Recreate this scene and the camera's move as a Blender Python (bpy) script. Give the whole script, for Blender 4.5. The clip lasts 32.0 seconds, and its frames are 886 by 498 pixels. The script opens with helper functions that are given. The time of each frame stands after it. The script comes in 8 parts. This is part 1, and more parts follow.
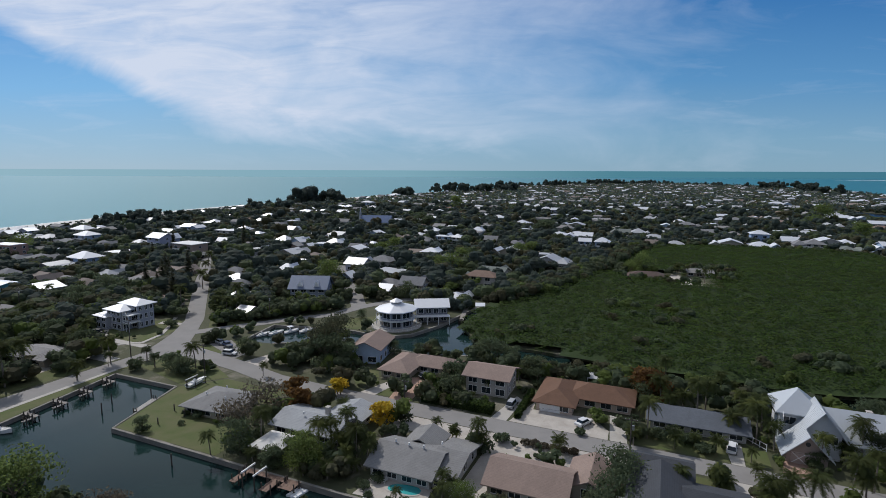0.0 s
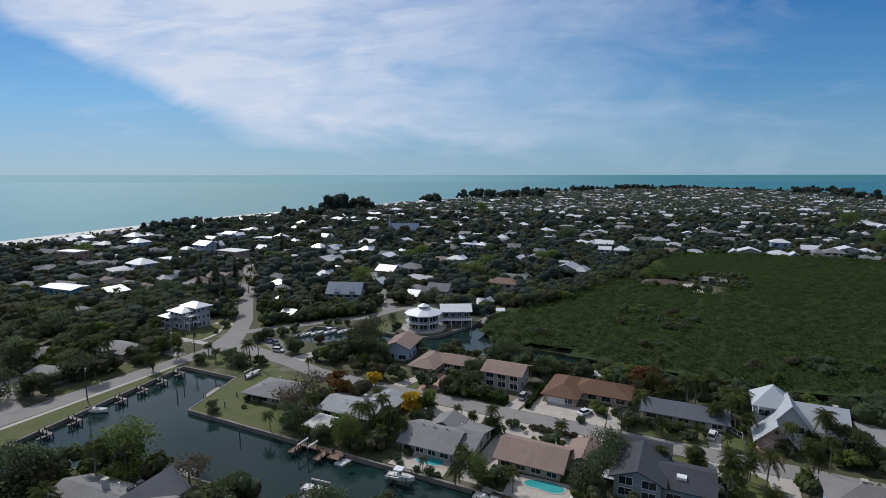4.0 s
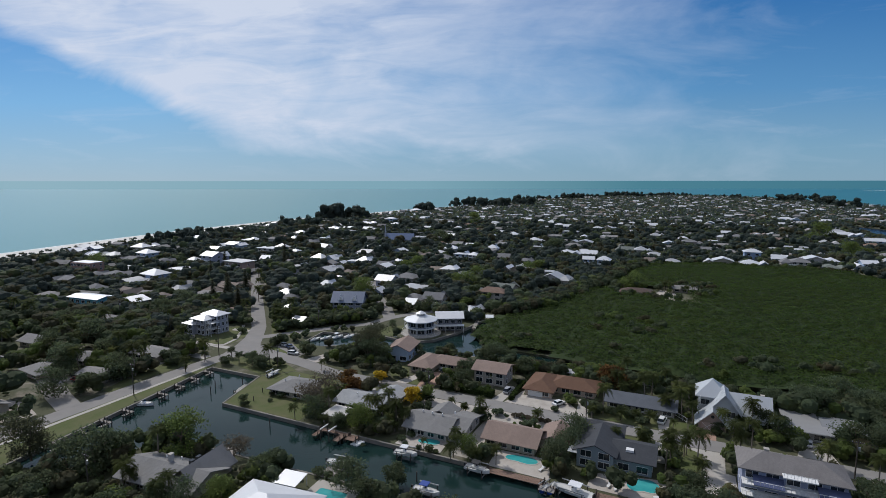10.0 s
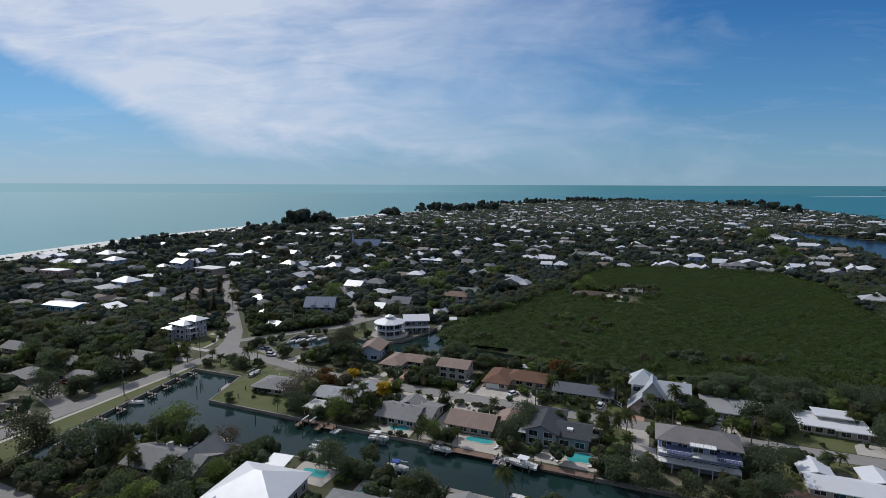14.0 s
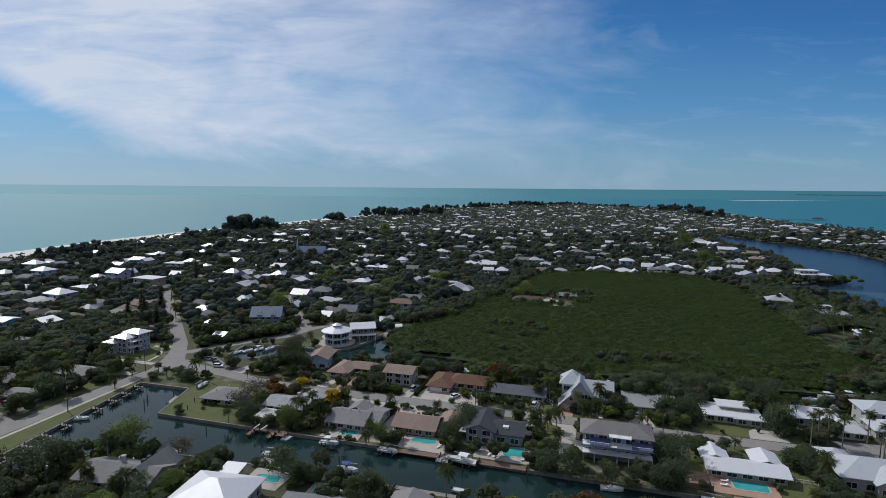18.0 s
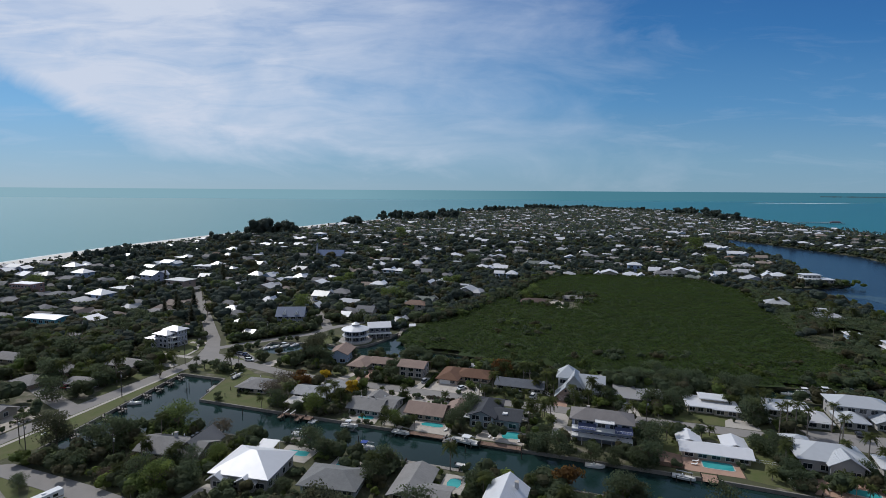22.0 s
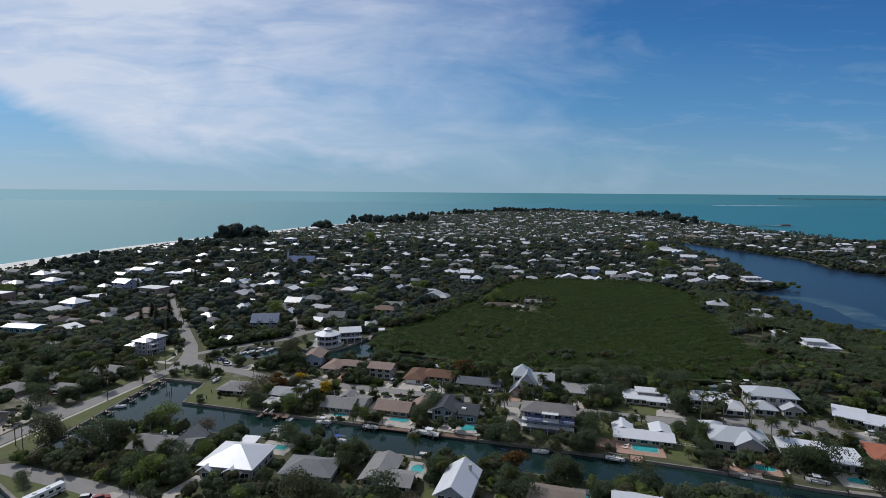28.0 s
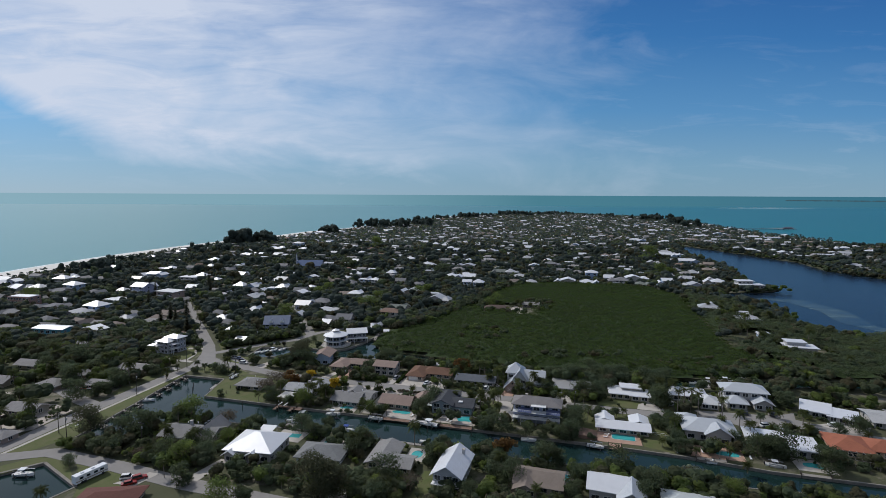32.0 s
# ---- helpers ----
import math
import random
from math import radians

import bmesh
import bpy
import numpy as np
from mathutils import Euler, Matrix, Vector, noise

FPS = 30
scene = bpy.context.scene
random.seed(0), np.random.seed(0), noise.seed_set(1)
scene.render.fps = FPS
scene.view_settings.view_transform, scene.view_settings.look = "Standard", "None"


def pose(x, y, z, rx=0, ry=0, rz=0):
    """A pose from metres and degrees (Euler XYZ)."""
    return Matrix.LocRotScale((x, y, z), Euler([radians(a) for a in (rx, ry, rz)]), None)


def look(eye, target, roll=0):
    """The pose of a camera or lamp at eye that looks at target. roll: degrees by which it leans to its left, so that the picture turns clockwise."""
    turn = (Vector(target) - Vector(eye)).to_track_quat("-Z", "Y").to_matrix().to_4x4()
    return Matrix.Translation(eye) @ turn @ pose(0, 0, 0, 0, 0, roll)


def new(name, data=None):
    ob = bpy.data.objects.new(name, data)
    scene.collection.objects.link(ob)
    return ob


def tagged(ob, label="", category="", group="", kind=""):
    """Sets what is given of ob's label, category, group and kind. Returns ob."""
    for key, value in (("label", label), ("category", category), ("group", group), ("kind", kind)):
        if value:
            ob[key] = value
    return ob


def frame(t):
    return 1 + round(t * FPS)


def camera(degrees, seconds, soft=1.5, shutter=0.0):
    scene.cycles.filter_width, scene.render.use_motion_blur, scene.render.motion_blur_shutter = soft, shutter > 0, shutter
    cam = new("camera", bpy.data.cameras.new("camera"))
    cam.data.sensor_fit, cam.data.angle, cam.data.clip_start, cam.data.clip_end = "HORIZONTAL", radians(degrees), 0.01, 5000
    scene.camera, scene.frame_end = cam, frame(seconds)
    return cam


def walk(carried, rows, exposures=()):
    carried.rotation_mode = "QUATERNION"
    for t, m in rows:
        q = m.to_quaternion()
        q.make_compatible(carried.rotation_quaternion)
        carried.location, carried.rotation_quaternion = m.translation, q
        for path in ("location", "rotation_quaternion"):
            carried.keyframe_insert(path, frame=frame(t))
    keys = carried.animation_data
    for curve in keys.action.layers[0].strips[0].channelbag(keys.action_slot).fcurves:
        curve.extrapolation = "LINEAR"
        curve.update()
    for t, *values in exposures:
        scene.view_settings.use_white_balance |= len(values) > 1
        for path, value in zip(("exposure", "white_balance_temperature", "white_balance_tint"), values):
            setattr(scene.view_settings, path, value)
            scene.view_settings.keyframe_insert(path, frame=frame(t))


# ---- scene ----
cam = camera(79.71, 32.0, soft=0.5)
# seconds, eye (metres), yaw, pitch and roll (degrees); the aircraft backs away and climbs
PATH = [
    (0.0, -8.43, 72.67, 58.13, 4.832, -8.354, 0.210),
    (0.5, -7.69, 69.29, 58.43, 5.637, -8.293, 0.154),
    (1.0, -7.08, 65.76, 58.88, 6.352, -8.237, 0.119),
    (1.5, -6.52, 62.04, 59.55, 7.007, -8.165, 0.101),
    (2.0, -5.99, 58.52, 60.37, 7.604, -8.103, 0.076),
    (2.5, -5.59, 55.82, 61.18, 8.156, -7.974, 0.039),
    (3.0, -5.33, 54.12, 61.93, 8.463, -7.876, 0.010),
    (3.5, -5.14, 53.03, 62.68, 8.377, -7.892, -0.012),
    (5.5, -4.57, 50.11, 65.31, 4.965, -7.713, 0.041),
    (6.0, -4.40, 47.57, 65.88, 4.737, -7.680, 0.065),
    (6.5, -4.16, 44.53, 66.37, 4.872, -7.666, 0.034),
    (7.0, -3.92, 41.31, 66.85, 5.532, -7.652, -0.011),
    (7.5, -3.67, 38.05, 67.35, 6.469, -7.611, -0.032),
    (8.0, -3.36, 34.59, 67.89, 7.171, -7.563, -0.054),
    (8.5, -3.02, 31.39, 68.50, 7.557, -7.515, -0.099),
    (9.0, -2.78, 29.13, 69.18, 7.863, -7.433, -0.119),
    (9.5, -2.64, 27.80, 69.85, 7.816, -7.323, -0.087),
    (10.0, -2.52, 26.85, 70.48, 7.008, -7.246, -0.042),
    (10.5, -2.43, 25.84, 71.14, 5.605, -7.179, 0.024),
    (11.0, -2.37, 24.39, 71.81, 4.099, -7.095, 0.109),
    (11.5, -2.26, 22.18, 72.38, 3.071, -7.054, 0.161),
    (12.0, -2.04, 19.30, 72.89, 2.785, -7.026, 0.173),
    (12.5, -1.77, 16.01, 73.37, 2.922, -6.947, 0.178),
    (13.0, -1.45, 12.53, 73.89, 3.125, -6.885, 0.184),
    (13.5, -1.06, 9.06, 74.48, 3.285, -6.884, 0.192),
    (15.5, -0.05, 1.01, 77.28, 1.600, -6.608, 0.271),
    (16.0, -0.04, 0.12, 77.99, 0.141, -6.605, 0.328),
    (16.5, -0.10, -0.56, 78.67, -1.022, -6.566, 0.395),
    (17.0, -0.17, -1.43, 79.28, -1.921, -6.523, 0.453),
    (17.5, -0.14, -3.07, 79.81, -2.488, -6.506, 0.474),
    (18.0, -0.02, -5.61, 80.26, -2.659, -6.506, 0.468),
    (18.5, 0.22, -8.70, 80.67, -2.381, -6.489, 0.443),
    (19.0, 0.61, -12.04, 81.08, -1.607, -6.454, 0.412),
    (19.5, 1.05, -15.59, 81.57, -0.676, -6.434, 0.388),
    (20.0, 1.44, -19.23, 82.15, 0.031, -6.421, 0.360),
    (20.5, 1.76, -22.52, 82.75, 0.411, -6.395, 0.329),
    (21.0, 2.03, -25.08, 83.33, 0.519, -6.357, 0.317),
    (21.5, 2.23, -26.88, 83.93, 0.214, -6.310, 0.334),
    (22.0, 2.35, -28.18, 84.53, -0.882, -6.253, 0.384),
    (22.5, 2.42, -29.21, 85.09, -2.570, -6.202, 0.446),
    (23.0, 2.47, -30.00, 85.66, -4.140, -6.186, 0.500),
    (23.5, 2.48, -30.76, 86.33, -5.255, -6.187, 0.542),
    (24.0, 2.45, -31.90, 87.00, -5.910, -6.154, 0.560),
    (24.5, 2.47, -33.90, 87.53, -6.131, -6.110, 0.559),
    (25.0, 2.63, -36.79, 87.95, -5.924, -6.106, 0.540),
    (25.5, 2.86, -40.08, 88.41, -5.351, -6.165, 0.532),
    (27.5, 4.15, -49.03, 90.58, -3.447, -6.087, 0.423),
    (28.0, 4.37, -49.99, 91.30, -4.056, -6.031, 0.436),
    (28.5, 4.47, -51.03, 92.05, -4.906, -5.999, 0.493),
    (29.0, 4.49, -52.61, 92.69, -5.636, -5.964, 0.530),
    (29.5, 4.57, -55.03, 93.13, -5.920, -5.924, 0.512),
    (30.0, 4.77, -58.09, 93.55, -5.829, -5.898, 0.463),
    (30.5, 5.05, -61.45, 94.11, -5.445, -5.888, 0.436),
    (31.0, 5.37, -64.90, 94.73, -4.936, -5.896, 0.432),
    (31.5, 5.76, -68.11, 95.28, -4.319, -5.875, 0.392),
    (32.0, 6.18, -70.91, 95.74, -3.416, -5.753, 0.282),
]
walk(cam, [(t, pose(x, y, z, 0, 0, yaw) @ pose(0, 0, 0, 90 + pitch, 0, 0) @ pose(0, 0, 0, 0, 0, roll))
           for t, x, y, z, yaw, pitch, roll in PATH], exposures=[(0.0, 0.0, 6380, 10), (8.0, -0.02, 6380, 10), (16.0, -0.09, 6380, 10), (32.0, -0.07, 6380, 10)])

# ---- sky, sun ----
SUN_TURN, SUN_UP = radians(-47), radians(45)      # left of straight ahead, above the horizon
sun = new("sun", bpy.data.lights.new("sun", "SUN"))
sun.data.energy, sun.data.angle, sun.data.color = 2.75, radians(0.6), (1.0, 0.965, 0.925)
sun_way = Vector((math.sin(SUN_TURN) * math.cos(SUN_UP), math.cos(SUN_TURN) * math.cos(SUN_UP), math.sin(SUN_UP)))
sun.matrix_world = look(sun_way * 300, (0, 0, 0))


class Nodes:
    """A small helper to write node trees."""

    def __init__(self, tree):
        self.tree = tree

    def add(self, kind):
        return self.tree.nodes.new(kind)

    def put(self, socket, value):
        if isinstance(value, bpy.types.NodeSocket):
            self.tree.links.new(value, socket)
        else:
            socket.default_value = value

    def math(self, op, a, b=0.0, c=0.0, clamp=False):
        node = self.add("ShaderNodeMath")
        node.operation, node.use_clamp = op, clamp
        for socket, value in zip(node.inputs, (a, b, c)):
            self.put(socket, value)
        return node.outputs[0]

    def mix(self, fac, a, b, blend="MIX"):
        node = self.add("ShaderNodeMix")
        node.data_type, node.blend_type = "RGBA", blend
        self.put(node.inputs[0], fac)
        self.put(node.inputs[6], (*a, 1) if isinstance(a, tuple) and len(a) == 3 else a)
        self.put(node.inputs[7], (*b, 1) if isinstance(b, tuple) and len(b) == 3 else b)
        return node.outputs[2]

    def ramp(self, fac, *stops):
        node = self.add("ShaderNodeValToRGB")
        while len(node.color_ramp.elements) < len(stops):
            node.color_ramp.elements.new(0.5)
        for element, (at, colour) in zip(node.color_ramp.elements, stops):
            element.position = at
            element.color = (*colour, 1) if isinstance(colour, tuple) else (colour, colour, colour, 1)
        self.put(node.inputs[0], fac)
        return node.outputs[0]

    def noise(self, where, scale, detail=4.0, rough=0.55, warp=0.0):
        node = self.add("ShaderNodeTexNoise")
        self.put(node.inputs["Vector"], where)
        node.inputs["Scale"].default_value, node.inputs["Detail"].default_value = scale, detail
        node.inputs["Roughness"].default_value, node.inputs["Distortion"].default_value = rough, warp
        return node.outputs["Fac"]

    def scaled(self, where, scale, turn=(0, 0, 0), shift=(0, 0, 0)):
        node = self.add("ShaderNodeMapping")
        self.put(node.inputs["Vector"], where)
        node.inputs["Scale"].default_value, node.inputs["Rotation"].default_value = scale, turn
        node.inputs["Location"].default_value = shift
        return node.outputs[0]


def make_world():
    world = bpy.data.worlds.new("sky")
    scene.world = world
    world.use_nodes = True
    n = Nodes(world.node_tree)
    world.node_tree.nodes.clear()
    sky = n.add("ShaderNodeTexSky")
    sky.sky_type = "NISHITA"
    sky.sun_disc, sky.sun_elevation, sky.sun_rotation = False, SUN_UP, SUN_TURN
    sky.air_density, sky.dust_density, sky.ozone_density, sky.altitude = 1.0, 0.2, 3.0, 60
    way = n.add("ShaderNodeTexCoord").outputs["Generated"]
    axes = n.add("ShaderNodeSeparateXYZ")
    n.put(axes.inputs[0], way)
    ahead = n.math("MAXIMUM", axes.outputs[1], 0.05)
    across = n.math("DIVIDE", axes.outputs[0], ahead)        # tangent of the angle to the side
    up = n.math("DIVIDE", axes.outputs[2], ahead)            # tangent of the angle upwards
    flat = n.add("ShaderNodeCombineXYZ")
    n.put(flat.inputs[0], across)
    n.put(flat.inputs[1], up)
    plane = flat.outputs[0]
    # a broad bank of high cloud: its lower edge falls from the upper left towards the middle
    soft = n.noise(n.scaled(plane, (2.0, 5.0, 1), (0, 0, radians(-16))), 1.7, 7, 0.58, 0.6)
    fine = n.noise(n.scaled(plane, (2.6, 13.0, 1), (0, 0, radians(-10))), 2.2, 8, 0.62, 0.8)
    holes = n.noise(n.scaled(plane, (1.6, 4.2, 1), (0, 0, radians(-9)), (0.7, 0.35, 0)), 1.5, 5, 0.55, 0.4)
    edge = n.math("MAXIMUM", n.math("ADD", n.math("MULTIPLY", across, -0.42), -0.146), n.math("ADD", n.math("MULTIPLY", across, -0.10), 0.022))
    low = n.math("SUBTRACT", up, edge)
    body = n.math("ADD", n.math("MULTIPLY", low, 20.0), n.math("MULTIPLY", n.math("SUBTRACT", soft, 0.46), 3.2), clamp=True)
    right = n.math("MULTIPLY", n.math("ADD", n.math("SUBTRACT", 0.40, across), n.math("MULTIPLY", n.math("SUBTRACT", soft, 0.5), 0.9)), 1.25, clamp=True)
    left = n.math("MULTIPLY", n.math("ADD", across, 1.5), 1.6, clamp=True)
    thick = n.ramp(n.math("ADD", n.math("MULTIPLY", holes, 0.6), n.math("MULTIPLY", fine, 0.4)), (0.34, 0.40), (0.55, 1.0))
    bank = n.math("MULTIPLY", n.math("MULTIPLY", n.math("MULTIPLY", body, right), left), thick)
    tilt = n.noise(n.scaled(plane, (2.4, 15.0, 1), (0, 0, radians(9))), 2.0, 7, 0.6, 0.6)
    wisps = n.math("MULTIPLY", n.math("SUBTRACT", tilt, 0.53), 3.0, clamp=True)
    wisps = n.math("MULTIPLY", wisps, n.ramp(up, (0.0, 0.1), (0.09, 0.55), (0.2, 0.3), (0.4, 0.1)), clamp=True)
    cover = n.math("MAXIMUM", n.math("MULTIPLY", bank, 0.95), n.math("MULTIPLY", wisps, 0.6))
    # clear air: pale towards the horizon, deep blue above, paler on the sun's side
    deep = n.ramp(up, (0.0, (2.1, 3.7, 5.0)), (0.06, (1.8, 3.55, 5.2)), (0.16, (0.9, 2.7, 5.2)), (0.30, (0.34, 1.68, 4.3)), (0.42, (0.22, 1.18, 3.6)))
    pale = n.ramp(up, (0.0, (3.15, 4.7, 6.0)), (0.06, (2.75, 4.65, 6.5)), (0.16, (1.9, 4.35, 7.3)), (0.30, (1.05, 3.15, 6.6)), (0.42, (0.7, 2.25, 5.4)))
    air = n.mix(n.math("MULTIPLY", n.math("ADD", across, 0.7), 0.95, clamp=True), pale, deep)
    air = n.mix(0.08, air, sky.outputs[0])
    cloudy = n.mix(cover, air, (6.45, 7.05, 8.3))
    # pale veil added out of view, overhead and behind, to warm the fill
    fill_veil = n.ramp(n.math("ADD", axes.outputs[2], n.math("MULTIPLY", n.math("MAXIMUM", n.math("MULTIPLY", axes.outputs[1], -1.0), 0.0), 0.5)), (0.36, 0.0), (0.6, 0.72))
    cloudy = n.mix(fill_veil, cloudy, (3.9, 4.05, 4.4))
    # the sea beyond the modelled water, up to the true horizon
    depth = n.math("MULTIPLY", axes.outputs[2], -1.0)
    far_sea = n.ramp(n.math("ADD", n.math("MULTIPLY", across, 0.5), 0.5),
                     (0.0, (2.9, 4.6, 5.4)), (0.42, (2.1, 3.8, 4.6)), (0.62, (0.75, 2.2, 2.85)), (1.0, (0.42, 1.6, 2.35)))
    # a low wooded island and its bright shallows far off to the right
    trees = n.math("MULTIPLY", n.math("SUBTRACT", n.noise(n.scaled(plane, (60.0, 0.0, 1)), 1.0, 3), 0.18), 0.0022)
    isle = n.math("MULTIPLY", n.math("COMPARE", across, 0.85, 0.12), n.math("COMPARE", axes.outputs[2], -0.0052, trees))
    far_sea = n.mix(isle, far_sea, (0.5, 0.95, 1.2))
    below = n.math("MULTIPLY", n.math("SUBTRACT", depth, -0.0011), 3000.0, clamp=True)
    out = n.mix(below, cloudy, far_sea)
    ground = n.add("ShaderNodeBackground")
    n.put(ground.inputs[0], out)
    ground.inputs[1].default_value = 0.1
    n.put(n.add("ShaderNodeOutputWorld").inputs[0], ground.outputs[0])


make_world()
scene.view_settings.exposure = 0.0


# ---- materials ----
def material(name, build, **keys):
    m = bpy.data.materials.new(name)
    m.use_nodes = True
    m.node_tree.nodes.clear()
    n = Nodes(m.node_tree)
    shader = n.add("ShaderNodeBsdfPrincipled")
    last = build(n, shader, **keys) or shader.outputs[0]
    n.put(n.add("ShaderNodeOutputMaterial").inputs[0], last)
    return m


def place_of(n, world=True):
    return n.add("ShaderNodeNewGeometry").outputs["Position"] if world else n.add("ShaderNodeTexCoord").outputs["Object"]


def bump(n, shader, height, strength, distance):
    node = n.add("ShaderNodeBump")
    node.inputs["Strength"].default_value, node.inputs["Distance"].default_value = strength, distance
    n.put(node.inputs["Height"], height)
    n.put(shader.inputs["Normal"], node.outputs[0])


def surface(n, shader, colour, other, scale=0.4, grain=6.0, rough=0.8, relief=0.02, metal=0.0, dirt=0.25):
    """Two scales of variation between a colour and another, with grain and relief."""
    where = place_of(n)
    large = n.noise(where, scale, 3, 0.6, 0.3)
    small = n.noise(where, grain, 5, 0.65)
    base = n.mix(n.math("MULTIPLY", n.math("SUBTRACT", large, 0.3), 1.8, clamp=True), colour, other)
    dark = tuple(c * 0.55 for c in colour)
    base = n.mix(n.math("MULTIPLY", n.math("SUBTRACT", small, 0.45), dirt * 4, clamp=True), base, dark)
    n.put(shader.inputs["Base Color"], base)
    shader.inputs["Roughness"].default_value, shader.inputs["Metallic"].default_value = rough, metal
    shader.inputs["Specular IOR Level"].default_value = 0.3
    if relief:
        bump(n, shader, small, 0.5, relief)


def ground_mix(n, shader):
    where = place_of(n)
    large = n.noise(where, 0.035, 4, 0.6, 0.6)
    patch = n.noise(where, 0.16, 4, 0.62, 0.4)
    small = n.noise(where, 3.0, 5, 0.7)
    grass = n.mix(patch, (0.040, 0.055, 0.020), (0.095, 0.09, 0.045))
    sand = n.mix(small, (0.30, 0.27, 0.22), (0.20, 0.175, 0.14))
    base = n.mix(n.ramp(n.math("ADD", n.math("MULTIPLY", large, 0.6), n.math("MULTIPLY", patch, 0.4)), (0.54, 0.0), (0.64, 1.0)), grass, sand)
    base = n.mix(n.math("MULTIPLY", small, 0.5), base, (0.05, 0.05, 0.025))
    n.put(shader.inputs["Base Color"], base)
    shader.inputs["Roughness"].default_value = 0.95
    bump(n, shader, small, 0.6, 0.08)


def water(n, shader, deep, shallow, wave=0.6, relief=0.05, rough=0.08, streak=0.02, spread=(0.35, 0.65), gloss=0.5):
    where = place_of(n)
    drift = n.noise(n.scaled(where, (streak, streak * 2.2, 1)), 1.0, 5, 0.6, 0.4)
    n.put(shader.inputs["Base Color"], n.mix(n.ramp(drift, (spread[0], 0.0), (spread[1], 1.0)), deep, shallow))
    shader.inputs["Roughness"].default_value, shader.inputs["IOR"].default_value = rough, 1.33
    shader.inputs["Specular IOR Level"].default_value = gloss
    height = n.noise(where, wave, 4, 0.6, 0.3)
    bump(n, shader, height, 0.6, relief)


def sea_water(n, shader):
    where = place_of(n)
    axes = n.add("ShaderNodeSeparateXYZ")
    n.put(axes.inputs[0], where)
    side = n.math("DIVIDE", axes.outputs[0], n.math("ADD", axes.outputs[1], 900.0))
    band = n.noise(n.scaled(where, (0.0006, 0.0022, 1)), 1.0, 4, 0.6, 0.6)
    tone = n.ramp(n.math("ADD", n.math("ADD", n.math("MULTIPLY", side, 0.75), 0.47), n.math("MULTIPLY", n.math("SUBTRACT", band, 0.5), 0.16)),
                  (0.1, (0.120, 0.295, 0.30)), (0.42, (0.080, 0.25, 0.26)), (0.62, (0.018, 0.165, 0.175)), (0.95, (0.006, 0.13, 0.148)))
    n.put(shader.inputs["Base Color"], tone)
    shader.inputs["Roughness"].default_value, shader.inputs["IOR"].default_value = 0.32, 1.33
    shader.inputs["Specular IOR Level"].default_value = 0.3
    bump(n, shader, n.noise(n.scaled(where, (0.12, 0.3, 1)), 1.0, 5, 0.7, 0.2), 0.5, 0.35)


def leaves(n, shader, dark, light, rough=0.55, patch=0.0):
    tone = n.add("ShaderNodeNewGeometry").outputs["Random Per Island"]
    whole = n.add("ShaderNodeObjectInfo").outputs["Random"]
    base = n.mix(n.math("ADD", n.math("MULTIPLY", tone, 0.4), 0.3), dark, light)
    base = n.mix(n.math("MULTIPLY", whole, 0.3), base, tuple(c * 0.7 for c in dark))
    base = n.mix(n.math("MULTIPLY", n.math("SUBTRACT", n.noise(place_of(n), 0.11, 2), 0.38), 3.2, clamp=True), base, (dark[0] * 1.05, dark[1] * 0.85, dark[2] * 0.75))
    base = n.mix(n.math("MULTIPLY", n.math("SUBTRACT", n.noise(place_of(n), 0.17, 2), 0.56), 5.0, clamp=True), base, (light[0] * 1.25, light[1] * 1.18, light[2] * 0.85))
    if patch:
        broad = n.noise(place_of(n), 0.016, 4, 0.6, 0.8)
        base = n.mix(n.math("MULTIPLY", n.math("SUBTRACT", broad, 0.46), patch, clamp=True), base, (dark[0] * 0.80, dark[1] * 0.78, dark[2] * 0.9))
    n.put(shader.inputs["Base Color"], base)
    shader.inputs["Roughness"].default_value = max(rough, 0.7)
    shader.inputs["Specular IOR Level"].default_value = 0.1
    glow = n.add("ShaderNodeBsdfTranslucent")
    n.put(glow.inputs[0], n.mix(0.5, base, tuple(c * 1.3 for c in light)))
    both = n.add("ShaderNodeMixShader")
    both.inputs[0].default_value = 0.55
    n.put(both.inputs[1], shader.outputs[0])
    n.put(both.inputs[2], glow.outputs[0])
    return both.outputs[0]


def shingles(n, shader, colour, course=0.28, streak=0.5):
    where = place_of(n, False)
    axes = n.add("ShaderNodeSeparateXYZ")
    n.put(axes.inputs[0], where)
    rows = n.math("FRACT", n.math("DIVIDE", axes.outputs[2], course * 0.4))
    tabs = n.noise(n.scaled(where, (2.2, 2.2, 9.0)), 1.0, 2)
    stain = n.noise(n.scaled(where, (0.35, 0.35, 0.12)), 1.0, 4, 0.6, 0.4)
    base = n.mix(n.math("MULTIPLY", tabs, 0.9), tuple(c * 1.12 for c in colour), tuple(c * 0.72 for c in colour))
    base = n.mix(n.math("MULTIPLY", n.math("SUBTRACT", stain, 0.42), streak * 3, clamp=True), base, tuple(c * 0.6 for c in colour))
    base = n.mix(n.math("MULTIPLY", n.math("LESS_THAN", rows, 0.16), 0.35), base, tuple(c * 0.45 for c in colour))
    n.put(shader.inputs["Base Color"], base)
    shader.inputs["Roughness"].default_value = 0.85
    shader.inputs["Specular IOR Level"].default_value = 0.25
    bump(n, shader, rows, 0.4, 0.02)


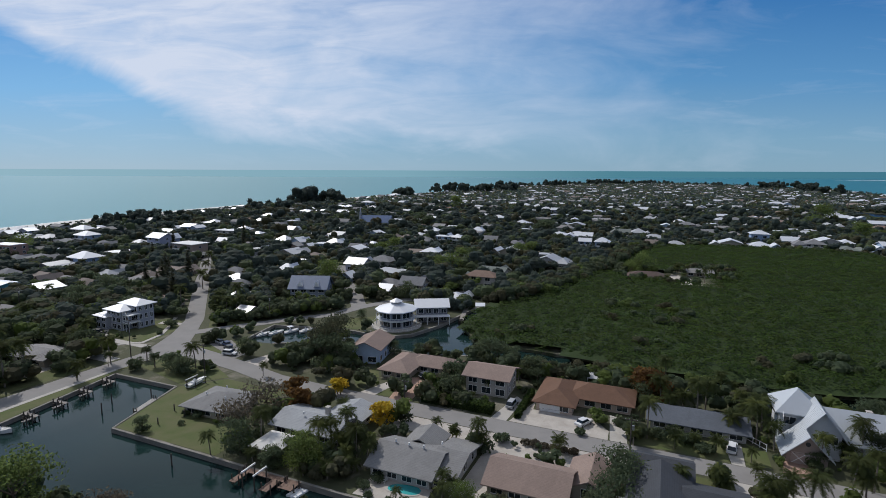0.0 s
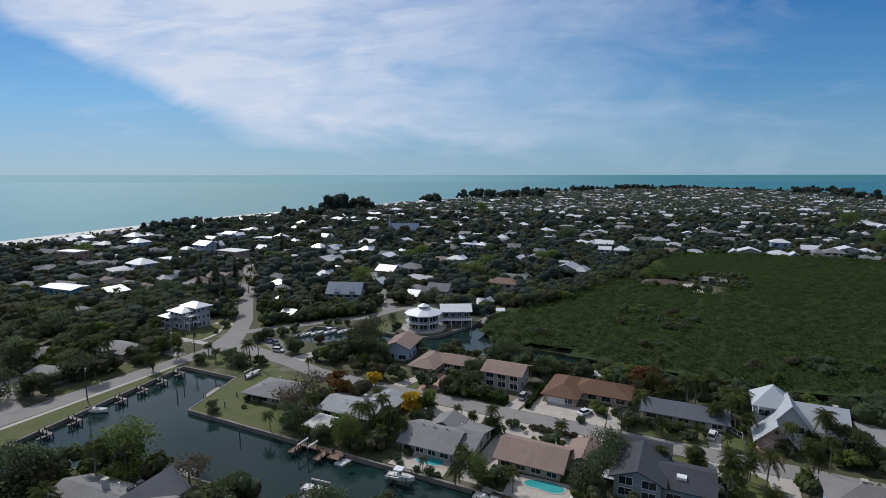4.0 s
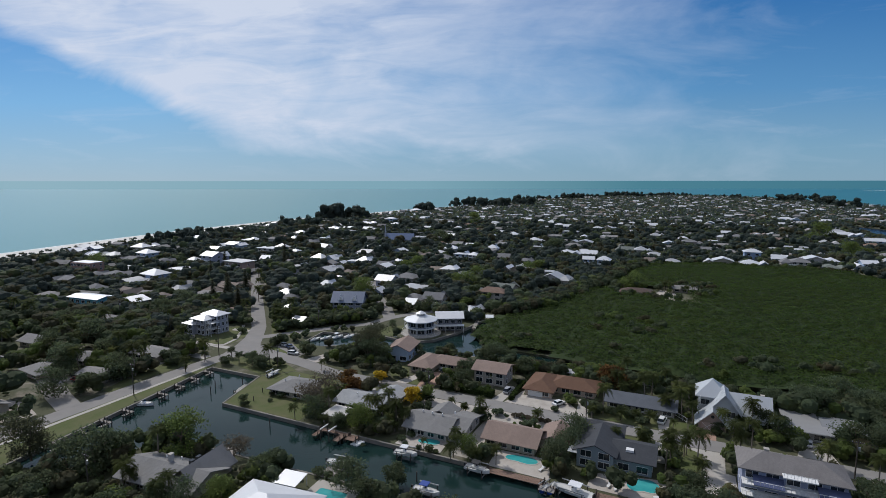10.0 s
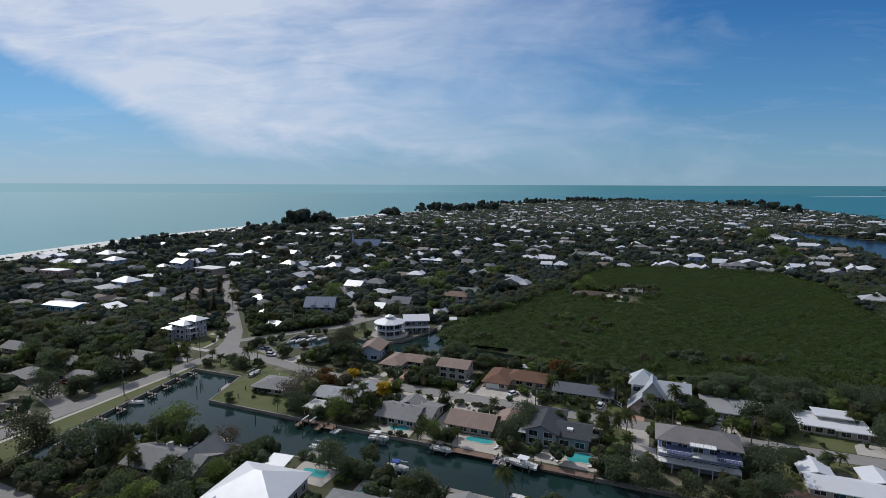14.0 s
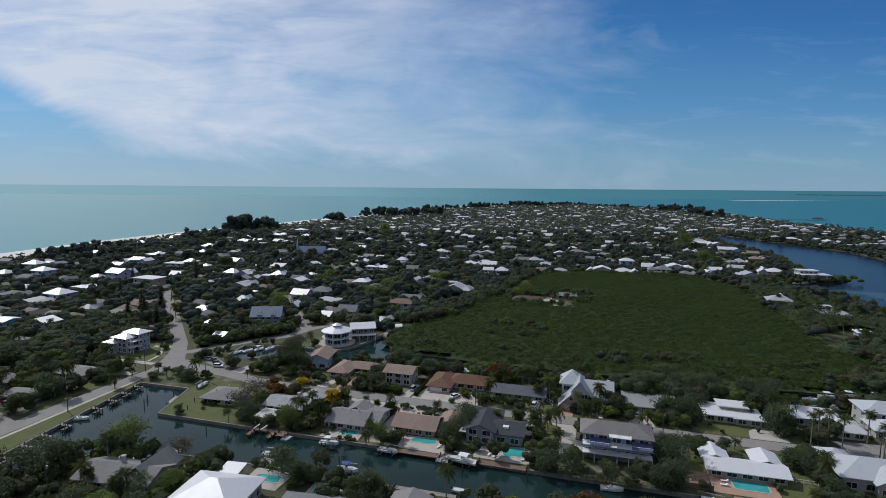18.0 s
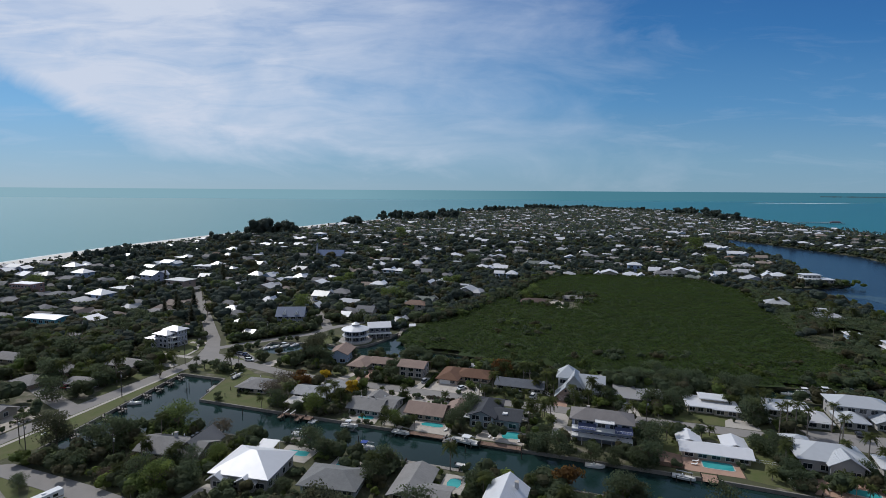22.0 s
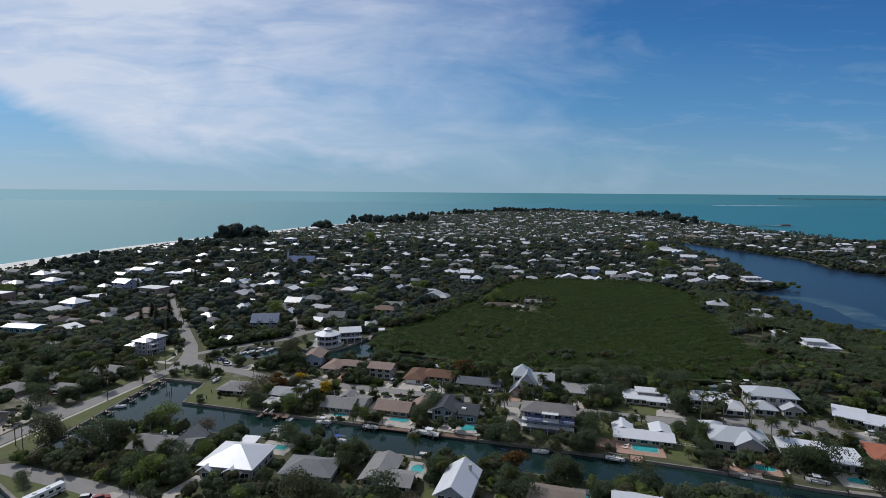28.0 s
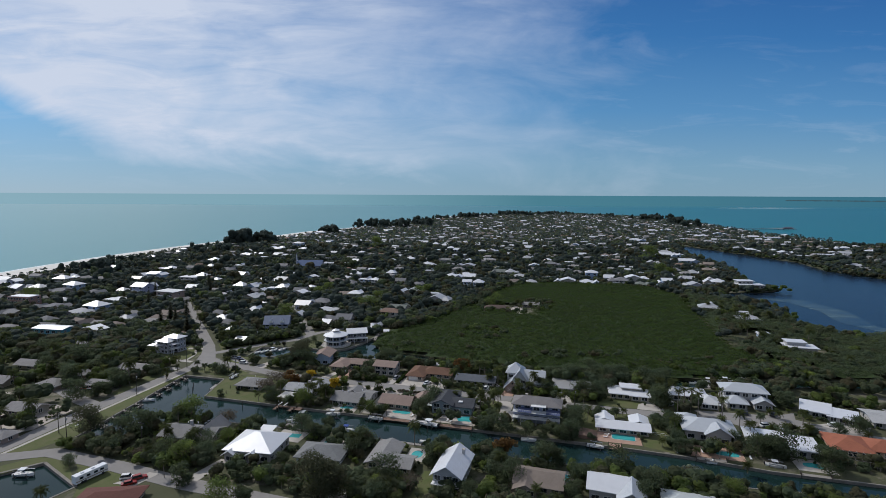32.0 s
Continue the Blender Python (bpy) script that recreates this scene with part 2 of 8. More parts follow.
def sheet_metal(n, shader, colour, rough=0.38):
    where = place_of(n, False)
    stain = n.noise(where, 0.4, 4, 0.6, 0.4)
    n.put(shader.inputs["Base Color"], n.mix(n.math("MULTIPLY", stain, 0.5), colour, tuple(c * 0.72 for c in colour)))
    n.put(shader.inputs["Roughness"], n.math("ADD", rough, n.math("MULTIPLY", stain, 0.15)))
    shader.inputs["Metallic"].default_value = 0.15


def plain(n, shader, colour, rough=0.5, metal=0.0):
    n.put(shader.inputs["Base Color"], n.mix(n.noise(place_of(n, False), 1.4, 4), tuple(c * 1.05 for c in colour), tuple(c * 0.82 for c in colour)))
    shader.inputs["Roughness"].default_value, shader.inputs["Metallic"].default_value = rough, metal


M = {
    "ground": material("ground", ground_mix),
    "lawn": material("lawn", surface, colour=(0.082, 0.105, 0.032), other=(0.135, 0.125, 0.065), scale=0.22, grain=4, rough=0.95, relief=0.05, dirt=0.2),
    "asphalt": material("asphalt", surface, colour=(0.225, 0.215, 0.205), other=(0.27, 0.255, 0.24), scale=0.25, grain=5, rough=0.9, relief=0.01, dirt=0.12),
    "concrete": material("concrete", surface, colour=(0.46, 0.43, 0.39), other=(0.36, 0.335, 0.30), scale=0.3, grain=3, rough=0.85, relief=0.01),
    "shell": material("shell_gravel", surface, colour=(0.50, 0.46, 0.41), other=(0.34, 0.30, 0.26), scale=0.35, grain=4, rough=0.95, relief=0.04, dirt=0.3),
    "paver": material("paver", surface, colour=(0.42, 0.27, 0.20), other=(0.33, 0.22, 0.17), scale=0.5, grain=5, rough=0.85),
    "seawall": material("seawall_concrete", surface, colour=(0.27, 0.25, 0.22), other=(0.15, 0.14, 0.12), scale=0.5, grain=3, rough=0.9),
    "sand": material("beach_sand", surface, colour=(0.74, 0.72, 0.67), other=(0.60, 0.57, 0.51), scale=0.03, grain=0.6, rough=0.95, relief=0.05, dirt=0.12),
    "foam": material("surf_foam", surface, colour=(0.85, 0.87, 0.86), other=(0.5, 0.62, 0.62), scale=0.06, grain=0.5, rough=0.8, relief=0.0, dirt=0.1),
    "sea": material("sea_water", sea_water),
    "canal": material("canal_water", water, deep=(0.009, 0.024, 0.0235), shallow=(0.014, 0.034, 0.0315), wave=1.2, relief=0.02, rough=0.05, gloss=0.4),
    "lagoon": material("lagoon_water", water, deep=(0.012, 0.024, 0.045), shallow=(0.015, 0.031, 0.051), wave=0.5, relief=0.06, rough=0.25, gloss=0.18),
    "shoal": material("shoal_water", water, deep=(0.016, 0.038, 0.066), shallow=(0.085, 0.115, 0.105), wave=0.5, relief=0.06, rough=0.25, streak=0.022, spread=(0.40, 0.62), gloss=0.18),
    "pool": material("pool_water", water, deep=(0.04, 0.30, 0.31), shallow=(0.07, 0.40, 0.39), wave=2.0, relief=0.02, rough=0.05, streak=0.2),
    "deck": material("deck_wood", surface, colour=(0.24, 0.155, 0.115), other=(0.17, 0.12, 0.095), scale=0.6, grain=5, rough=0.8),
    "greydeck": material("grey_deck_wood", surface, colour=(0.33, 0.30, 0.27), other=(0.24, 0.22, 0.20), scale=0.6, grain=5, rough=0.85),
    "pile": material("piling_wood", surface, colour=(0.10, 0.085, 0.07), other=(0.06, 0.05, 0.045), scale=0.8, grain=6, rough=0.9),
    "bark": material("bark", surface, colour=(0.17, 0.13, 0.10), other=(0.10, 0.08, 0.065), scale=0.8, grain=6, rough=0.95),
    "palmbark": material("palm_bark", surface, colour=(0.24, 0.21, 0.175), other=(0.16, 0.135, 0.11), scale=1.2, grain=6, rough=0.95),
    "glass": material("window_glass", plain, colour=(0.02, 0.028, 0.035), rough=0.08),
    "white": material("white_paint", plain, colour=(0.78, 0.78, 0.77), rough=0.45),
    "gelcoat": material("white_gelcoat", plain, colour=(0.80, 0.81, 0.82), rough=0.2),
    "blackgoods": material("black_rubber", plain, colour=(0.02, 0.02, 0.022), rough=0.6),
    "steel": material("galvanised_steel", plain, colour=(0.45, 0.46, 0.47), rough=0.4, metal=0.7),
    "bluecloth": material("blue_canvas", plain, colour=(0.02, 0.06, 0.30), rough=0.7),
    "hedge": material("hedge_leaves", leaves, dark=(0.023, 0.042, 0.013), light=(0.065, 0.098, 0.029)),
    "mangrove": material("mangrove_leaves", leaves, dark=(0.049, 0.083, 0.021), light=(0.068, 0.112, 0.030), patch=2.6),
    # very dark green, painted as the shade inside foliage
    "leafshade": material("mangrove_shade", surface, colour=(0.020, 0.036, 0.007), other=(0.030, 0.050, 0.010), scale=0.1, grain=1.2, rough=0.95, relief=0.3),
    "leaf": material("broad_leaves", leaves, dark=(0.066, 0.091, 0.054), light=(0.123, 0.157, 0.089)),
    "leaflight": material("light_leaves", leaves, dark=(0.079, 0.119, 0.035), light=(0.179, 0.232, 0.077)),
    "leafgrey": material("grey_twigs_and_leaves", leaves, dark=(0.085, 0.076, 0.056), light=(0.16, 0.142, 0.108)),
    "leafrust": material("rusty_leaves", leaves, dark=(0.088, 0.052, 0.022), light=(0.19, 0.112, 0.042)),
    "leafgold": material("yellow_blossom", leaves, dark=(0.34, 0.25, 0.03), light=(0.58, 0.45, 0.05)),
    "leafsilver": material("silver_palm_leaves", leaves, dark=(0.12, 0.15, 0.13), light=(0.26, 0.30, 0.27)),
    "pine": material("pine_needles", leaves, dark=(0.055, 0.064, 0.040), light=(0.108, 0.117, 0.070)),
    "frond": material("palm_fronds", leaves, dark=(0.041, 0.058, 0.019), light=(0.132, 0.156, 0.060), rough=0.4),
    "olive": material("olive_leaves", leaves, dark=(0.076, 0.081, 0.049), light=(0.137, 0.139, 0.085)),
    # far leaves: the haze of distance is painted in as extra blue
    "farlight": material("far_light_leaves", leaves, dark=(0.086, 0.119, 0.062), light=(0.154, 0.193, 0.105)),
    "hazeleaf": material("hazy_far_leaves", leaves, dark=(0.062, 0.087, 0.078), light=(0.114, 0.148, 0.128)),
}


def shade(kind, *colour):
    """A material of that kind in that colour, made once."""
    key = (kind, *colour)
    if key not in M:
        if kind == "shingle":
            M[key] = material("shingle_roof", shingles, colour=colour)
        elif kind == "metal":
            M[key] = material("sheet_metal_roof", sheet_metal, colour=colour)
        elif kind == "stucco":
            M[key] = material("stucco", surface, colour=colour, other=tuple(c * 0.85 for c in colour), scale=0.5, grain=4, rough=0.85, relief=0.005, dirt=0.08)
        elif kind == "paint":
            M[key] = material("paint", plain, colour=colour, rough=0.35)
    return M[key]

# ---- shapes ----
TURN = radians(-18)                               # the streets and canals lie 18 degrees askew
LAND = 1.0                                        # height of the ground over the water
CT, ST = math.cos(TURN), math.sin(TURN)


def G(u, v, z=0.0):
    """A place in the streets' own grid, as a place in the world."""
    return Vector((u * CT - v * ST, u * ST + v * CT, z))


def spot(u, v, z=LAND, deg=0.0, size=1.0):
    return Matrix.Translation(G(u, v, z)) @ Matrix.Rotation(TURN + radians(deg), 4, "Z") @ Matrix.Scale(size, 4)


class Shape:
    """A mesh in the making."""

    def __init__(self):
        self.v, self.f = [], []

    def face(self, *points):
        k = len(self.v)
        self.v += [tuple(p) for p in points]
        self.f.append(tuple(range(k, k + len(points))))
        return self

    def hull(self, low, high):
        """A closed body between two loops of as many points."""
        k, m = len(self.v), len(low)
        self.v += [tuple(p) for p in low] + [tuple(p) for p in high]
        self.f.append(tuple(range(k + m - 1, k - 1, -1)))
        self.f.append(tuple(range(k + m, k + 2 * m)))
        for i in range(m):
            j = (i + 1) % m
            self.f.append((k + i, k + j, k + m + j, k + m + i))
        return self

    def box(self, x0, x1, y0, y1, z0, z1, taper=0.0):
        low = [(x0, y0, z0), (x1, y0, z0), (x1, y1, z0), (x0, y1, z0)]
        high = [(x0 + taper, y0 + taper, z1), (x1 - taper, y0 + taper, z1), (x1 - taper, y1 - taper, z1), (x0 + taper, y1 - taper, z1)]
        return self.hull(low, high)

    def tube(self, a, b, ra, rb=None, sides=6):
        a, b = Vector(a), Vector(b)
        rb = ra if rb is None else rb
        way = (b - a).normalized()
        side = way.orthogonal().normalized()
        other = way.cross(side)
        ring = [side * math.cos(i * math.tau / sides) + other * math.sin(i * math.tau / sides) for i in range(sides)]
        return self.hull([a + r * ra for r in ring], [b + r * rb for r in ring])

    def slab(self, outline, z0, z1):
        return self.hull([(x, y, z0) for x, y in outline], [(x, y, z1) for x, y in outline])

    def mesh(self, name, smooth=False):
        me = bpy.data.meshes.new(name)
        me.from_pydata(self.v, [], self.f)
        if smooth:
            me.shade_smooth()
        return me


def quads_mesh(name, corners):
    """A mesh of loose quads from an array of n x 4 x 3 numbers."""
    n = len(corners)
    me = bpy.data.meshes.new(name)
    me.vertices.add(4 * n)
    me.vertices.foreach_set("co", np.ascontiguousarray(corners, dtype=np.float32).ravel())
    me.loops.add(4 * n)
    me.loops.foreach_set("vertex_index", np.arange(4 * n, dtype=np.int32))
    me.polygons.add(n)
    me.polygons.foreach_set("loop_start", np.arange(0, 4 * n, 4, dtype=np.int32))
    me.update(calc_edges=True)
    return me


def part(name, shape, mat, parent, label="", at=None):
    """Links a shape or a mesh as one part under a thing or a part."""
    me = shape.mesh(name) if isinstance(shape, Shape) else shape
    if not me.materials:
        me.materials.append(mat)
    ob = new(name, me)
    ob.parent = parent
    if at is not None:
        ob.matrix_basis = at
    return tagged(ob, label)


def thing(name, m, label, category, group="", kind=""):
    ob = new(name)
    ob.empty_display_size = 0.5
    ob.matrix_basis = m
    return tagged(ob, label, category, group, kind)


def piece(name, shape, mat, label, category="", kind="structure"):
    """A piece of the setting, or a thing of one mesh."""
    me = shape.mesh(name) if isinstance(shape, Shape) else shape
    me.materials.append(mat)
    return tagged(new(name, me), label, category, kind=kind)


def inside(points, loop):
    """Which of the n x 2 points lie inside a loop of corners."""
    x, y = points[:, 0], points[:, 1]
    hit = np.zeros(len(points), bool)
    for (x0, y0), (x1, y1) in zip(loop, loop[1:] + loop[:1]):
        cross = (y0 > y) != (y1 > y)
        hit ^= cross & (x < (x1 - x0) * (y - y0) / (y1 - y0 + 1e-9) + x0)
    return hit


def to_grid(points):
    """World places, n x 2, in the streets' grid."""
    return np.stack([points[:, 0] * CT + points[:, 1] * ST, -points[:, 0] * ST + points[:, 1] * CT], -1)


def to_world(points):
    return np.stack([points[:, 0] * CT - points[:, 1] * ST, points[:, 0] * ST + points[:, 1] * CT], -1)


# ---- land and water ----
COAST = [(-575, -900), (-512, 200), (-478, 635), (-460, 755), (-430, 875), (-388, 1000), (-325, 1120), (-262, 1321),
         (-181, 1461), (-26, 1854), (250, 2500), (560, 2820), (860, 2760), (1010, 2450), (1070, 1941), (963, 1500),
         (902, 1236), (905, 1088), (884, 933), (878, 787), (960, 500), (1400, -900)]
LAGOON = [(531, 951), (549, 832), (564, 716), (572, 669), (544, 580), (563, 514), (536, 452), (640, 330), (820, 120),
          (760, 40), (500, 175), (355, 252), (293, 263), (288, 284), (283, 302), (302, 331), (309, 359), (299, 386),
          (293, 430), (351, 434), (381, 443), (352, 465), (388, 530), (417, 586), (434, 664), (437, 720), (505, 889)]
CANAL = [(-171.5, 162.8), (-148.1, 163.0), (-141.6, 140.6), (-105, 140.2), (-60, 140.0), (-12, 138.8), (45, 138.0), (68, 136.8), (95, 133.2),
         (128, 132.8), (420, 132), (420, 112), (106, 121.5), (85, 119.3), (-30, 119.6), (-66, 120.8), (-100, 119.0), (-137, 117.5),
         (-138.4, 110.5), (-147, 91), (-161, 91)]
CREEK = [(-160.5, 200.5), (-163, 219), (-145, 223), (-131, 224.5), (-119, 222.5), (-111, 229), (-106, 244), (-103, 268), (-99.5, 281), (-97, 281), (-99, 262), (-96.5, 244),
         (-88, 231), (-45, 228), (0, 225), (40, 229), (78, 226), (113, 234), (160, 243), (420, 284), (420, 270), (149, 233),
         (108, 217), (78, 213), (40, 213.5), (0, 211.5), (-45, 214), (-84, 216.5), (-98, 212), (-112, 213), (-130, 213), (-149, 201.5)]
BASIN = [(-153.5, 72.6), (-128.5, 63.0), (-131, 52), (-165, 30), (-175, 45)]


def land_loops():
    loops = [[Vector((x, y, LAND)) for x, y in COAST], [Vector((x, y, LAND)) for x, y in LAGOON]]
    return loops + [[G(u, v, LAND) for u, v in loop] for loop in (CANAL, CREEK, BASIN)]


def make_land():
    from mathutils.geometry import tessellate_polygon
    loops = land_loops()
    verts = [tuple(p) for loop in loops for p in loop]
    faces = [tuple(t) for t in tessellate_polygon(loops)]
    k = 0
    for loop in loops:
        m = len(loop)
        verts += [(p.x, p.y, -2.0) for p in loop]
        base = sum(len(q) for q in loops) + k
        faces += [(k + i, k + (i + 1) % m, base + (i + 1) % m, base + i) for i in range(m)]
        k += m
    me = bpy.data.meshes.new("ground")
    me.from_pydata(verts, [], faces)
    piece("ground", me, M["ground"], "flat sandy island ground with thin grass and leaf litter")


make_land()
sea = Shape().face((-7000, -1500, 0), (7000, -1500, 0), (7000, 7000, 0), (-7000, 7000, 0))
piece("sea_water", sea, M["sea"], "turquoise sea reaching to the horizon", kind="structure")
piece("lagoon_water", Shape().face(*[(x, y, 0.08) for x, y in LAGOON]), M["lagoon"], "deep blue lagoon water with small ripples")
for name, loop in (("canal_water", CANAL), ("creek_water", CREEK), ("basin_water", BASIN)):
    piece(name, Shape().face(*[G(u, v, 0.06) for u, v in loop]), M["canal"], "dark green still canal water")
shoal = [(330, 408), (352, 407), (372, 392), (372, 345), (352, 296), (372, 262), (356, 258), (340, 285), (334, 310), (350, 350), (348, 385)]
piece("shoal_water", Shape().face(*[(x, y, 0.16) for x, y in shoal]), M["shoal"], "pale sandbank showing through the lagoon water")
bar = Shape()
bar.slab([(2560, 4293), (3000, 4330), (3676, 4414), (3200, 4470), (2700, 4380)], -0.5, 0.4)
piece("sandbar", bar, M["foam"], "white breaking surf over an offshore sandbar")


def ribbon(line, half, z0, z1, shift=0.0):
    """A flat strip along a line of world places, from z0 up to z1."""
    shape = Shape()
    pts = [Vector((p[0], p[1], 0)) for p in line]
    left, right = [], []
    for i, p in enumerate(pts):
        way = (pts[min(i + 1, len(pts) - 1)] - pts[max(i - 1, 0)]).normalized()
        side = Vector((-way.y, way.x, 0))
        wide = half[i] if isinstance(half, (list, tuple)) else half
        left.append(p + side * (shift + wide))
        right.append(p + side * (shift - wide))
    for i in range(len(pts) - 1):
        a, b, c, d = right[i], right[i + 1], left[i + 1], left[i]
        shape.face((a.x, a.y, z1), (b.x, b.y, z1), (c.x, c.y, z1), (d.x, d.y, z1))
        shape.face((a.x, a.y, z0), (b.x, b.y, z0), (b.x, b.y, z1), (a.x, a.y, z1))
        shape.face((c.x, c.y, z0), (d.x, d.y, z0), (d.x, d.y, z1), (c.x, c.y, z1))
    return shape


beach_line = [Vector((x, y, 0)) for x, y in COAST[1:12]]
piece("beach", ribbon(beach_line, [20, 20, 20, 22, 22, 20, 18, 16, 16, 16, 14], 0.2, LAND + 0.06, -18), M["sand"], "pale sandy beach along the open sea")
piece("surf", ribbon(beach_line, 3.6, 0.0, 0.3, 8), M["foam"], "thin white line of surf along the beach")
east_line = [Vector((x, y, 0)) for x, y in COAST[12:20]]
piece("bay_beach", ribbon(east_line, 7.0, 0.2, LAND + 0.05, -4), M["sand"], "narrow pale beach along the bay")


def grid_line(*points):
    return [G(u, v) for u, v in points]


ROADS, PADS, HOMES = [], [], []                   # street lines, paved patches and house footprints, kept clear of plants


def road(name, points, half, label, mat="asphalt"):
    ROADS.append((points, max(half) if isinstance(half, list) else half))
    z = 0.04 + 0.008 * int(name[-1])
    return piece(name, ribbon(grid_line(*points), half, LAND - 0.2, LAND + z), M[mat], label)


road("road_1", [(-128, 177.5), (-110, 176.3), (-60, 175.6), (0, 175.2), (40, 174.6), (75, 174.5), (92, 178.5), (108, 181.5)], 3.2,
     "grey asphalt residential street between the houses")
road("road_2", [(-179, 60), (-179.5, 100), (-178.5, 140), (-177.5, 165), (-176, 180), (-175, 192)], 3.6, "grey asphalt street along the canal")
road("road_3", [(-173.9, 177), (-178.8, 187.9), (-185.6, 198.7), (-196.1, 212.7), (-246.4, 263), (-301.5, 318), (-317.3, 335.5), (-313.2, 351.1)], [6.0, 5.2, 4.0, 3.4, 3.4, 2.9, 2.9, 2.9], "grey asphalt street running toward the beach")
road("road_4", [(-177, 186), (-160, 184), (-142, 181), (-128, 177.5)], [4.6, 3.6, 3.2, 3.2], "grey asphalt street round the end of the canal")
road("road_5", [(-182.7, 200.7), (-173.7, 212.6), (-161.7, 228.4), (-150.8, 240.2), (-147.8, 254), (-141.8, 265.8), (-128.9, 282.2), (-113, 302.2), (-97.1, 331.7), (-79.2, 379.6)], 2.6, "pale asphalt lane past the boat basin")
road("road_6", [(-147.8, 254), (-161.5, 273.2), (-180.1, 294.1), (-200.7, 320), (-211.4, 336)], 3.2, "pale asphalt cul-de-sac beside the round house")
road("road_7", [(-182, 118), (-195, 122), (-230, 136)], 3.4, "grey asphalt side street")
road("road_8", [(-181, 66), (-158, 79), (-126, 77), (-100, 74), (-60, 72), (0, 70), (90, 68), (180, 64)], 3.3, "grey asphalt street on the south bank")
road("road_9", [(108, 181.5), (122, 178), (134, 172), (160, 170)], [7, 4, 3.2, 3.2], "asphalt turning circle with parked cars")

# ---- plants ----
rng = np.random.default_rng(7)


def leaf_cloud(lobes, count, size, flat=0.6, seed=1, droop=0.0):
    """Loose leaf clumps on the shells of some lobes (x, y, z, rx, ry, rz)."""
    r = np.random.default_rng(seed)
    lobes = np.array(lobes, float)
    area = (lobes[:, 3] * lobes[:, 4] + lobes[:, 4] * lobes[:, 5] + lobes[:, 3] * lobes[:, 5])
    which = r.choice(len(lobes), count, p=area / area.sum())
    way = r.normal(size=(count, 3))
    way /= np.linalg.norm(way, axis=1, keepdims=True)
    way[:, 2] = np.where(way[:, 2] < -0.35, -way[:, 2] * 0.7, way[:, 2])
    deep = 1 - 0.55 * r.random(count) ** 2.2
    centre = lobes[which, :3] + way * lobes[which, 3:] * deep[:, None] * (0.9 + 0.25 * r.random((count, 1)))
    facing = way * (flat + 0.45) + r.normal(size=(count, 3)) * 0.45
    facing /= np.linalg.norm(facing, axis=1, keepdims=True)
    side = np.cross(facing, r.normal(size=(count, 3)))
    side /= np.linalg.norm(side, axis=1, keepdims=True)
    other = np.cross(facing, side)
    s = size * (0.55 + 0.9 * r.random((count, 1)))
    a, b = side * s, other * s * (0.45 + 0.4 * r.random((count, 1)))
    tip = facing * s * 0.25
    return np.stack([centre - a - b * 0.3, centre - b + tip * 0.5, centre + a + b * 0.3, centre + b - tip], 1)


def limb_shape(height, radius, limbs, seed, lean=0.0, spread=0.55):
    """A tapered trunk with limbs."""
    r = random.Random(seed)
    s = Shape()
    fork = Vector((lean * height * 0.4, 0, height * 0.42))
    s.tube((0, 0, -0.3), fork, radius, radius * 0.72, 7)
    for i in range(limbs):
        turn = math.tau * (i + r.random() * 0.6) / limbs
        mid = fork + Vector((math.cos(turn), math.sin(turn), 1.1)) * height * 0.2 * spread * 1.5
        end = mid + Vector((math.cos(turn) * spread, math.sin(turn) * spread, 0.9)) * height * 0.26
        s.tube(fork, mid, radius * 0.5, radius * 0.34, 5)
        s.tube(mid, end, radius * 0.34, radius * 0.1, 4)
        for k in (-0.7, 0.6):
            s.tube(mid.lerp(end, 0.4), end + Vector((math.cos(turn + k), math.sin(turn + k), 0.1)) * height * 0.12, radius * 0.18, radius * 0.05, 4)
    return s


def crown_lobes(height, wide, count, seed, low=0.28):
    r = random.Random(seed)
    lobes = []
    for i in range(count):
        turn, out = math.tau * i / count + r.random(), wide * (0.12 + 0.3 * r.random())
        z = height * (low + (0.92 - low) * r.random())
        fat = wide * (0.2 + 0.14 * r.random()) * (1.1 - 0.35 * abs(z / height - 0.65))
        lobes.append((math.cos(turn) * out, math.sin(turn) * out, z, fat, fat, fat * 0.72))
    lobes.append((0, 0, height * 0.72, wide * 0.3, wide * 0.3, height * 0.22))
    if low < 0.2:
        for i in range(6):
            turn, fat = math.tau * i / 6 + r.random(), wide * r.uniform(0.17, 0.24)
            lobes.append((math.cos(turn) * wide * 0.3, math.sin(turn) * wide * 0.3, height * r.uniform(0.16, 0.26), fat, fat, fat * 0.9))
    return lobes


def frond_quads(root, turn, rise, length, droop, wide, seed, steps=9, fill=0.86):
    """One palm frond: an arching rib with a comb of leaflets on both sides."""
    r = random.Random(seed)
    quads = []
    out = Vector((math.cos(turn), math.sin(turn), 0))
    side = Vector((-math.sin(turn), math.cos(turn), 0))
    spine = []
    for i in range(steps + 1):
        f = i / steps
        spine.append(Vector(root) + out * length * (f - 0.12 * f * f) * math.cos(rise * (1 - f)) + Vector((0, 0, length * (math.sin(rise) * f - droop * f * f))))
    for i in range(steps):
        p, q = spine[i], spine[i + 1]
        f = (i + 0.5) / steps
        reach = wide * math.sin(math.pi * min(1, 0.12 + 0.86 * f)) ** 0.7
        for sign in (-1, 1):
            hang = 0.35 + 0.4 * r.random()
            tip = side * sign * reach + out * reach * 0.45 - Vector((0, 0, reach * hang))
            gap = (q - p) * fill
            quads.append((p, p + gap, p + gap * 0.62 + tip, p + gap * 0.3 + tip))
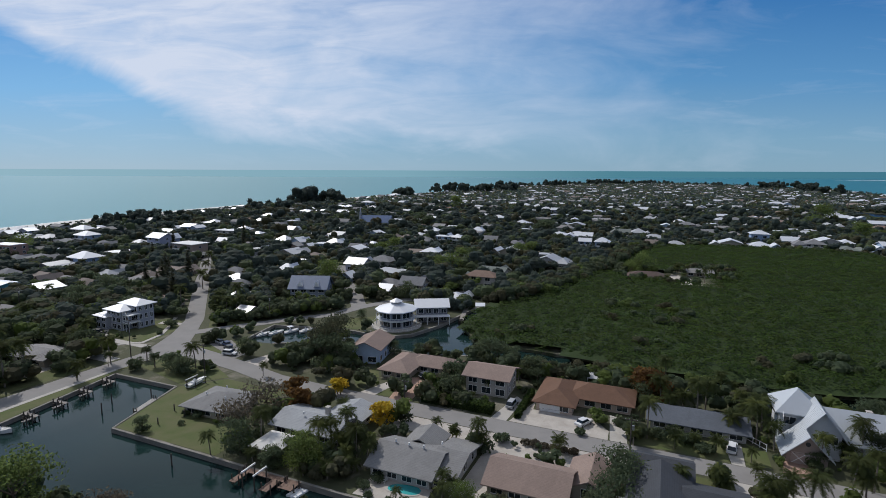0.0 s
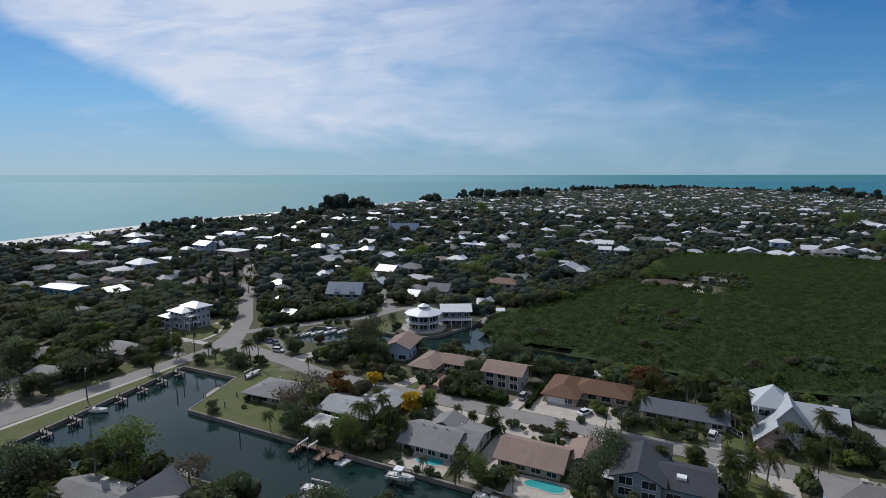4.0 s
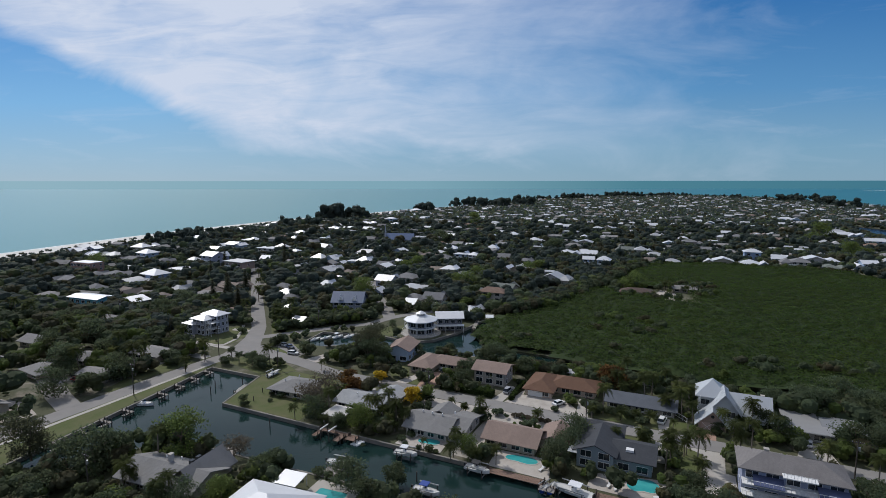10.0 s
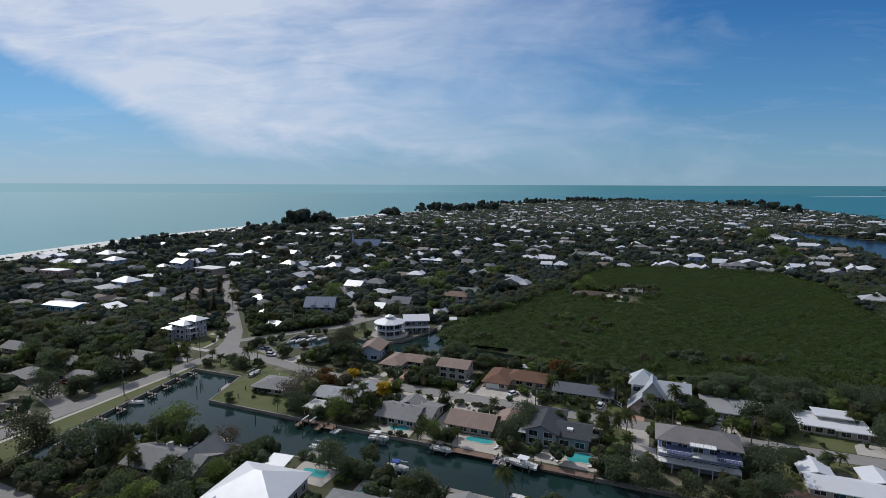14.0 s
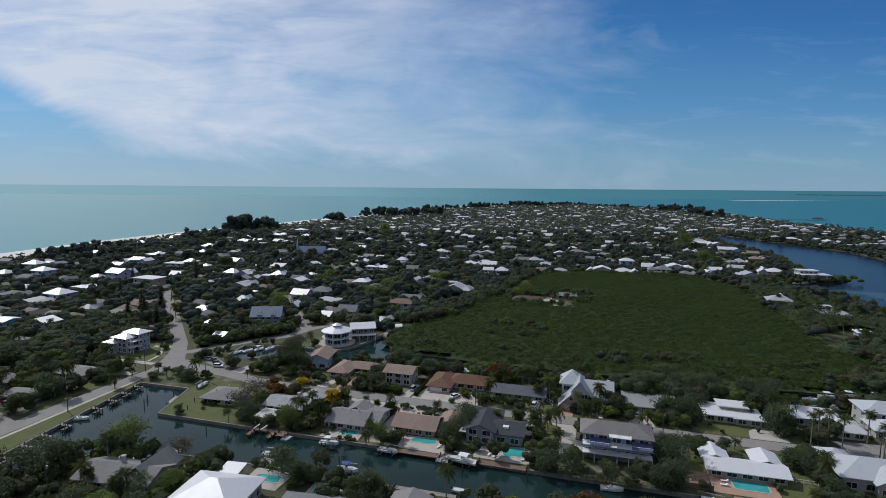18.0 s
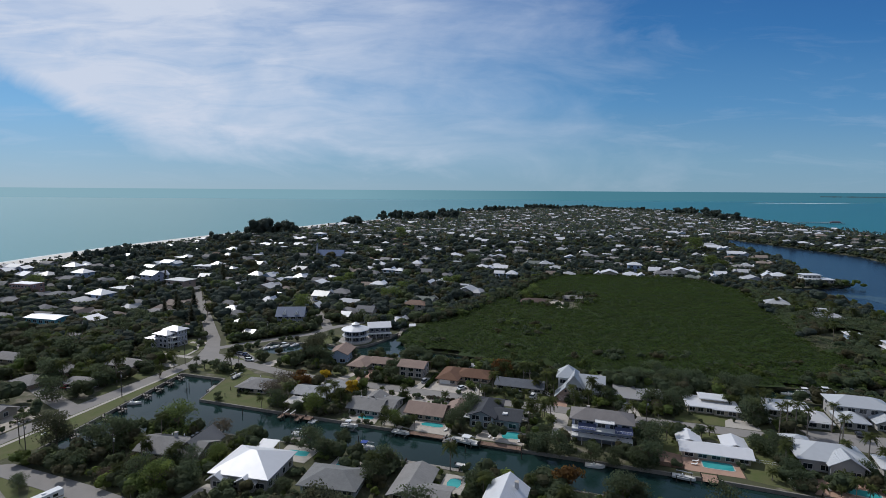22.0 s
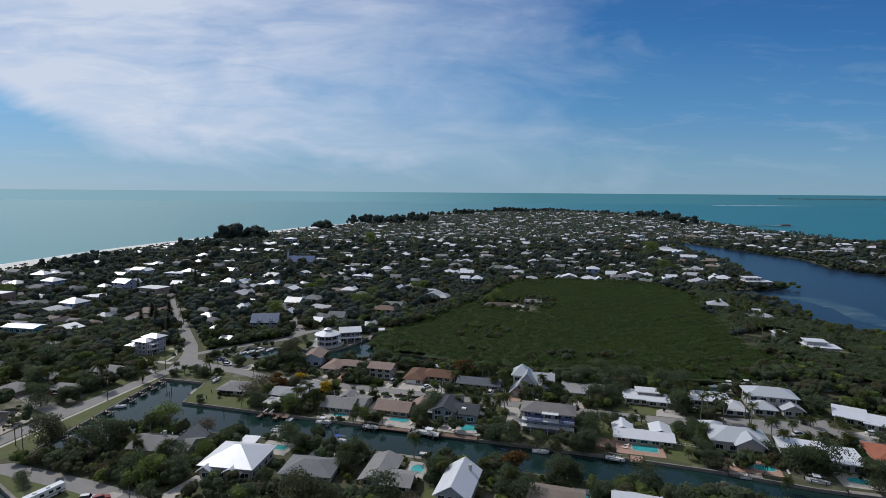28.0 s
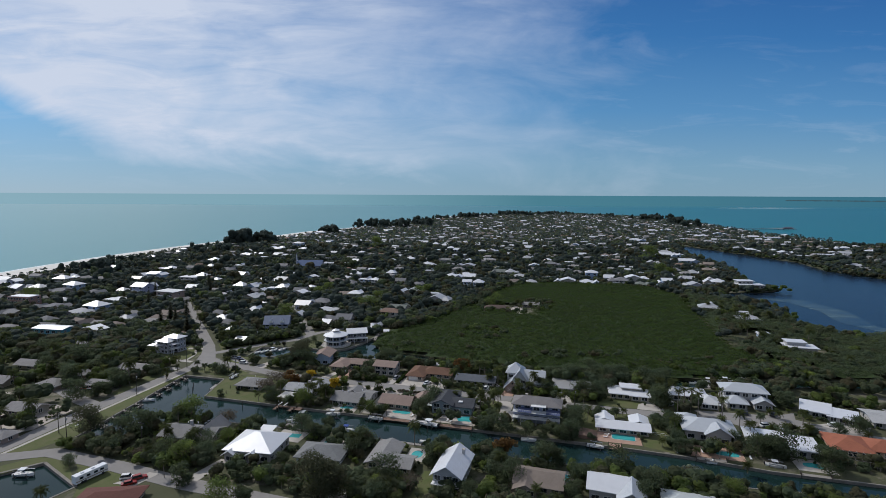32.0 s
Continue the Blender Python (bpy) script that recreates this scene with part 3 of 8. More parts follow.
        quads.append((p - side * 0.035, q - side * 0.035, q + side * 0.035, p + side * 0.035))
    return quads


def palm_meshes(height, fronds, length, droop, wide, seed, lean=0.06, fan=False):
    r = random.Random(seed)
    trunk = Shape()
    last, rad = Vector((0, 0, -0.3)), 0.21
    steps = 5
    turn = r.random() * math.tau
    for i in range(1, steps + 1):
        f = i / steps
        p = Vector((math.cos(turn) * lean * height * f * f, math.sin(turn) * lean * height * f * f, height * f))
        trunk.tube(last, p, rad, rad * 0.93, 7)
        last, rad = p, rad * 0.93
    quads = []
    for i in range(fronds):
        f = i / fronds
        rise = radians(72 - 95 * f + r.uniform(-8, 8))
        quads += frond_quads(last, i * 2.39996 + r.random() * 0.4, rise, length * r.uniform(0.85, 1.1), droop * r.uniform(0.8, 1.2), wide, seed * 50 + i, 9 if fan else 20)
    return trunk.mesh("trunk"), quads_mesh("crown", np.array([[tuple(p) for p in q] for q in quads]))


def pine_cloud(height, wide, layers, seed, gap=0.0):
    """Feathery sprays on rising whorls."""
    r = random.Random(seed)
    quads = []
    for k in range(layers):
        f = k / layers
        z, reach = height * (0.16 + 0.84 * f), wide * (1 - f) ** 0.8 + 0.35
        arms = 9 if f < 0.7 else 6
        for i in range(arms):
            turn = math.tau * (i + r.random()) / arms
            long = reach * r.uniform(0.55, 1.1)
            out = Vector((math.cos(turn), math.sin(turn), r.uniform(-0.05, 0.35)))
            side = Vector((-math.sin(turn), math.cos(turn), 0))
            for j in range(4):
                p = Vector((0, 0, z)) + out * long * (0.25 + 0.22 * j)
                w = long * 0.18 + 0.12
                quads.append((p - side * w, p + out * w * 1.3 + Vector((0, 0, r.uniform(-0.3, 0.3))), p + side * w, p - out * w * 0.8 + Vector((0, 0, r.uniform(0.05, 0.4)))))
    return quads_mesh("crown", np.array([[tuple(p) for p in q] for q in quads]))


KINDS = {}


def add_kind(key, name, label, trunk, crown, bark, leaf):
    trunk = trunk.mesh("trunk") if isinstance(trunk, Shape) else trunk
    crown = quads_mesh("crown", crown) if isinstance(crown, np.ndarray) else crown
    trunk.materials.append(M[bark])
    crown.materials.append(M[leaf])
    KINDS[key] = (name, label, trunk, crown)


for k in range(4):
    tall, wide = (7.0, 8.0, 9.0, 6.0)[k], (7.5, 9.0, 10.0, 6.5)[k]
    lobes = crown_lobes(tall, wide, 16 + k, 20 + k, 0.14)
    add_kind(f"oak{k}", "broadleaf_tree", "dark green broadleaf tree with a dense rounded crown", limb_shape(tall, 0.24, 5, k), leaf_cloud(lobes, 2300, 0.27, 0.5, 30 + k), "bark", "leaf")
    add_kind(f"light{k}", "broadleaf_tree", "light green broadleaf tree with a feathery crown", limb_shape(tall, 0.22, 5, k + 9), leaf_cloud(lobes, 2900, 0.21, 0.3, 40 + k), "bark", "leaflight")
for k in range(2):
    lobes = crown_lobes(6.5, 8.5, 12, 50 + k)
    add_kind(f"grey{k}", "bare_tree", "half bare grey-brown tree with thin twigs", limb_shape(7.0, 0.25, 8, 60 + k), leaf_cloud(lobes, 900, 0.26, 0.2, 52 + k), "bark", "leafgrey")
    add_kind(f"rust{k}", "sea_almond_tree", "tree with rusty orange-brown leaves", limb_shape(6.0, 0.22, 6, 62 + k), leaf_cloud(crown_lobes(6.0, 6.5, 9, 70 + k), 1000, 0.36, 0.5, 54 + k), "bark", "leafrust")
add_kind("gold", "yellow_trumpet_tree", "tree covered in bright yellow blossom", limb_shape(5.0, 0.18, 6, 64), leaf_cloud(crown_lobes(5.2, 5.2, 9, 72), 900, 0.30, 0.4, 56), "bark", "leafgold")
for k in range(4):
    trunk, crown = palm_meshes((5.5, 7.5, 9.5, 4.0)[k], (27, 28, 28, 26)[k], (2.9, 3.2, 3.3, 2.7)[k], (0.6, 0.7, 0.75, 0.55)[k], 0.72, 80 + k, (0.05, 0.09, 0.05, 0.08)[k])
    add_kind(f"palm{k}", "palm_tree", "palm tree with a grey trunk and arching green fronds", trunk, crown, "palmbark", "frond")
trunk, crown = palm_meshes(10.5, 17, 2.4, 0.5, 0.7, 91, 0.01)
add_kind("royal", "royal_palm", "tall royal palm with a straight pale trunk", trunk, crown, "palmbark", "frond")
trunk, crown = palm_meshes(4.2, 26, 2.0, 0.62, 0.85, 92, 0.03, True)
add_kind("sabal", "cabbage_palm", "short cabbage palm with a round shaggy head", trunk, crown, "palmbark", "leaf")
trunk, crown = palm_meshes(2.6, 34, 2.2, 0.5, 0.8, 93, 0.02, True)
add_kind("silver", "silver_palm", "low silvery grey fan palm", trunk, crown, "palmbark", "leafsilver")
add_kind("cedar", "norfolk_pine", "narrow dark conifer with layered branches", Shape().tube((0, 0, -0.3), (0, 0, 15), 0.28, 0.06, 6), pine_cloud(15.5, 2.6, 26, 5), "bark", "pine")
add_kind("casuarina", "australian_pine", "tall feathery grey-green pine", limb_shape(11, 0.3, 7, 66), leaf_cloud(crown_lobes(11.5, 10.0, 20, 74, 0.12), 4200, 0.26, 0.1, 58), "bark", "pine")
for k in range(3):
    wide = (1.6, 2.2, 3.0)[k]
    lobes = [(math.cos(i * 2.4) * wide * 0.35, math.sin(i * 2.4) * wide * 0.35, wide * (0.3 + 0.08 * (i % 3)), wide * 0.36, wide * 0.36, wide * 0.34) for i in range(6)]
    add_kind(f"bush{k}", "shrub", "dark green garden shrub", Shape().tube((0, 0, -0.2), (0, 0, wide * 0.5), 0.06, 0.03, 5), leaf_cloud(lobes, 320 + 90 * k, 0.26, 0.5, 76 + k), "bark", "leaf")
add_kind("redbush", "flowering_shrub", "low shrub with reddish brown leaves", Shape().tube((0, 0, -0.2), (0, 0, 0.7), 0.05, 0.03, 5), leaf_cloud([(0, 0, 0.6, 1.0, 1.0, 0.6)], 260, 0.22, 0.4, 79), "bark", "leafgrey")


def plant(key, u, v, size=1.0, deg=None, z=LAND, group=""):
    name, label, trunk, crown = KINDS[key]
    turn = rng.uniform(0, 360) if deg is None else deg
    ob = thing(name, spot(u, v, z, turn, size), label, name.replace("_", " "), group)
    new("trunk", trunk).parent = ob
    new("crown", crown).parent = ob
    return ob


THICKET = []                                      # trees that stand too close to be told apart: u, v, height, width


def grove(keys, u0, u1, v0, v1, count, sizes=(0.75, 1.2), keep_off=()):
    """Growth strewn over a stretch of the grid, off some boxes: palms as trees of their own, the rest as thicket."""
    for i in range(count):
        for attempt in range(12):
            u, v = rng.uniform(u0, u1), rng.uniform(v0, v1)
            if not any(a < u < b and c < v < d for a, b, c, d in keep_off):
                key, size = keys[int(rng.integers(len(keys)))], rng.uniform(*sizes)
                if "palm" in key or "sabal" in key:
                    plant(key, u, v, size)
                else:
                    tall = 2.0 if "bush" in key else 7.0
                    THICKET.append((u, v, tall * size, tall * size * rng.uniform(0.42, 0.62)))
                break


def line_grove(line, count, spread, tall, wide=0.5):
    """Thicket trees strewn along a line of the grid."""
    for i in range(count):
        k = rng.uniform(0, len(line) - 1.001)
        a, b, f = line[int(k)], line[int(k) + 1], k % 1
        h = rng.uniform(*tall)
        THICKET.append((a[0] + (b[0] - a[0]) * f + rng.normal() * spread, a[1] + (b[1] - a[1]) * f + rng.normal() * spread, h, h * rng.uniform(wide * 0.8, wide * 1.2)))


def loop_grove(loop, count, tall, keep_off=(), wide=0.5):
    """Thicket trees strewn inside a loop of the grid, off some boxes."""
    loop = np.array(loop, float)
    spots = rng.uniform(loop.min(0), loop.max(0), (count * 4, 2))
    spots = spots[inside(spots, [tuple(p) for p in loop])][:count]
    for u, v in spots:
        if not any(a < u < b and c < v < d for a, b, c, d in keep_off):
            h = rng.uniform(*tall)
            THICKET.append((u, v, h, h * rng.uniform(wide * 0.8, wide * 1.2)))


# ---- mangrove ----
MANGROVE = [(-96.5, 240), (-98.5, 258), (-95, 276), (-90, 300), (-74, 345), (-66, 375), (-45, 486), (6, 528), (100, 510), (121, 472), (121, 400), (121, 328), (121, 288), (150, 258),
            (113, 232), (78, 224.5), (40, 227), (0, 223.5), (-45, 226), (-87, 230)]


EAST_WOOD = [(122, 478), (150, 464), (166, 440), (177, 412), (173, 374), (196, 358), (205, 340), (224, 355), (245, 363), (300, 332), (400, 290), (160, 246), (151, 257), (122, 287), (122, 328), (122, 400)]
EAST_GAPS = ((147, 173, 286, 309), (144, 163, 375, 390), (145, 156, 327, 340), (123, 137, 409, 421), (128, 143, 296, 334))


def canopy_height(p, loop, tall, lump):
    h = np.array([noise.noise(Vector((x * 0.035, y * 0.035, 0.3))) + 0.5 * noise.noise(Vector((x * 0.12, y * 0.12, 4.3))) for x, y in p])
    rim = np.full(len(p), 1e9)
    q = np.array(p, float)
    for a, b in zip(loop, loop[1:] + loop[:1]):
        a, b = np.array(a, float), np.array(b, float)
        d = b - a
        t = np.clip(((q - a) @ d) / (d @ d), 0, 1)
        rim = np.minimum(rim, np.linalg.norm(q - a - t[:, None] * d, axis=1))
    return (tall + lump * h) * np.clip(0.5 + rim / 6, 0, 1)


def make_canopy(name, label, loop, gaps, tall, lump, leaf):
    """Low trees grown into one roof of leaves: clumps on top, a sheet coloured as deep shade beneath."""
    lows, highs = np.min(loop, 0), np.max(loop, 0)
    pts = np.stack(np.meshgrid(np.arange(lows[0], highs[0], 3.4), np.arange(lows[1], highs[1], 3.4)), -1).reshape(-1, 2)
    pts = pts + rng.uniform(-1.3, 1.3, pts.shape)
    ok = inside(pts, loop)
    for a, b, c, d in gaps:
        ok &= ~((pts[:, 0] > a) & (pts[:, 0] < b) & (pts[:, 1] > c) & (pts[:, 1] < d))
    pts = pts[ok]
    tops = canopy_height(pts, loop, tall, lump)
    pieces = []
    for k in range(30):
        r = rng.random((len(pts), 2))
        ang, rad = r[:, 0] * math.tau, 2.5 * np.sqrt(r[:, 1])
        z = tops + 0.9 * np.sqrt(np.maximum(0, 1 - (rad / 2.6) ** 2)) - 0.8 + rng.normal(size=len(pts)) * 0.14
        c = np.stack([pts[:, 0] + np.cos(ang) * rad, pts[:, 1] + np.sin(ang) * rad, z], -1)
        nrm = np.stack([np.cos(ang) * rad * 0.3, np.sin(ang) * rad * 0.3, np.ones(len(pts))], -1) + rng.normal(size=c.shape) * 0.2
        nrm /= np.linalg.norm(nrm, axis=1, keepdims=True)
        a = np.cross(nrm, rng.normal(size=c.shape))
        a /= np.linalg.norm(a, axis=1, keepdims=True)
        b = np.cross(nrm, a)
        s = rng.uniform(0.28, 0.6, (len(pts), 1))
        pieces.append(np.stack([c - a * s, c - b * s * 0.7, c + a * s, c + b * s * 0.7], 1))
    quads = np.concatenate(pieces)
    quads[:, :, :2] = to_world(quads[:, :, :2].reshape(-1, 2)).reshape(-1, 4, 2)
    quads[:, :, 2] += LAND
    piece(name, quads_mesh(name, quads), M[leaf], label, "mangrove", "stuff")
    # dark sheet below the clumps; its colour stands in for their shade
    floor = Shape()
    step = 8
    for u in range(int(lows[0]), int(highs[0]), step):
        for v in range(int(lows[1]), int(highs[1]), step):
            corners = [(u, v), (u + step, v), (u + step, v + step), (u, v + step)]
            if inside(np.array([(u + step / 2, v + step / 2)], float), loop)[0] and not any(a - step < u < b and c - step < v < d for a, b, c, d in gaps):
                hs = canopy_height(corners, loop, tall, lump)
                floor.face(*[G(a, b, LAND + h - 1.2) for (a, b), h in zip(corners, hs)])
    piece("mangrove_shade", floor, M["leafshade"], "dark green sheet painted as shade under the tree tops", "mangrove", "stuff")


make_canopy("mangrove_thicket", "dense low thicket of dark green mangrove", MANGROVE, ((-50, -8, 355, 388), (-22, -2, 382, 397)), 3.0, 1.3, "mangrove")
make_canopy("waterside_wood", "dense dark green waterside wood on the point", EAST_WOOD, EAST_GAPS, 4.4, 1.8, "leaf")

# ---- houses ----
def gable_roof(s, x0, x1, y0, y1, h, rise, over=0.5, thick=0.22, along="x"):
    """Two slopes with thickness; the ridge runs along x or y."""
    def P(a, b, z):
        return (a, b, z) if along == "x" else (b, a, z)
    a0, a1, b0, b1 = (x0, x1, y0, y1) if along == "x" else (y0, y1, x0, x1)
    mid = (b0 + b1) / 2
    drop = over * rise / ((b1 - b0) / 2)
    for b, sign in ((b0 - over, 1), (b1 + over, -1)):
        top = [(a0 - over, b, h - drop), (a1 + over, b, h - drop), (a1 + over, mid, h + rise), (a0 - over, mid, h + rise)]
        if (sign < 0) != (along == "y"):
            top.reverse()
        s.hull([P(a, c, z) for a, c, z in top], [P(a, c, z + thick) for a, c, z in top])


def hip_roof(s, x0, x1, y0, y1, h, rise, over=0.6, thick=0.2):
    x0, x1, y0, y1 = x0 - over, x1 + over, y0 - over, y1 + over
    w, d = x1 - x0, y1 - y0
    if w >= d:
        r0, r1 = (x0 + d / 2, (y0 + y1) / 2), (x1 - d / 2, (y0 + y1) / 2)
    else:
        r0, r1 = ((x0 + x1) / 2, y0 + w / 2), ((x0 + x1) / 2, y1 - w / 2)
    z = h - over * rise / (min(w, d) / 2)
    top = h + rise
    A, B, C, D = (x0, y0, z + thick), (x1, y0, z + thick), (x1, y1, z + thick), (x0, y1, z + thick)
    E, F = (*r0, top + thick), (*r1, top + thick)
    if w >= d:
        s.face(A, B, F, E), s.face(C, D, E, F), s.face(D, A, E), s.face(B, C, F)
    else:
        s.face(A, B, E), s.face(C, D, F), s.face(D, A, E, F), s.face(B, C, F, E)
    low = [(p[0], p[1], z) for p in (A, B, C, D)]
    for i in range(4):
        j = (i + 1) % 4
        s.face(low[i], low[j], (A, B, C, D)[j], (A, B, C, D)[i])
    s.face(*reversed(low))


def window(parent, x, y, z, w, h, facing, trim="white", sill=True):
    """A framed window with a pane, on a wall facing -y, +y, -x or +x."""
    turn = {"-y": 0, "+x": 90, "+y": 180, "-x": 270}[facing]
    m = pose(x, y, z, 0, 0, turn)
    s = Shape()
    t = 0.09
    for a0, a1, b0, b1 in ((-w / 2 - t, w / 2 + t, -t, 0), (-w / 2 - t, w / 2 + t, h, h + t), (-w / 2 - t, -w / 2, 0, h), (w / 2, w / 2 + t, 0, h), (-0.03, 0.03, 0, h)):
        s.box(a0, a1, -0.07, 0.02, b0, b1)
    ob = part("window", s, M[trim], parent, at=m)
    part("pane", Shape().box(-w / 2, w / 2, -0.025, 0.01, 0, h), M["glass"], ob)
    return ob


def block(home, x, y, w, d, h, roof, rise, roof_mat, wall_mat, base=0.0, over=1.0, wins=(3, 1, 1), seams=0.0, win_h=1.55, sill=0.62, storeys=1):
    """One wing of a house round (x, y): walls, roof and windows (front, left, right)."""
    x0, x1, y0, y1 = x - w / 2, x + w / 2, y - d / 2, y + d / 2
    if storeys == 1 and base == 0 and h < 3.7:
        h -= 0.55
    HOMES.append((home.matrix_basis, x0, x1, y0, y1))
    walls = Shape().box(x0, x1, y0, y1, base - 0.3 if base == 0 else base, h)
    if roof == "gable":
        for a, b in ((x0, x0 + 0.2), (x1 - 0.2, x1)):
            walls.hull([(a, y0, h), (a, y1, h), (a, y, h + rise)], [(b, y0, h), (b, y1, h), (b, y, h + rise)])
    if roof == "cross":
        for a, b in ((y0, y0 + 0.2), (y1 - 0.2, y1)):
            walls.hull([(x0, a, h), (x1, a, h), (x, a, h + rise)], [(x0, b, h), (x1, b, h), (x, b, h + rise)])
    part("wall", walls, wall_mat, home)
    s = Shape()
    if roof == "hip":
        hip_roof(s, x0, x1, y0, y1, h, rise, over)
    elif roof in ("gable", "cross"):
        gable_roof(s, x0, x1, y0, y1, h, rise, over, along="x" if roof == "gable" else "y")
    else:
        s.box(x0 - over, x1 + over, y0 - over, y1 + over, h, h + 0.28)
        s.box(x0 - over + 0.25, x1 + over - 0.25, y0 - over + 0.25, y1 + over - 0.25, h + 0.281, h + 0.33)
    ob = part("roof", s, roof_mat, home)
    if seams and roof in ("gable", "cross", "hip"):
        ribs = Shape()
        half = (d if roof == "gable" else w if roof == "cross" else min(w, d)) / 2
        long0, long1 = (x0, x1) if roof == "gable" else (y0, y1)
        k = long0 - over + seams / 2
        while roof != "hip" and k < long1 + over:
            for sign in (-1, 1):
                drop = over * rise / half
                e, r = sign * (half + over), 0.0
                a, b = (k, y + e, h - drop + 0.22), (k, y, h + rise + 0.22)
                if roof == "cross":
                    a, b = (x + e, k, h - drop + 0.22), (x, k, h + rise + 0.22)
                ribs.tube(a, b, 0.035, 0.035, 4)
            k += seams
        if ribs.v:
            part("seam", ribs, roof_mat, ob)
    top = (h - base) / storeys
    for level in range(storeys):
        z = base + level * top + sill
        for i in range(wins[0]):
            window(home, x0 + w * (i + 0.5) / wins[0], y0 - 0.01, z, min(2.5, w / wins[0] * 0.62), win_h, "-y")
        for n, xx, side in ((wins[1], x0 - 0.01, "-x"), (wins[2], x1 + 0.01, "+x")):
            for i in range(n):
                window(home, xx, y0 + d * (i + 0.5) / n, z, min(1.5, d / n * 0.45), win_h, side)
    return ob


def house(label, u, v, deg=0.0, category="house"):
    return thing("house", spot(u, v, LAND, deg), label, category)


def vents(home, spots, mat="white"):
    for x, y, z in spots:
        part("roof_vent", Shape().tube((x, y, z - 0.2), (x, y, z + 0.35), 0.22, 0.16, 7), M[mat], home)


def chimney(home, x, y, z, mat):
    c = part("chimney", Shape().box(x - 0.45, x + 0.45, y - 0.45, y + 0.45, z - 1.2, z + 0.7), mat, home)
    part("cap", Shape().box(x - 0.55, x + 0.55, y - 0.55, y + 0.55, z + 0.7, z + 0.85), M["concrete"], c)


GREY, TAN, RUST, DARK, PALE = (0.245, 0.24, 0.235), (0.29, 0.215, 0.18), (0.165, 0.092, 0.06), (0.065, 0.07, 0.08), (0.42, 0.42, 0.42)
WHITE_ROOF = shade("metal", 0.72, 0.73, 0.75)
ZINC = shade("metal", 0.52, 0.545, 0.57)
CREAM, OFF, BLUSH = shade("stucco", 0.41, 0.37, 0.305), shade("stucco", 0.43, 0.42, 0.405), shade("stucco", 0.37, 0.295, 0.25)
AQUA, LILAC, SKYBLUE = shade("stucco", 0.20, 0.44, 0.50), shade("stucco", 0.40, 0.42, 0.52), shade("stucco", 0.36, 0.46, 0.60)


def build_row_one():
    """Houses between the street and the north bank of the canal."""
    h = house("low ranch house with a grey hip roof by the canal", -127, 158, 4)
    block(h, 0, 0, 12.5, 10.5, 2.9, "hip", 1.7, shade("shingle", *GREY), CREAM, wins=(3, 2, 1))
    vents(h, [(-3, -1.5, 4.0), (0, 2, 4.6), (3, -2, 4.0)])
    h = house("low house with a light grey roof and a white canvas pavilion", -99.5, 158)
    block(h, 0, 0, 15, 9.5, 3.0, "gable", 1.3, shade("shingle", 0.36, 0.37, 0.38), OFF, wins=(4, 1, 2))
    block(h, 5.0, 7.2, 8, 6, 3.0, "cross", 1.1, shade("shingle", 0.36, 0.37, 0.38), OFF, wins=(0, 1, 1))
    chimney(h, 2.5, 1.2, 4.6, M["concrete"])
    vents(h, [(-2, -1.5, 4.2)])
    h = house("ranch house with a grey shingle roof behind a kidney pool", -71.5, 153.5)
    block(h, -1.6, -1.0, 12.2, 10.5, 3.1, "gable", 1.9, shade("shingle", *GREY), OFF, wins=(4, 2, 0))
    block(h, 6.2, 1.5, 4.6, 13.5, 3.0, "gable", 1.6, shade("shingle", 0.24, 0.235, 0.23), OFF, wins=(1, 0, 3))
    block(h, -2.0, 6.8, 6.0, 5.5, 3.0, "cross", 1.3, shade("shingle", *GREY), OFF, wins=(0, 1, 1))
    vents(h, [(-5, -1, 5.0), (-2, -1.2, 5.0), (1, -1, 5.0), (3.5, 2.2, 4.7)])
    h = house("ranch house with a brown shingle gable roof and white walls", -50.3, 155)
    block(h, 0, 0, 13.4, 9.6, 3.1, "gable", 2.0, shade("shingle", *TAN), CREAM, wins=(4, 2, 1))
    block(h, 10.2, 4.6, 6.6, 9.0, 3.0, "cross", 1.6, shade("shingle", *TAN), CREAM, wins=(1, 0, 2))
    h = house("two-storey blue-grey house with a dark shingle roof", -25.5, 155.5)
    block(h, -3.2, 0.5, 8.6, 11.5, 4.6, "cross", 1.8, shade("shingle", *DARK), shade("stucco", 0.25, 0.31, 0.35), wins=(2, 2, 1), storeys=2)
    block(h, 5.4, 1.2, 8.6, 9.5, 3.7, "gable", 1.7, shade("shingle", *DARK), shade("stucco", 0.25, 0.31, 0.35), wins=(2, 0, 2))
    block(h, -3.0, 10.0, 9.0, 7.5, 3.7, "gable", 1.6, shade("shingle", *DARK), shade("stucco", 0.25, 0.31, 0.35), wins=(0, 1, 1))
    part("porch_roof", Shape().box(-9.9, -7.2, -4.8, -1.5, 2.9, 3.05), M["white"], h, "flat white porch roof")
    part("skylight", Shape().box(3.6, 5.4, -2.0, 0.0, 4.4, 5.0), M["white"], h, "white roof hatch")
    h = house("two-storey lilac-blue house with white balconies and a grey hip roof", 12, 155.5, 0)
    build_balcony_house(h)
    h = house("low white house with a U-shaped white roof behind a pool", 46.5, 157, 0)
    block(h, 0, -3.5, 19.5, 7.0, 3.0, "gable", 1.1, WHITE_ROOF, CREAM, wins=(5, 1, 1))
    block(h, -6.8, 3.2, 6.0, 6.6, 3.0, "cross", 1.0, WHITE_ROOF, CREAM, wins=(0, 1, 0))
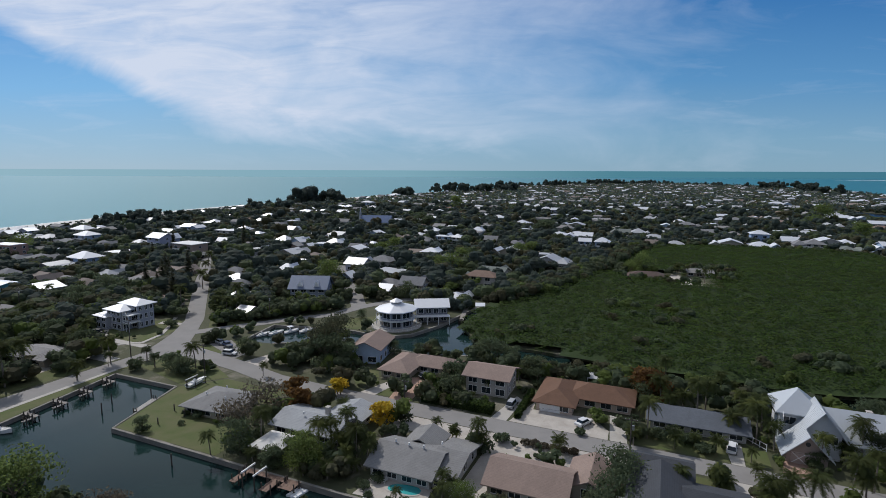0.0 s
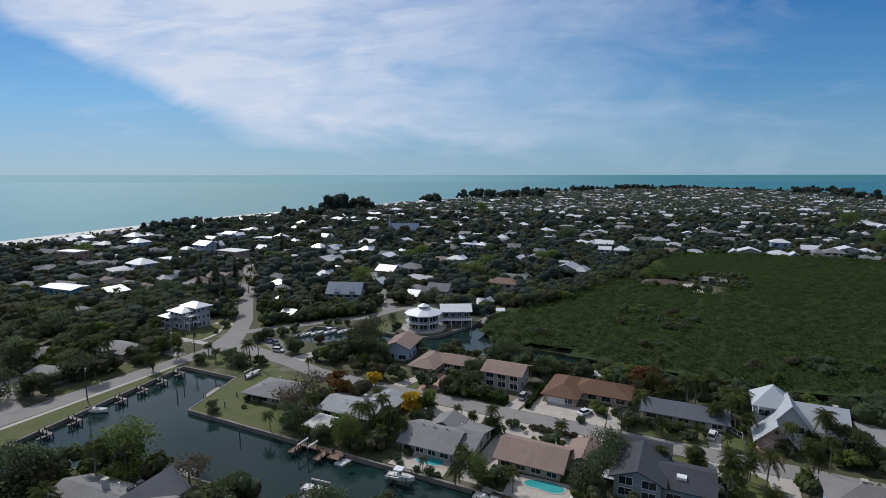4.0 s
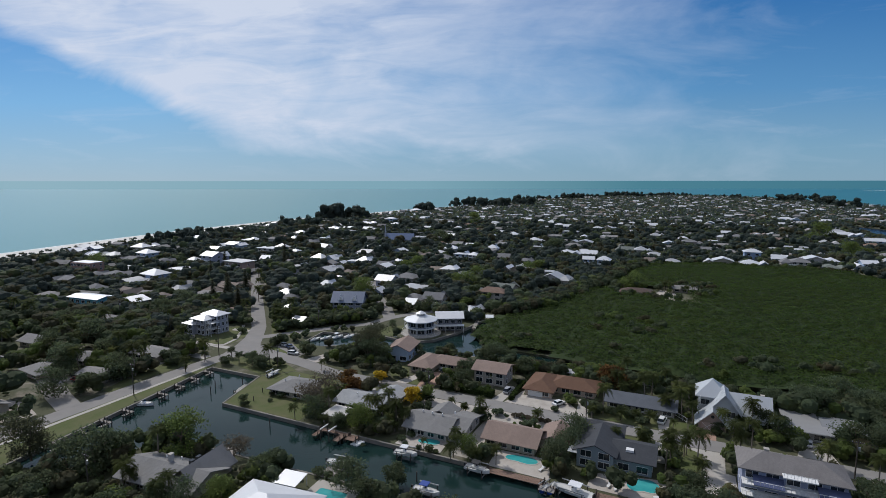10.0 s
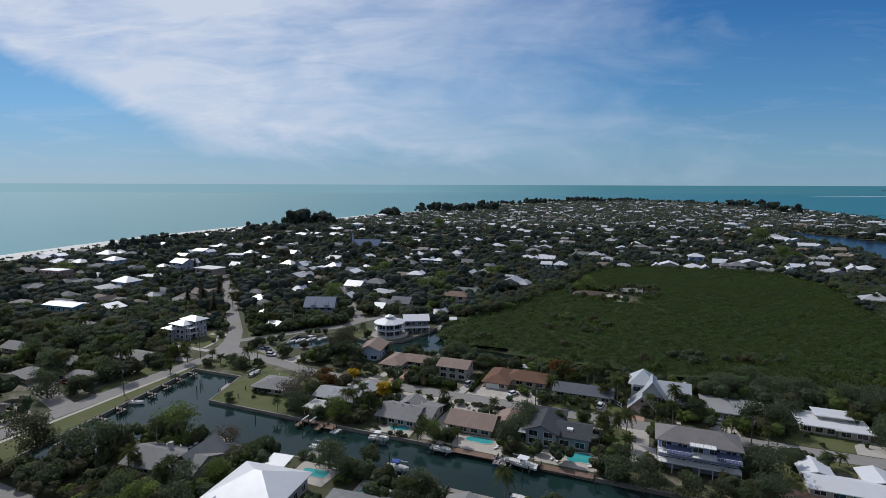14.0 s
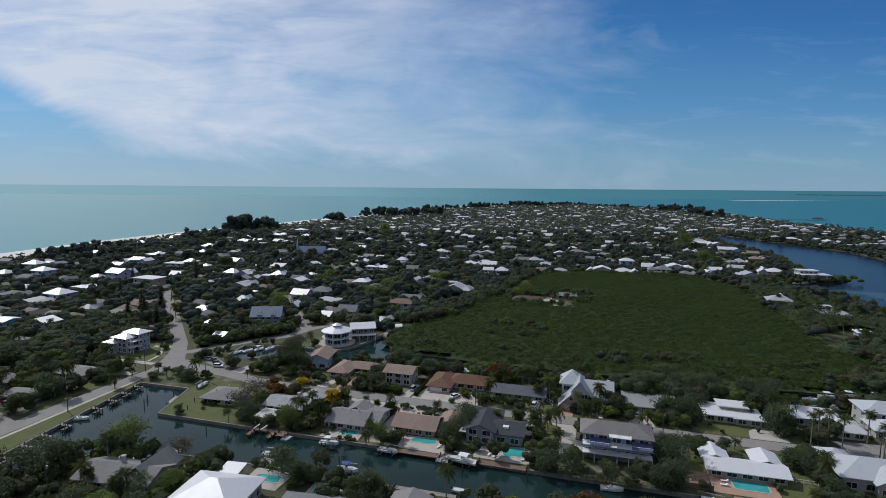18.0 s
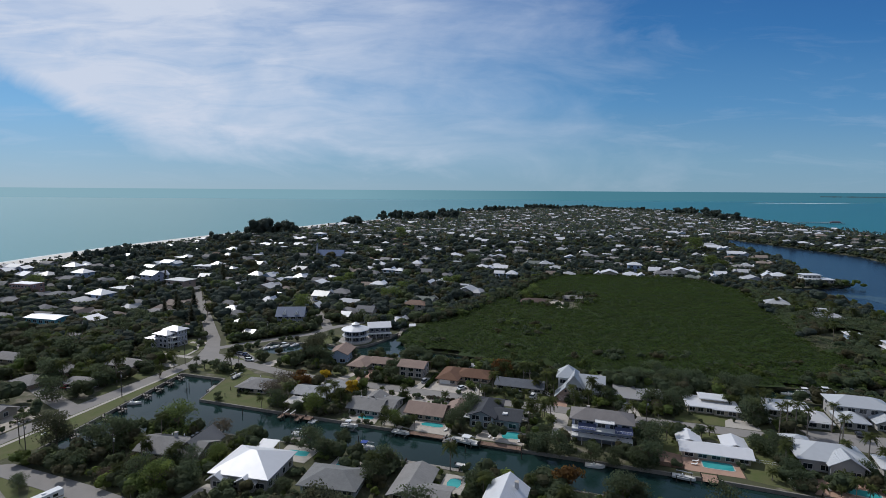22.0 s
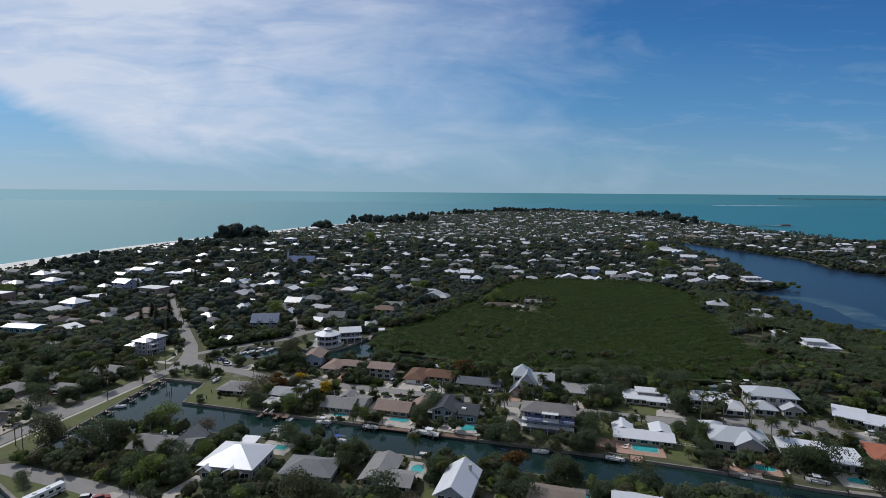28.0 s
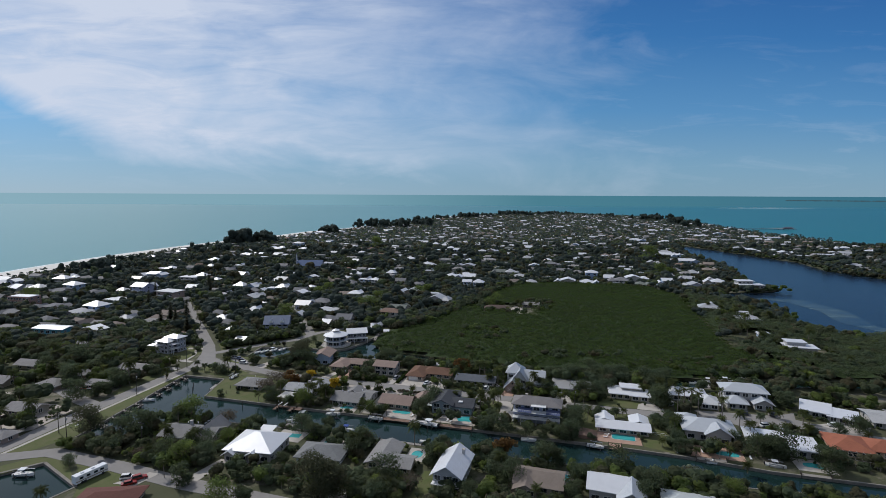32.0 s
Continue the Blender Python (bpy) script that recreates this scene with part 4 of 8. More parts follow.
    block(h, 6.8, 3.2, 6.0, 6.6, 3.0, "cross", 1.0, WHITE_ROOF, CREAM, wins=(0, 0, 1))
    h = house("house with pale metal hip roofs and a peaked porch", 79, 158, 0)
    block(h, 0, 1.0, 18.5, 12.5, 4.0, "hip", 2.6, ZINC, OFF, wins=(4, 2, 2))
    block(h, 2.5, -5.0, 8.5, 5.0, 4.0, "cross", 2.6, ZINC, OFF, wins=(2, 1, 1), seams=0.6)
    block(h, -6.5, 7.0, 6.5, 6.5, 4.0, "hip", 1.8, ZINC, OFF, wins=(0, 1, 0))
    h = house("long low house with flat white roofs", 104, 155, -6)
    block(h, -5.0, 3.0, 13, 8.0, 3.1, "flat", 0, WHITE_ROOF, OFF, wins=(3, 1, 0))
    block(h, 5.5, -1.5, 10.5, 12.0, 3.4, "flat", 0, WHITE_ROOF, OFF, wins=(3, 0, 2))
    h = house("house with an orange clay tile roof and a screened pool cage", 131, 158, -6)
    tile = shade("shingle", 0.34, 0.125, 0.075)
    block(h, -4.0, 0, 12.5, 13.5, 3.6, "hip", 2.3, tile, shade("stucco", 0.48, 0.37, 0.27), wins=(3, 2, 0))
    block(h, 8.0, 2.0, 12.0, 11.0, 3.4, "hip", 2.0, tile, shade("stucco", 0.62, 0.46, 0.33), wins=(3, 0, 2))
    pool_cage(h, 2.0, -10.5, 19.0, 7.5, 3.1)


def build_balcony_house(h):
    wall = shade("stucco", 0.31, 0.35, 0.47)
    block(h, 0, 0, 19, 8.5, 8.0, "hip", 2.0, shade("shingle", 0.22, 0.205, 0.20), wall, wins=(5, 1, 1), base=0, storeys=2, sill=1.6)
    for z in (2.7, 5.2):
        part("balcony", Shape().box(-9.6, 9.8, -7.2, -4.25, z, z + 0.2), M["white"], h)
        rail = Shape()
        for k in range(25):
            x = -9.5 + 19.2 * k / 24
            rail.box(x - 0.03, x + 0.03, -7.18, -7.12, z + 0.2, z + 1.1)
        rail.box(-9.6, 9.8, -7.2, -7.1, z + 1.1, z + 1.18)
        part("railing", rail, M["white"], h)
        if z < 3:
            for k in range(7):
                x = -9.3 + 19.0 * k / 6
                part("post", Shape().box(x - 0.12, x + 0.12, -7.1, -6.86, -0.2, z), M["white"], h)
    for x0, x1 in ((-7.5, -1.8), (4.2, 9.8)):
        slope = Shape().hull([(x0, -7.4, 5.5), (x1, -7.4, 5.5), (x1, -4.1, 6.4), (x0, -4.1, 6.4)], [(x0, -7.4, 5.62), (x1, -7.4, 5.62), (x1, -4.1, 6.52), (x0, -4.1, 6.52)])
        part("porch_roof", slope, shade("shingle", 0.10, 0.12, 0.22), h, "dark blue sloping porch roof")
    deck = Shape().box(-2.2, 4.0, -6.6, -4.0, 7.9, 8.1)
    for k in range(11):
        x = -2.1 + 6.0 * k / 10
        deck.box(x - 0.03, x + 0.03, -6.55, -6.49, 8.1, 9.0)
    deck.box(-2.2, 4.0, -6.6, -6.5, 9.0, 9.08)
    part("roof_terrace", deck, M["white"], h, "white roof terrace with railing")
    chimney(h, -4.6, 1.0, 9.6, M["concrete"])


def pool_cage(h, x, y, w, d, z):
    s = Shape()
    n = 9
    for i in range(n + 1):
        a = x - w / 2 + w * i / n
        s.tube((a, y - d / 2, 0), (a, y - d / 2, z - 0.6), 0.05)
        s.tube((a, y - d / 2, z - 0.6), (a, y - d / 2 + 1.4, z), 0.05)
        s.tube((a, y - d / 2 + 1.4, z), (a, y + d / 2, z), 0.05)
    for b, c in ((y - d / 2, 0.9), (y - d / 2, z - 0.6), (y - d / 2 + 1.4, z), (y, z), (y + d / 4, z)):
        s.tube((x - w / 2, b, c), (x + w / 2, b, c), 0.04)
    part("screen_frame", s, shade("paint", 0.30, 0.28, 0.25), h, "bronze aluminium pool cage frame")


def build_row_two():
    """Houses between the street and the mangrove creek."""
    h = house("house with an L-shaped tan shingle hip roof", -95, 198, 0)
    block(h, -2.5, 0, 8.0, 14.0, 3.0, "hip", 1.6, shade("shingle", *TAN), CREAM, wins=(2, 3, 1))
    block(h, 5.0, 3.6, 13.5, 7.0, 3.0, "hip", 1.6, shade("shingle", *TAN), CREAM, wins=(4, 0, 1))
    h = house("two-storey house with a tan roof and upper balcony", -70.5, 195, 0)
    block(h, 0, 0, 11.0, 9.0, 5.0, "gable", 1.5, shade("shingle", *TAN), shade("stucco", 0.40, 0.375, 0.335), wins=(3, 1, 2), storeys=2)
    h = house("ranch house with a large rust-brown shingle roof and garage", -47.5, 197, 0)
    block(h, -5.0, -2.0, 8.5, 15.0, 3.1, "hip", 1.8, shade("shingle", *RUST), shade("stucco", 0.50, 0.40, 0.33), wins=(2, 1, 0))
    block(h, 4.5, 1.0, 15.0, 9.5, 3.1, "hip", 1.9, shade("shingle", *RUST), shade("stucco", 0.50, 0.40, 0.33), wins=(4, 0, 2))
    part("garage_door", Shape().box(-8.4, -3.6, -9.62, -9.5, 0, 2.3), M["white"], h)
    h = house("long low house with a blue-grey shingle roof", -21.5, 193, 0)
    block(h, 0, 0, 19.0, 8.6, 2.9, "gable", 1.6, shade("shingle", 0.125, 0.137, 0.158), OFF, wins=(5, 1, 1))
    build_gabled_house()
    h = house("low house with a pale grey flat roof and carport", 25, 195, 0)
    block(h, -3.5, 0.5, 9.0, 13.0, 3.0, "flat", 0, shade("metal", 0.34, 0.335, 0.33), OFF, wins=(2, 1, 0))
    block(h, 5.0, 2.5, 8.0, 9.5, 2.9, "gable", 0.9, shade("metal", 0.27, 0.275, 0.28), OFF, wins=(2, 0, 1))
    h = house("low house with stepped flat white roofs", 52, 194, 0)
    block(h, -4.0, 0, 9.0, 10.5, 3.0, "flat", 0, WHITE_ROOF, CREAM, wins=(3, 1, 0))
    block(h, 4.6, -1.5, 8.0, 9.0, 2.9, "flat", 0, WHITE_ROOF, CREAM, wins=(2, 0, 1))
    block(h, 1.0, 3.0, 8.0, 5.0, 3.8, "flat", 0, WHITE_ROOF, CREAM, wins=(0, 0, 0))
    h = house("house with pale hip roofs behind tall royal palms", 80.5, 196, 0)
    block(h, -2.0, 3.0, 15, 10, 3.6, "hip", 1.9, WHITE_ROOF, OFF, wins=(3, 1, 1))
    block(h, 5.5, -5.0, 7.5, 9, 3.4, "hip", 2.0, shade("metal", 0.66, 0.66, 0.66), OFF, wins=(2, 1, 1))
    h = house("two-storey house with pale grey metal hip roofs", 103, 198, 0)
    block(h, 0, 4.0, 18.0, 10.0, 6.2, "hip", 2.2, ZINC, OFF, wins=(5, 2, 2), storeys=2)
    block(h, -5.0, -4.0, 8.0, 8.0, 3.6, "hip", 2.0, ZINC, OFF, wins=(2, 1, 0))
    block(h, 6.0, -3.5, 7.0, 6.0, 3.6, "cross", 1.8, ZINC, OFF, wins=(2, 0, 1), seams=0.6)
    h = house("long house with flat white roofs by the creek", 134, 192, -20)
    block(h, -4.5, 1.5, 10.0, 13.0, 3.2, "flat", 0, WHITE_ROOF, OFF, wins=(3, 2, 0))
    block(h, 5.0, -1.0, 9.5, 11.0, 3.0, "flat", 0, WHITE_ROOF, OFF, wins=(3, 0, 1))
    h = house("low house with shallow grey roofs", 158, 190, -4)
    block(h, -5, 0, 10, 14, 3.1, "gable", 1.2, shade("shingle", *PALE), OFF, wins=(3, 2, 0))
    block(h, 5.0, 3.5, 10, 11, 3.1, "gable", 1.2, shade("shingle", 0.30, 0.30, 0.30), OFF, wins=(2, 0, 2))


def build_gabled_house():
    """The tall house with steep pale metal gables, a tower balcony and a shingled garage gable."""
    h = house("tall house with steep pale metal gables and a shingled garage", 1.5, 194, 0)
    shingle = shade("stucco", 0.36, 0.29, 0.25)
    pale = shade("stucco", 0.56, 0.57, 0.58)
    block(h, 4.6, 0.5, 12.0, 10.5, 4.2, "gable", 4.2, ZINC, pale, wins=(3, 0, 2), seams=0.6)
    block(h, -3.6, 2.6, 7.2, 8.0, 7.6, "hip", 3.4, ZINC, pale, wins=(2, 2, 0), storeys=2)
    block(h, -0.6, -2.4, 6.8, 7.0, 5.4, "cross", 4.4, ZINC, pale, wins=(2, 1, 1), seams=0.6, storeys=1, sill=3.4)
    block(h, -3.6, -7.0, 7.0, 5.6, 3.0, "cross", 3.6, ZINC, shingle, wins=(0, 0, 0), seams=0.6)
    door = part("garage_door", Shape().box(-6.3, -0.9, -9.92, -9.8, 0, 2.4), shade("paint", 0.42, 0.34, 0.30), h)
    cross = Shape()
    for x in (-6.3, -3.6):
        cross.tube((x + 0.1, -9.95, 0.1), (x + 2.6, -9.95, 2.3), 0.06, sides=4)
        cross.tube((x + 2.6, -9.95, 0.1), (x + 0.1, -9.95, 2.3), 0.06, sides=4)
    part("cross_brace", cross, M["white"], door)
    part("round_window", Shape().tube((-3.6, -9.9, 4.3), (-3.6, -9.75, 4.3), 0.45, 0.45, 12), M["glass"], h)
    rail = Shape()
    for k in range(10):
        rail.tube((-7.0 + k * 0.1, -4.0 + k * 0.7, 5.6 + 0.2 * k), (-7.0 + k * 0.1, -4.0 + k * 0.7, 6.7 + 0.2 * k), 0.04, sides=4)
    rail.tube((-7.0, -4.0, 6.7), (-6.1, 2.3, 8.5), 0.05, sides=4)
    part("stair_railing", rail, M["white"], h)
    part("skylight", Shape().box(6.2, 7.2, -3.6, -2.9, 5.8, 6.4), M["glass"], h)
    chimney(h, 9.6, 3.8, 6.9, M["white"])


def build_south_bank():
    h = house("grey shingle house with a raised skylight gable", -115, 103.5, 5)
    block(h, -2.0, 0, 21.0, 10.5, 3.0, "gable", 2.0, shade("shingle", *GREY), CREAM, wins=(5, 1, 1))
    block(h, 4.0, 3.2, 7.0, 11.0, 3.2, "cross", 2.9, shade("shingle", *GREY), CREAM, wins=(1, 1, 1))
    for y in (1.2, 3.2):
        part("skylight", Shape().box(1.9, 2.8, y, y + 1.1, 4.3, 5.3), M["glass"], h)
    chimney(h, -3.2, 1.0, 5.4, OFF)
    vents(h, [(-5, 1.5, 5.0), (-1, 2, 5.0)])
    h = house("white-walled house with a brilliant white metal hip roof", -85.5, 99.5, 5)
    block(h, 0, 0, 17.0, 15.0, 4.2, "hip", 3.3, WHITE_ROOF, OFF, wins=(4, 3, 4))
    block(h, -6.0, -7.4, 4.0, 3.6, 3.6, "cross", 1.3, WHITE_ROOF, OFF, wins=(1, 1, 1), seams=0.6)
    block(h, 2.6, -7.4, 4.6, 3.0, 3.6, "cross", 1.3, WHITE_ROOF, OFF, wins=(1, 1, 1), seams=0.6)
    h = house("house with a grey shingle hip roof among dense trees", -60, 101, 6)
    block(h, 0, 0, 15.5, 10.5, 3.6, "hip", 2.0, shade("shingle", 0.21, 0.215, 0.215), shade("stucco", 0.42, 0.46, 0.46), wins=(4, 2, 2))
    h = house("L-shaped house with a pale grey roof beside a round pool", -36, 104, 2)
    block(h, -2.0, 2.5, 8.5, 15.0, 3.0, "cross", 1.5, shade("shingle", 0.27, 0.265, 0.26), CREAM, wins=(2, 3, 2))
    block(h, 5.2, -2.0, 8.0, 8.0, 3.0, "gable", 1.2, shade("shingle", 0.27, 0.265, 0.26), CREAM, wins=(2, 0, 1))
    h = house("narrow two-storey house with a steep white metal gable roof", -11.5, 100, -2)
    block(h, 0, 0, 9.0, 16.0, 5.4, "cross", 2.9, WHITE_ROOF, shade("stucco", 0.36, 0.38, 0.40), wins=(3, 3, 3), seams=0.55, storeys=2)
    chimney(h, 2.6, 4.5, 7.8, M["steel"])
    part("balcony", Shape().box(-4.6, 4.6, -10.2, -8.0, 2.6, 2.8), M["white"], h)
    h = house("house with a brown shingle roof and a small pool", 17, 103.5, -2)
    block(h, 0, 0, 14.5, 10.5, 3.3, "gable", 1.9, shade("shingle", 0.23, 0.19, 0.16), CREAM, wins=(4, 2, 2))
    block(h, -3.5, -6.0, 6.5, 5.0, 3.2, "cross", 1.5, shade("shingle", 0.23, 0.19, 0.16), CREAM, wins=(2, 1, 1))
    h = house("house with white and grey metal gable roofs", 40.5, 102, -4)
    block(h, -2.0, 1.0, 11.0, 10.0, 4.4, "gable", 2.2, WHITE_ROOF, OFF, wins=(3, 2, 1), seams=0.6)
    block(h, 5.0, -3.0, 7.0, 9.0, 4.4, "cross", 2.2, ZINC, OFF, wins=(2, 0, 2), seams=0.6)
    h = house("low cottage with a red-brown shingle roof", -110, 58, 20)
    block(h, 0, 0, 17.0, 10.0, 2.9, "hip", 1.6, shade("shingle", 0.15, 0.062, 0.05), CREAM, wins=(4, 2, 2))
    h = house("house with pale green trim and grey roof", 62, 101, -4)
    block(h, 0, 0, 14.0, 9.0, 3.4, "hip", 1.8, shade("metal", 0.55, 0.58, 0.57), AQUA, wins=(4, 2, 2))


def build_west_side():
    h = house("three-storey white house with stepped white hip roofs and balconies", -212, 195.5, -6)
    wall = shade("stucco", 0.36, 0.38, 0.43)
    block(h, 2.5, 4.0, 9.5, 6.0, 8.8, "hip", 1.3, WHITE_ROOF, wall, wins=(3, 2, 3), storeys=3, over=1.1, win_h=1.6)
    block(h, 0.6, -0.8, 8.5, 6.0, 7.4, "hip", 1.2, WHITE_ROOF, wall, wins=(3, 2, 2), storeys=3, over=1.1, win_h=1.5)
    block(h, -4.6, -2.6, 6.5, 6.0, 4.9, "hip", 1.1, WHITE_ROOF, wall, wins=(2, 1, 0), storeys=2, over=0.9)
    for z in (2.9, 5.7):
        s = Shape().box(4.9, 8.6, -3.4, 1.2, z, z + 0.2)
        for k in range(9):
            s.box(5.0 + 0.42 * k, 5.06 + 0.42 * k, -3.36, -3.3, z + 0.2, z + 1.15)
        s.box(4.9, 8.6, -3.4, -3.3, z + 1.15, z + 1.22)
        part("balcony", s, M["white"], h, "white balcony with railing")
    for x in (5.1, 6.8, 8.5):
        part("post", Shape().box(x - 0.1, x + 0.1, -3.4, -3.2, -0.3, 7.0), M["white"], h)
    h = house("two-storey house with a blue-grey metal roof and white dormers", -178, 262, 20)
    block(h, 0, 0, 16.0, 11.0, 5.4, "gable", 4.2, shade("metal", 0.15, 0.185, 0.26), shade("stucco", 0.26, 0.30, 0.38), wins=(4, 2, 2), storeys=2, seams=0.8)
    for x in (-3.5, 4.0):
        s = Shape()
        s.hull([(x - 1.3, -5.6, 5.9), (x + 1.3, -5.6, 5.9), (x, -5.6, 8.2)], [(x - 1.3, -2.2, 6.4), (x + 1.3, -2.2, 6.4), (x, -2.2, 8.4)])
        part("dormer", s, M["white"], h, "white gabled dormer")
    h = house("long turquoise building with a white flat roof", -308, 203, 4)
    block(h, 0, 0, 22.0, 9.5, 6.8, "gable", 0.8, WHITE_ROOF, shade("stucco", 0.13, 0.38, 0.48), wins=(5, 2, 2), storeys=2)
    build_round_house()
    h = house("two-storey waterfront house with a white metal roof and grey walls", -112.5, 250, 28)
    block(h, 0, 0, 11.5, 9.5, 6.2, "gable", 1.8, WHITE_ROOF, shade("stucco", 0.17, 0.18, 0.21), wins=(4, 2, 2), storeys=2, seams=0.6, win_h=1.6)
    part("boat_deck", Shape().box(-6.5, 6.5, -8.0, -4.8, 2.9, 3.1), M["white"], h, "white upper deck")
    for x in (-6.2, -2.1, 2.1, 6.2):
        part("post", Shape().box(x - 0.12, x + 0.12, -7.9, -7.66, -0.3, 2.9), M["white"], h)
    h = house("house with a reddish brown roof in a mangrove clearing", -38, 366, 4)
    block(h, 0, 0, 19.0, 10.0, 3.0, "hip", 2.0, shade("shingle", 0.115, 0.082, 0.07), shade("stucco", 0.26, 0.19, 0.15), wins=(4, 1, 1))
    h = house("low shed with a pale grey roof in a mangrove clearing", -12, 389, 4)
    block(h, 0, 0, 13.0, 8.0, 3.0, "gable", 1.4, shade("shingle", 0.25, 0.24, 0.23), shade("stucco", 0.30, 0.26, 0.22), wins=(3, 1, 1))
    h = house("house with a cream wall and light blue gable end", -112, 204, 10)
    block(h, 0, 0, 8.5, 12.0, 4.8, "cross", 1.8, shade("shingle", *TAN), SKYBLUE, wins=(2, 2, 3), storeys=1)
    h = house("modern house with white curving roofs on the point", 160, 298, 0)
    block(h, 0, 0, 16.0, 9.5, 3.8, "flat", 0, WHITE_ROOF, OFF, wins=(5, 2, 2), over=1.0)
    block(h, -2.0, 3.0, 10.0, 7.0, 6.0, "flat", 0, WHITE_ROOF, OFF, wins=(3, 1, 1), over=0.8)
    h = house("large white waterfront house on the lagoon point", 196, 532, 10)
    block(h, 0, 0, 24.0, 11.0, 6.0, "flat", 0, WHITE_ROOF, OFF, wins=(6, 2, 2), storeys=2, over=1.0)
    block(h, -3, 6, 15.0, 9.0, 9.0, "flat", 0, WHITE_ROOF, OFF, wins=(4, 1, 1), storeys=3, over=1.0)


def build_round_house():
    """The octagonal two-tier house on the creek's corner."""
    h = thing("round_house", spot(-121, 237, LAND, 10), "white octagonal two-storey house with a stepped white roof and cupola", "house")
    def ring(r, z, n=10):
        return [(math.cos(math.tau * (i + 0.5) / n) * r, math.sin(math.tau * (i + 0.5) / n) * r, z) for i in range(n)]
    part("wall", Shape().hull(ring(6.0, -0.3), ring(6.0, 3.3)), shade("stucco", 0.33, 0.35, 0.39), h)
    part("upper_wall", Shape().hull(ring(6.2, 3.3), ring(6.2, 6.4)), shade("stucco", 0.27, 0.30, 0.36), h, "upper storey banded with dark windows")
    part("lower_deck", Shape().hull(ring(7.6, 3.1), ring(7.6, 3.35)), M["white"], h, "white ring deck")
    part("roof", Shape().hull(ring(8.0, 6.4), ring(7.9, 6.65)).hull(ring(7.9, 6.65), ring(2.2, 8.5)), WHITE_ROOF, h)
    part("cupola", Shape().hull(ring(1.9, 8.4), ring(1.9, 9.3)), OFF, h)
    part("cupola_roof", Shape().hull(ring(2.5, 9.3), ring(0.2, 10.4)), WHITE_ROOF, h)
    part("terrace", Shape().hull(ring(9.4, -0.3, 24), ring(9.4, 0.35, 24)), M["concrete"], h, "pale round terrace")
    for radius, z, count, name in ((7.5, 3.35, 30, "railing"), (9.3, 0.35, 34, "terrace_railing")):
        rail = Shape()
        top = ring(radius, z + 1.0, count)
        for a, b in zip(top, top[1:] + top[:1]):
            rail.tube(a, b, 0.05, sides=4)
            rail.tube((a[0], a[1], z), a, 0.04, sides=4)
        part(name, rail, M["white"], h)
    for i in range(10):
        turn = math.tau * (i + 0.5) / 10
        part("post", Shape().tube((math.cos(turn) * 7.4, math.sin(turn) * 7.4, 0), (math.cos(turn) * 7.4, math.sin(turn) * 7.4, 6.5), 0.12, 0.12, 6), M["white"], h)
    for level, r in ((0.9, 6.0), (4.0, 6.2)):
        for i in range(10):
            turn = math.tau * i / 10
            at = pose(math.cos(turn) * r * 0.957, math.sin(turn) * r * 0.957, level, 0, 0, math.degrees(turn) + 90)
            pane = part("window", Shape().box(-1.45, 1.45, -0.06, 0.06, 0, 1.7), M["glass"], h, at=at)
            part("mullion", Shape().box(-0.06, 0.06, -0.09, 0.09, -0.1, 1.8), M["white"], pane)


build_row_one()
build_row_two()
build_south_bank()
build_west_side()

# ---- the town beyond ----
NEAR = [(-350, -60), (-350, 175), (-225, 175), (-215, 210), (-190, 235), (-185, 275), (-150, 280), (-118, 262), (-103, 262), (-100, 230), (150, 264), (300, 200), (300, -60)]


def free_land(world_pts, margin=0.0):
    grid = to_grid(world_pts)
    ok = inside(world_pts, COAST) & ~inside(world_pts, LAGOON)
    for loop in (CANAL, CREEK, BASIN, MANGROVE, EAST_WOOD):
        ok &= ~inside(grid, loop)
    return ok


def off_roads(grid):
    """Keeps clear of the street to the beach and the lanes."""
    ok = np.ones(len(grid), bool)
    for line, wide in ((((-178.8, 187.9), (-185.6, 198.7), (-196.1, 212.7), (-246.4, 263), (-301.5, 318), (-317.3, 335.5)), 6.4), (((-161.7, 228.4), (-150.8, 240.2), (-141.8, 265.8), (-113, 302.2), (-79.2, 379.6)), 5),
                       (((-147.8, 254), (-180.1, 294.1), (-211.4, 336)), 5.5), (((-181.2, 117.6), (-228.6, 135.4)), 5)):
        for a, b in zip(line, line[1:]):
            a, b = np.array(a, float), np.array(b, float)
            d = b - a
            t = np.clip(((grid - a) @ d) / (d @ d), 0, 1)
            ok &= np.linalg.norm(grid - a - t[:, None] * d, axis=1) > wide
    return ok


# houses of the town: u, v, width, height of the walls
WHITE_HOMES = [(-203, 245, 7.6, 3), (-150, 282, 6, 2.6), (-182, 299, 6.7, 3), (-224, 302, 9.3, 3), (-366, 308, 16.9, 3), (150, 331, 7.6, 3), (-510, 331, 16.4, 3), (-555, 343, 16.5, 3), (-454, 343, 16.3, 6), (-387, 364, 10, 3), (-500, 370, 15.6, 6), (-344, 376, 10.4, 3), (-269, 382, 6.8, 3), (-174, 387, 12.2, 4), (-262, 388, 7.7, 4), (-253, 391, 11, 5), (154, 397, 7.8, 3), (-286, 392, 11.6, 4), (-507, 392, 22.3, 3), (-181, 394, 6, 3), (-302, 395, 11.9, 4), (-441, 407, 11.5, 3)]
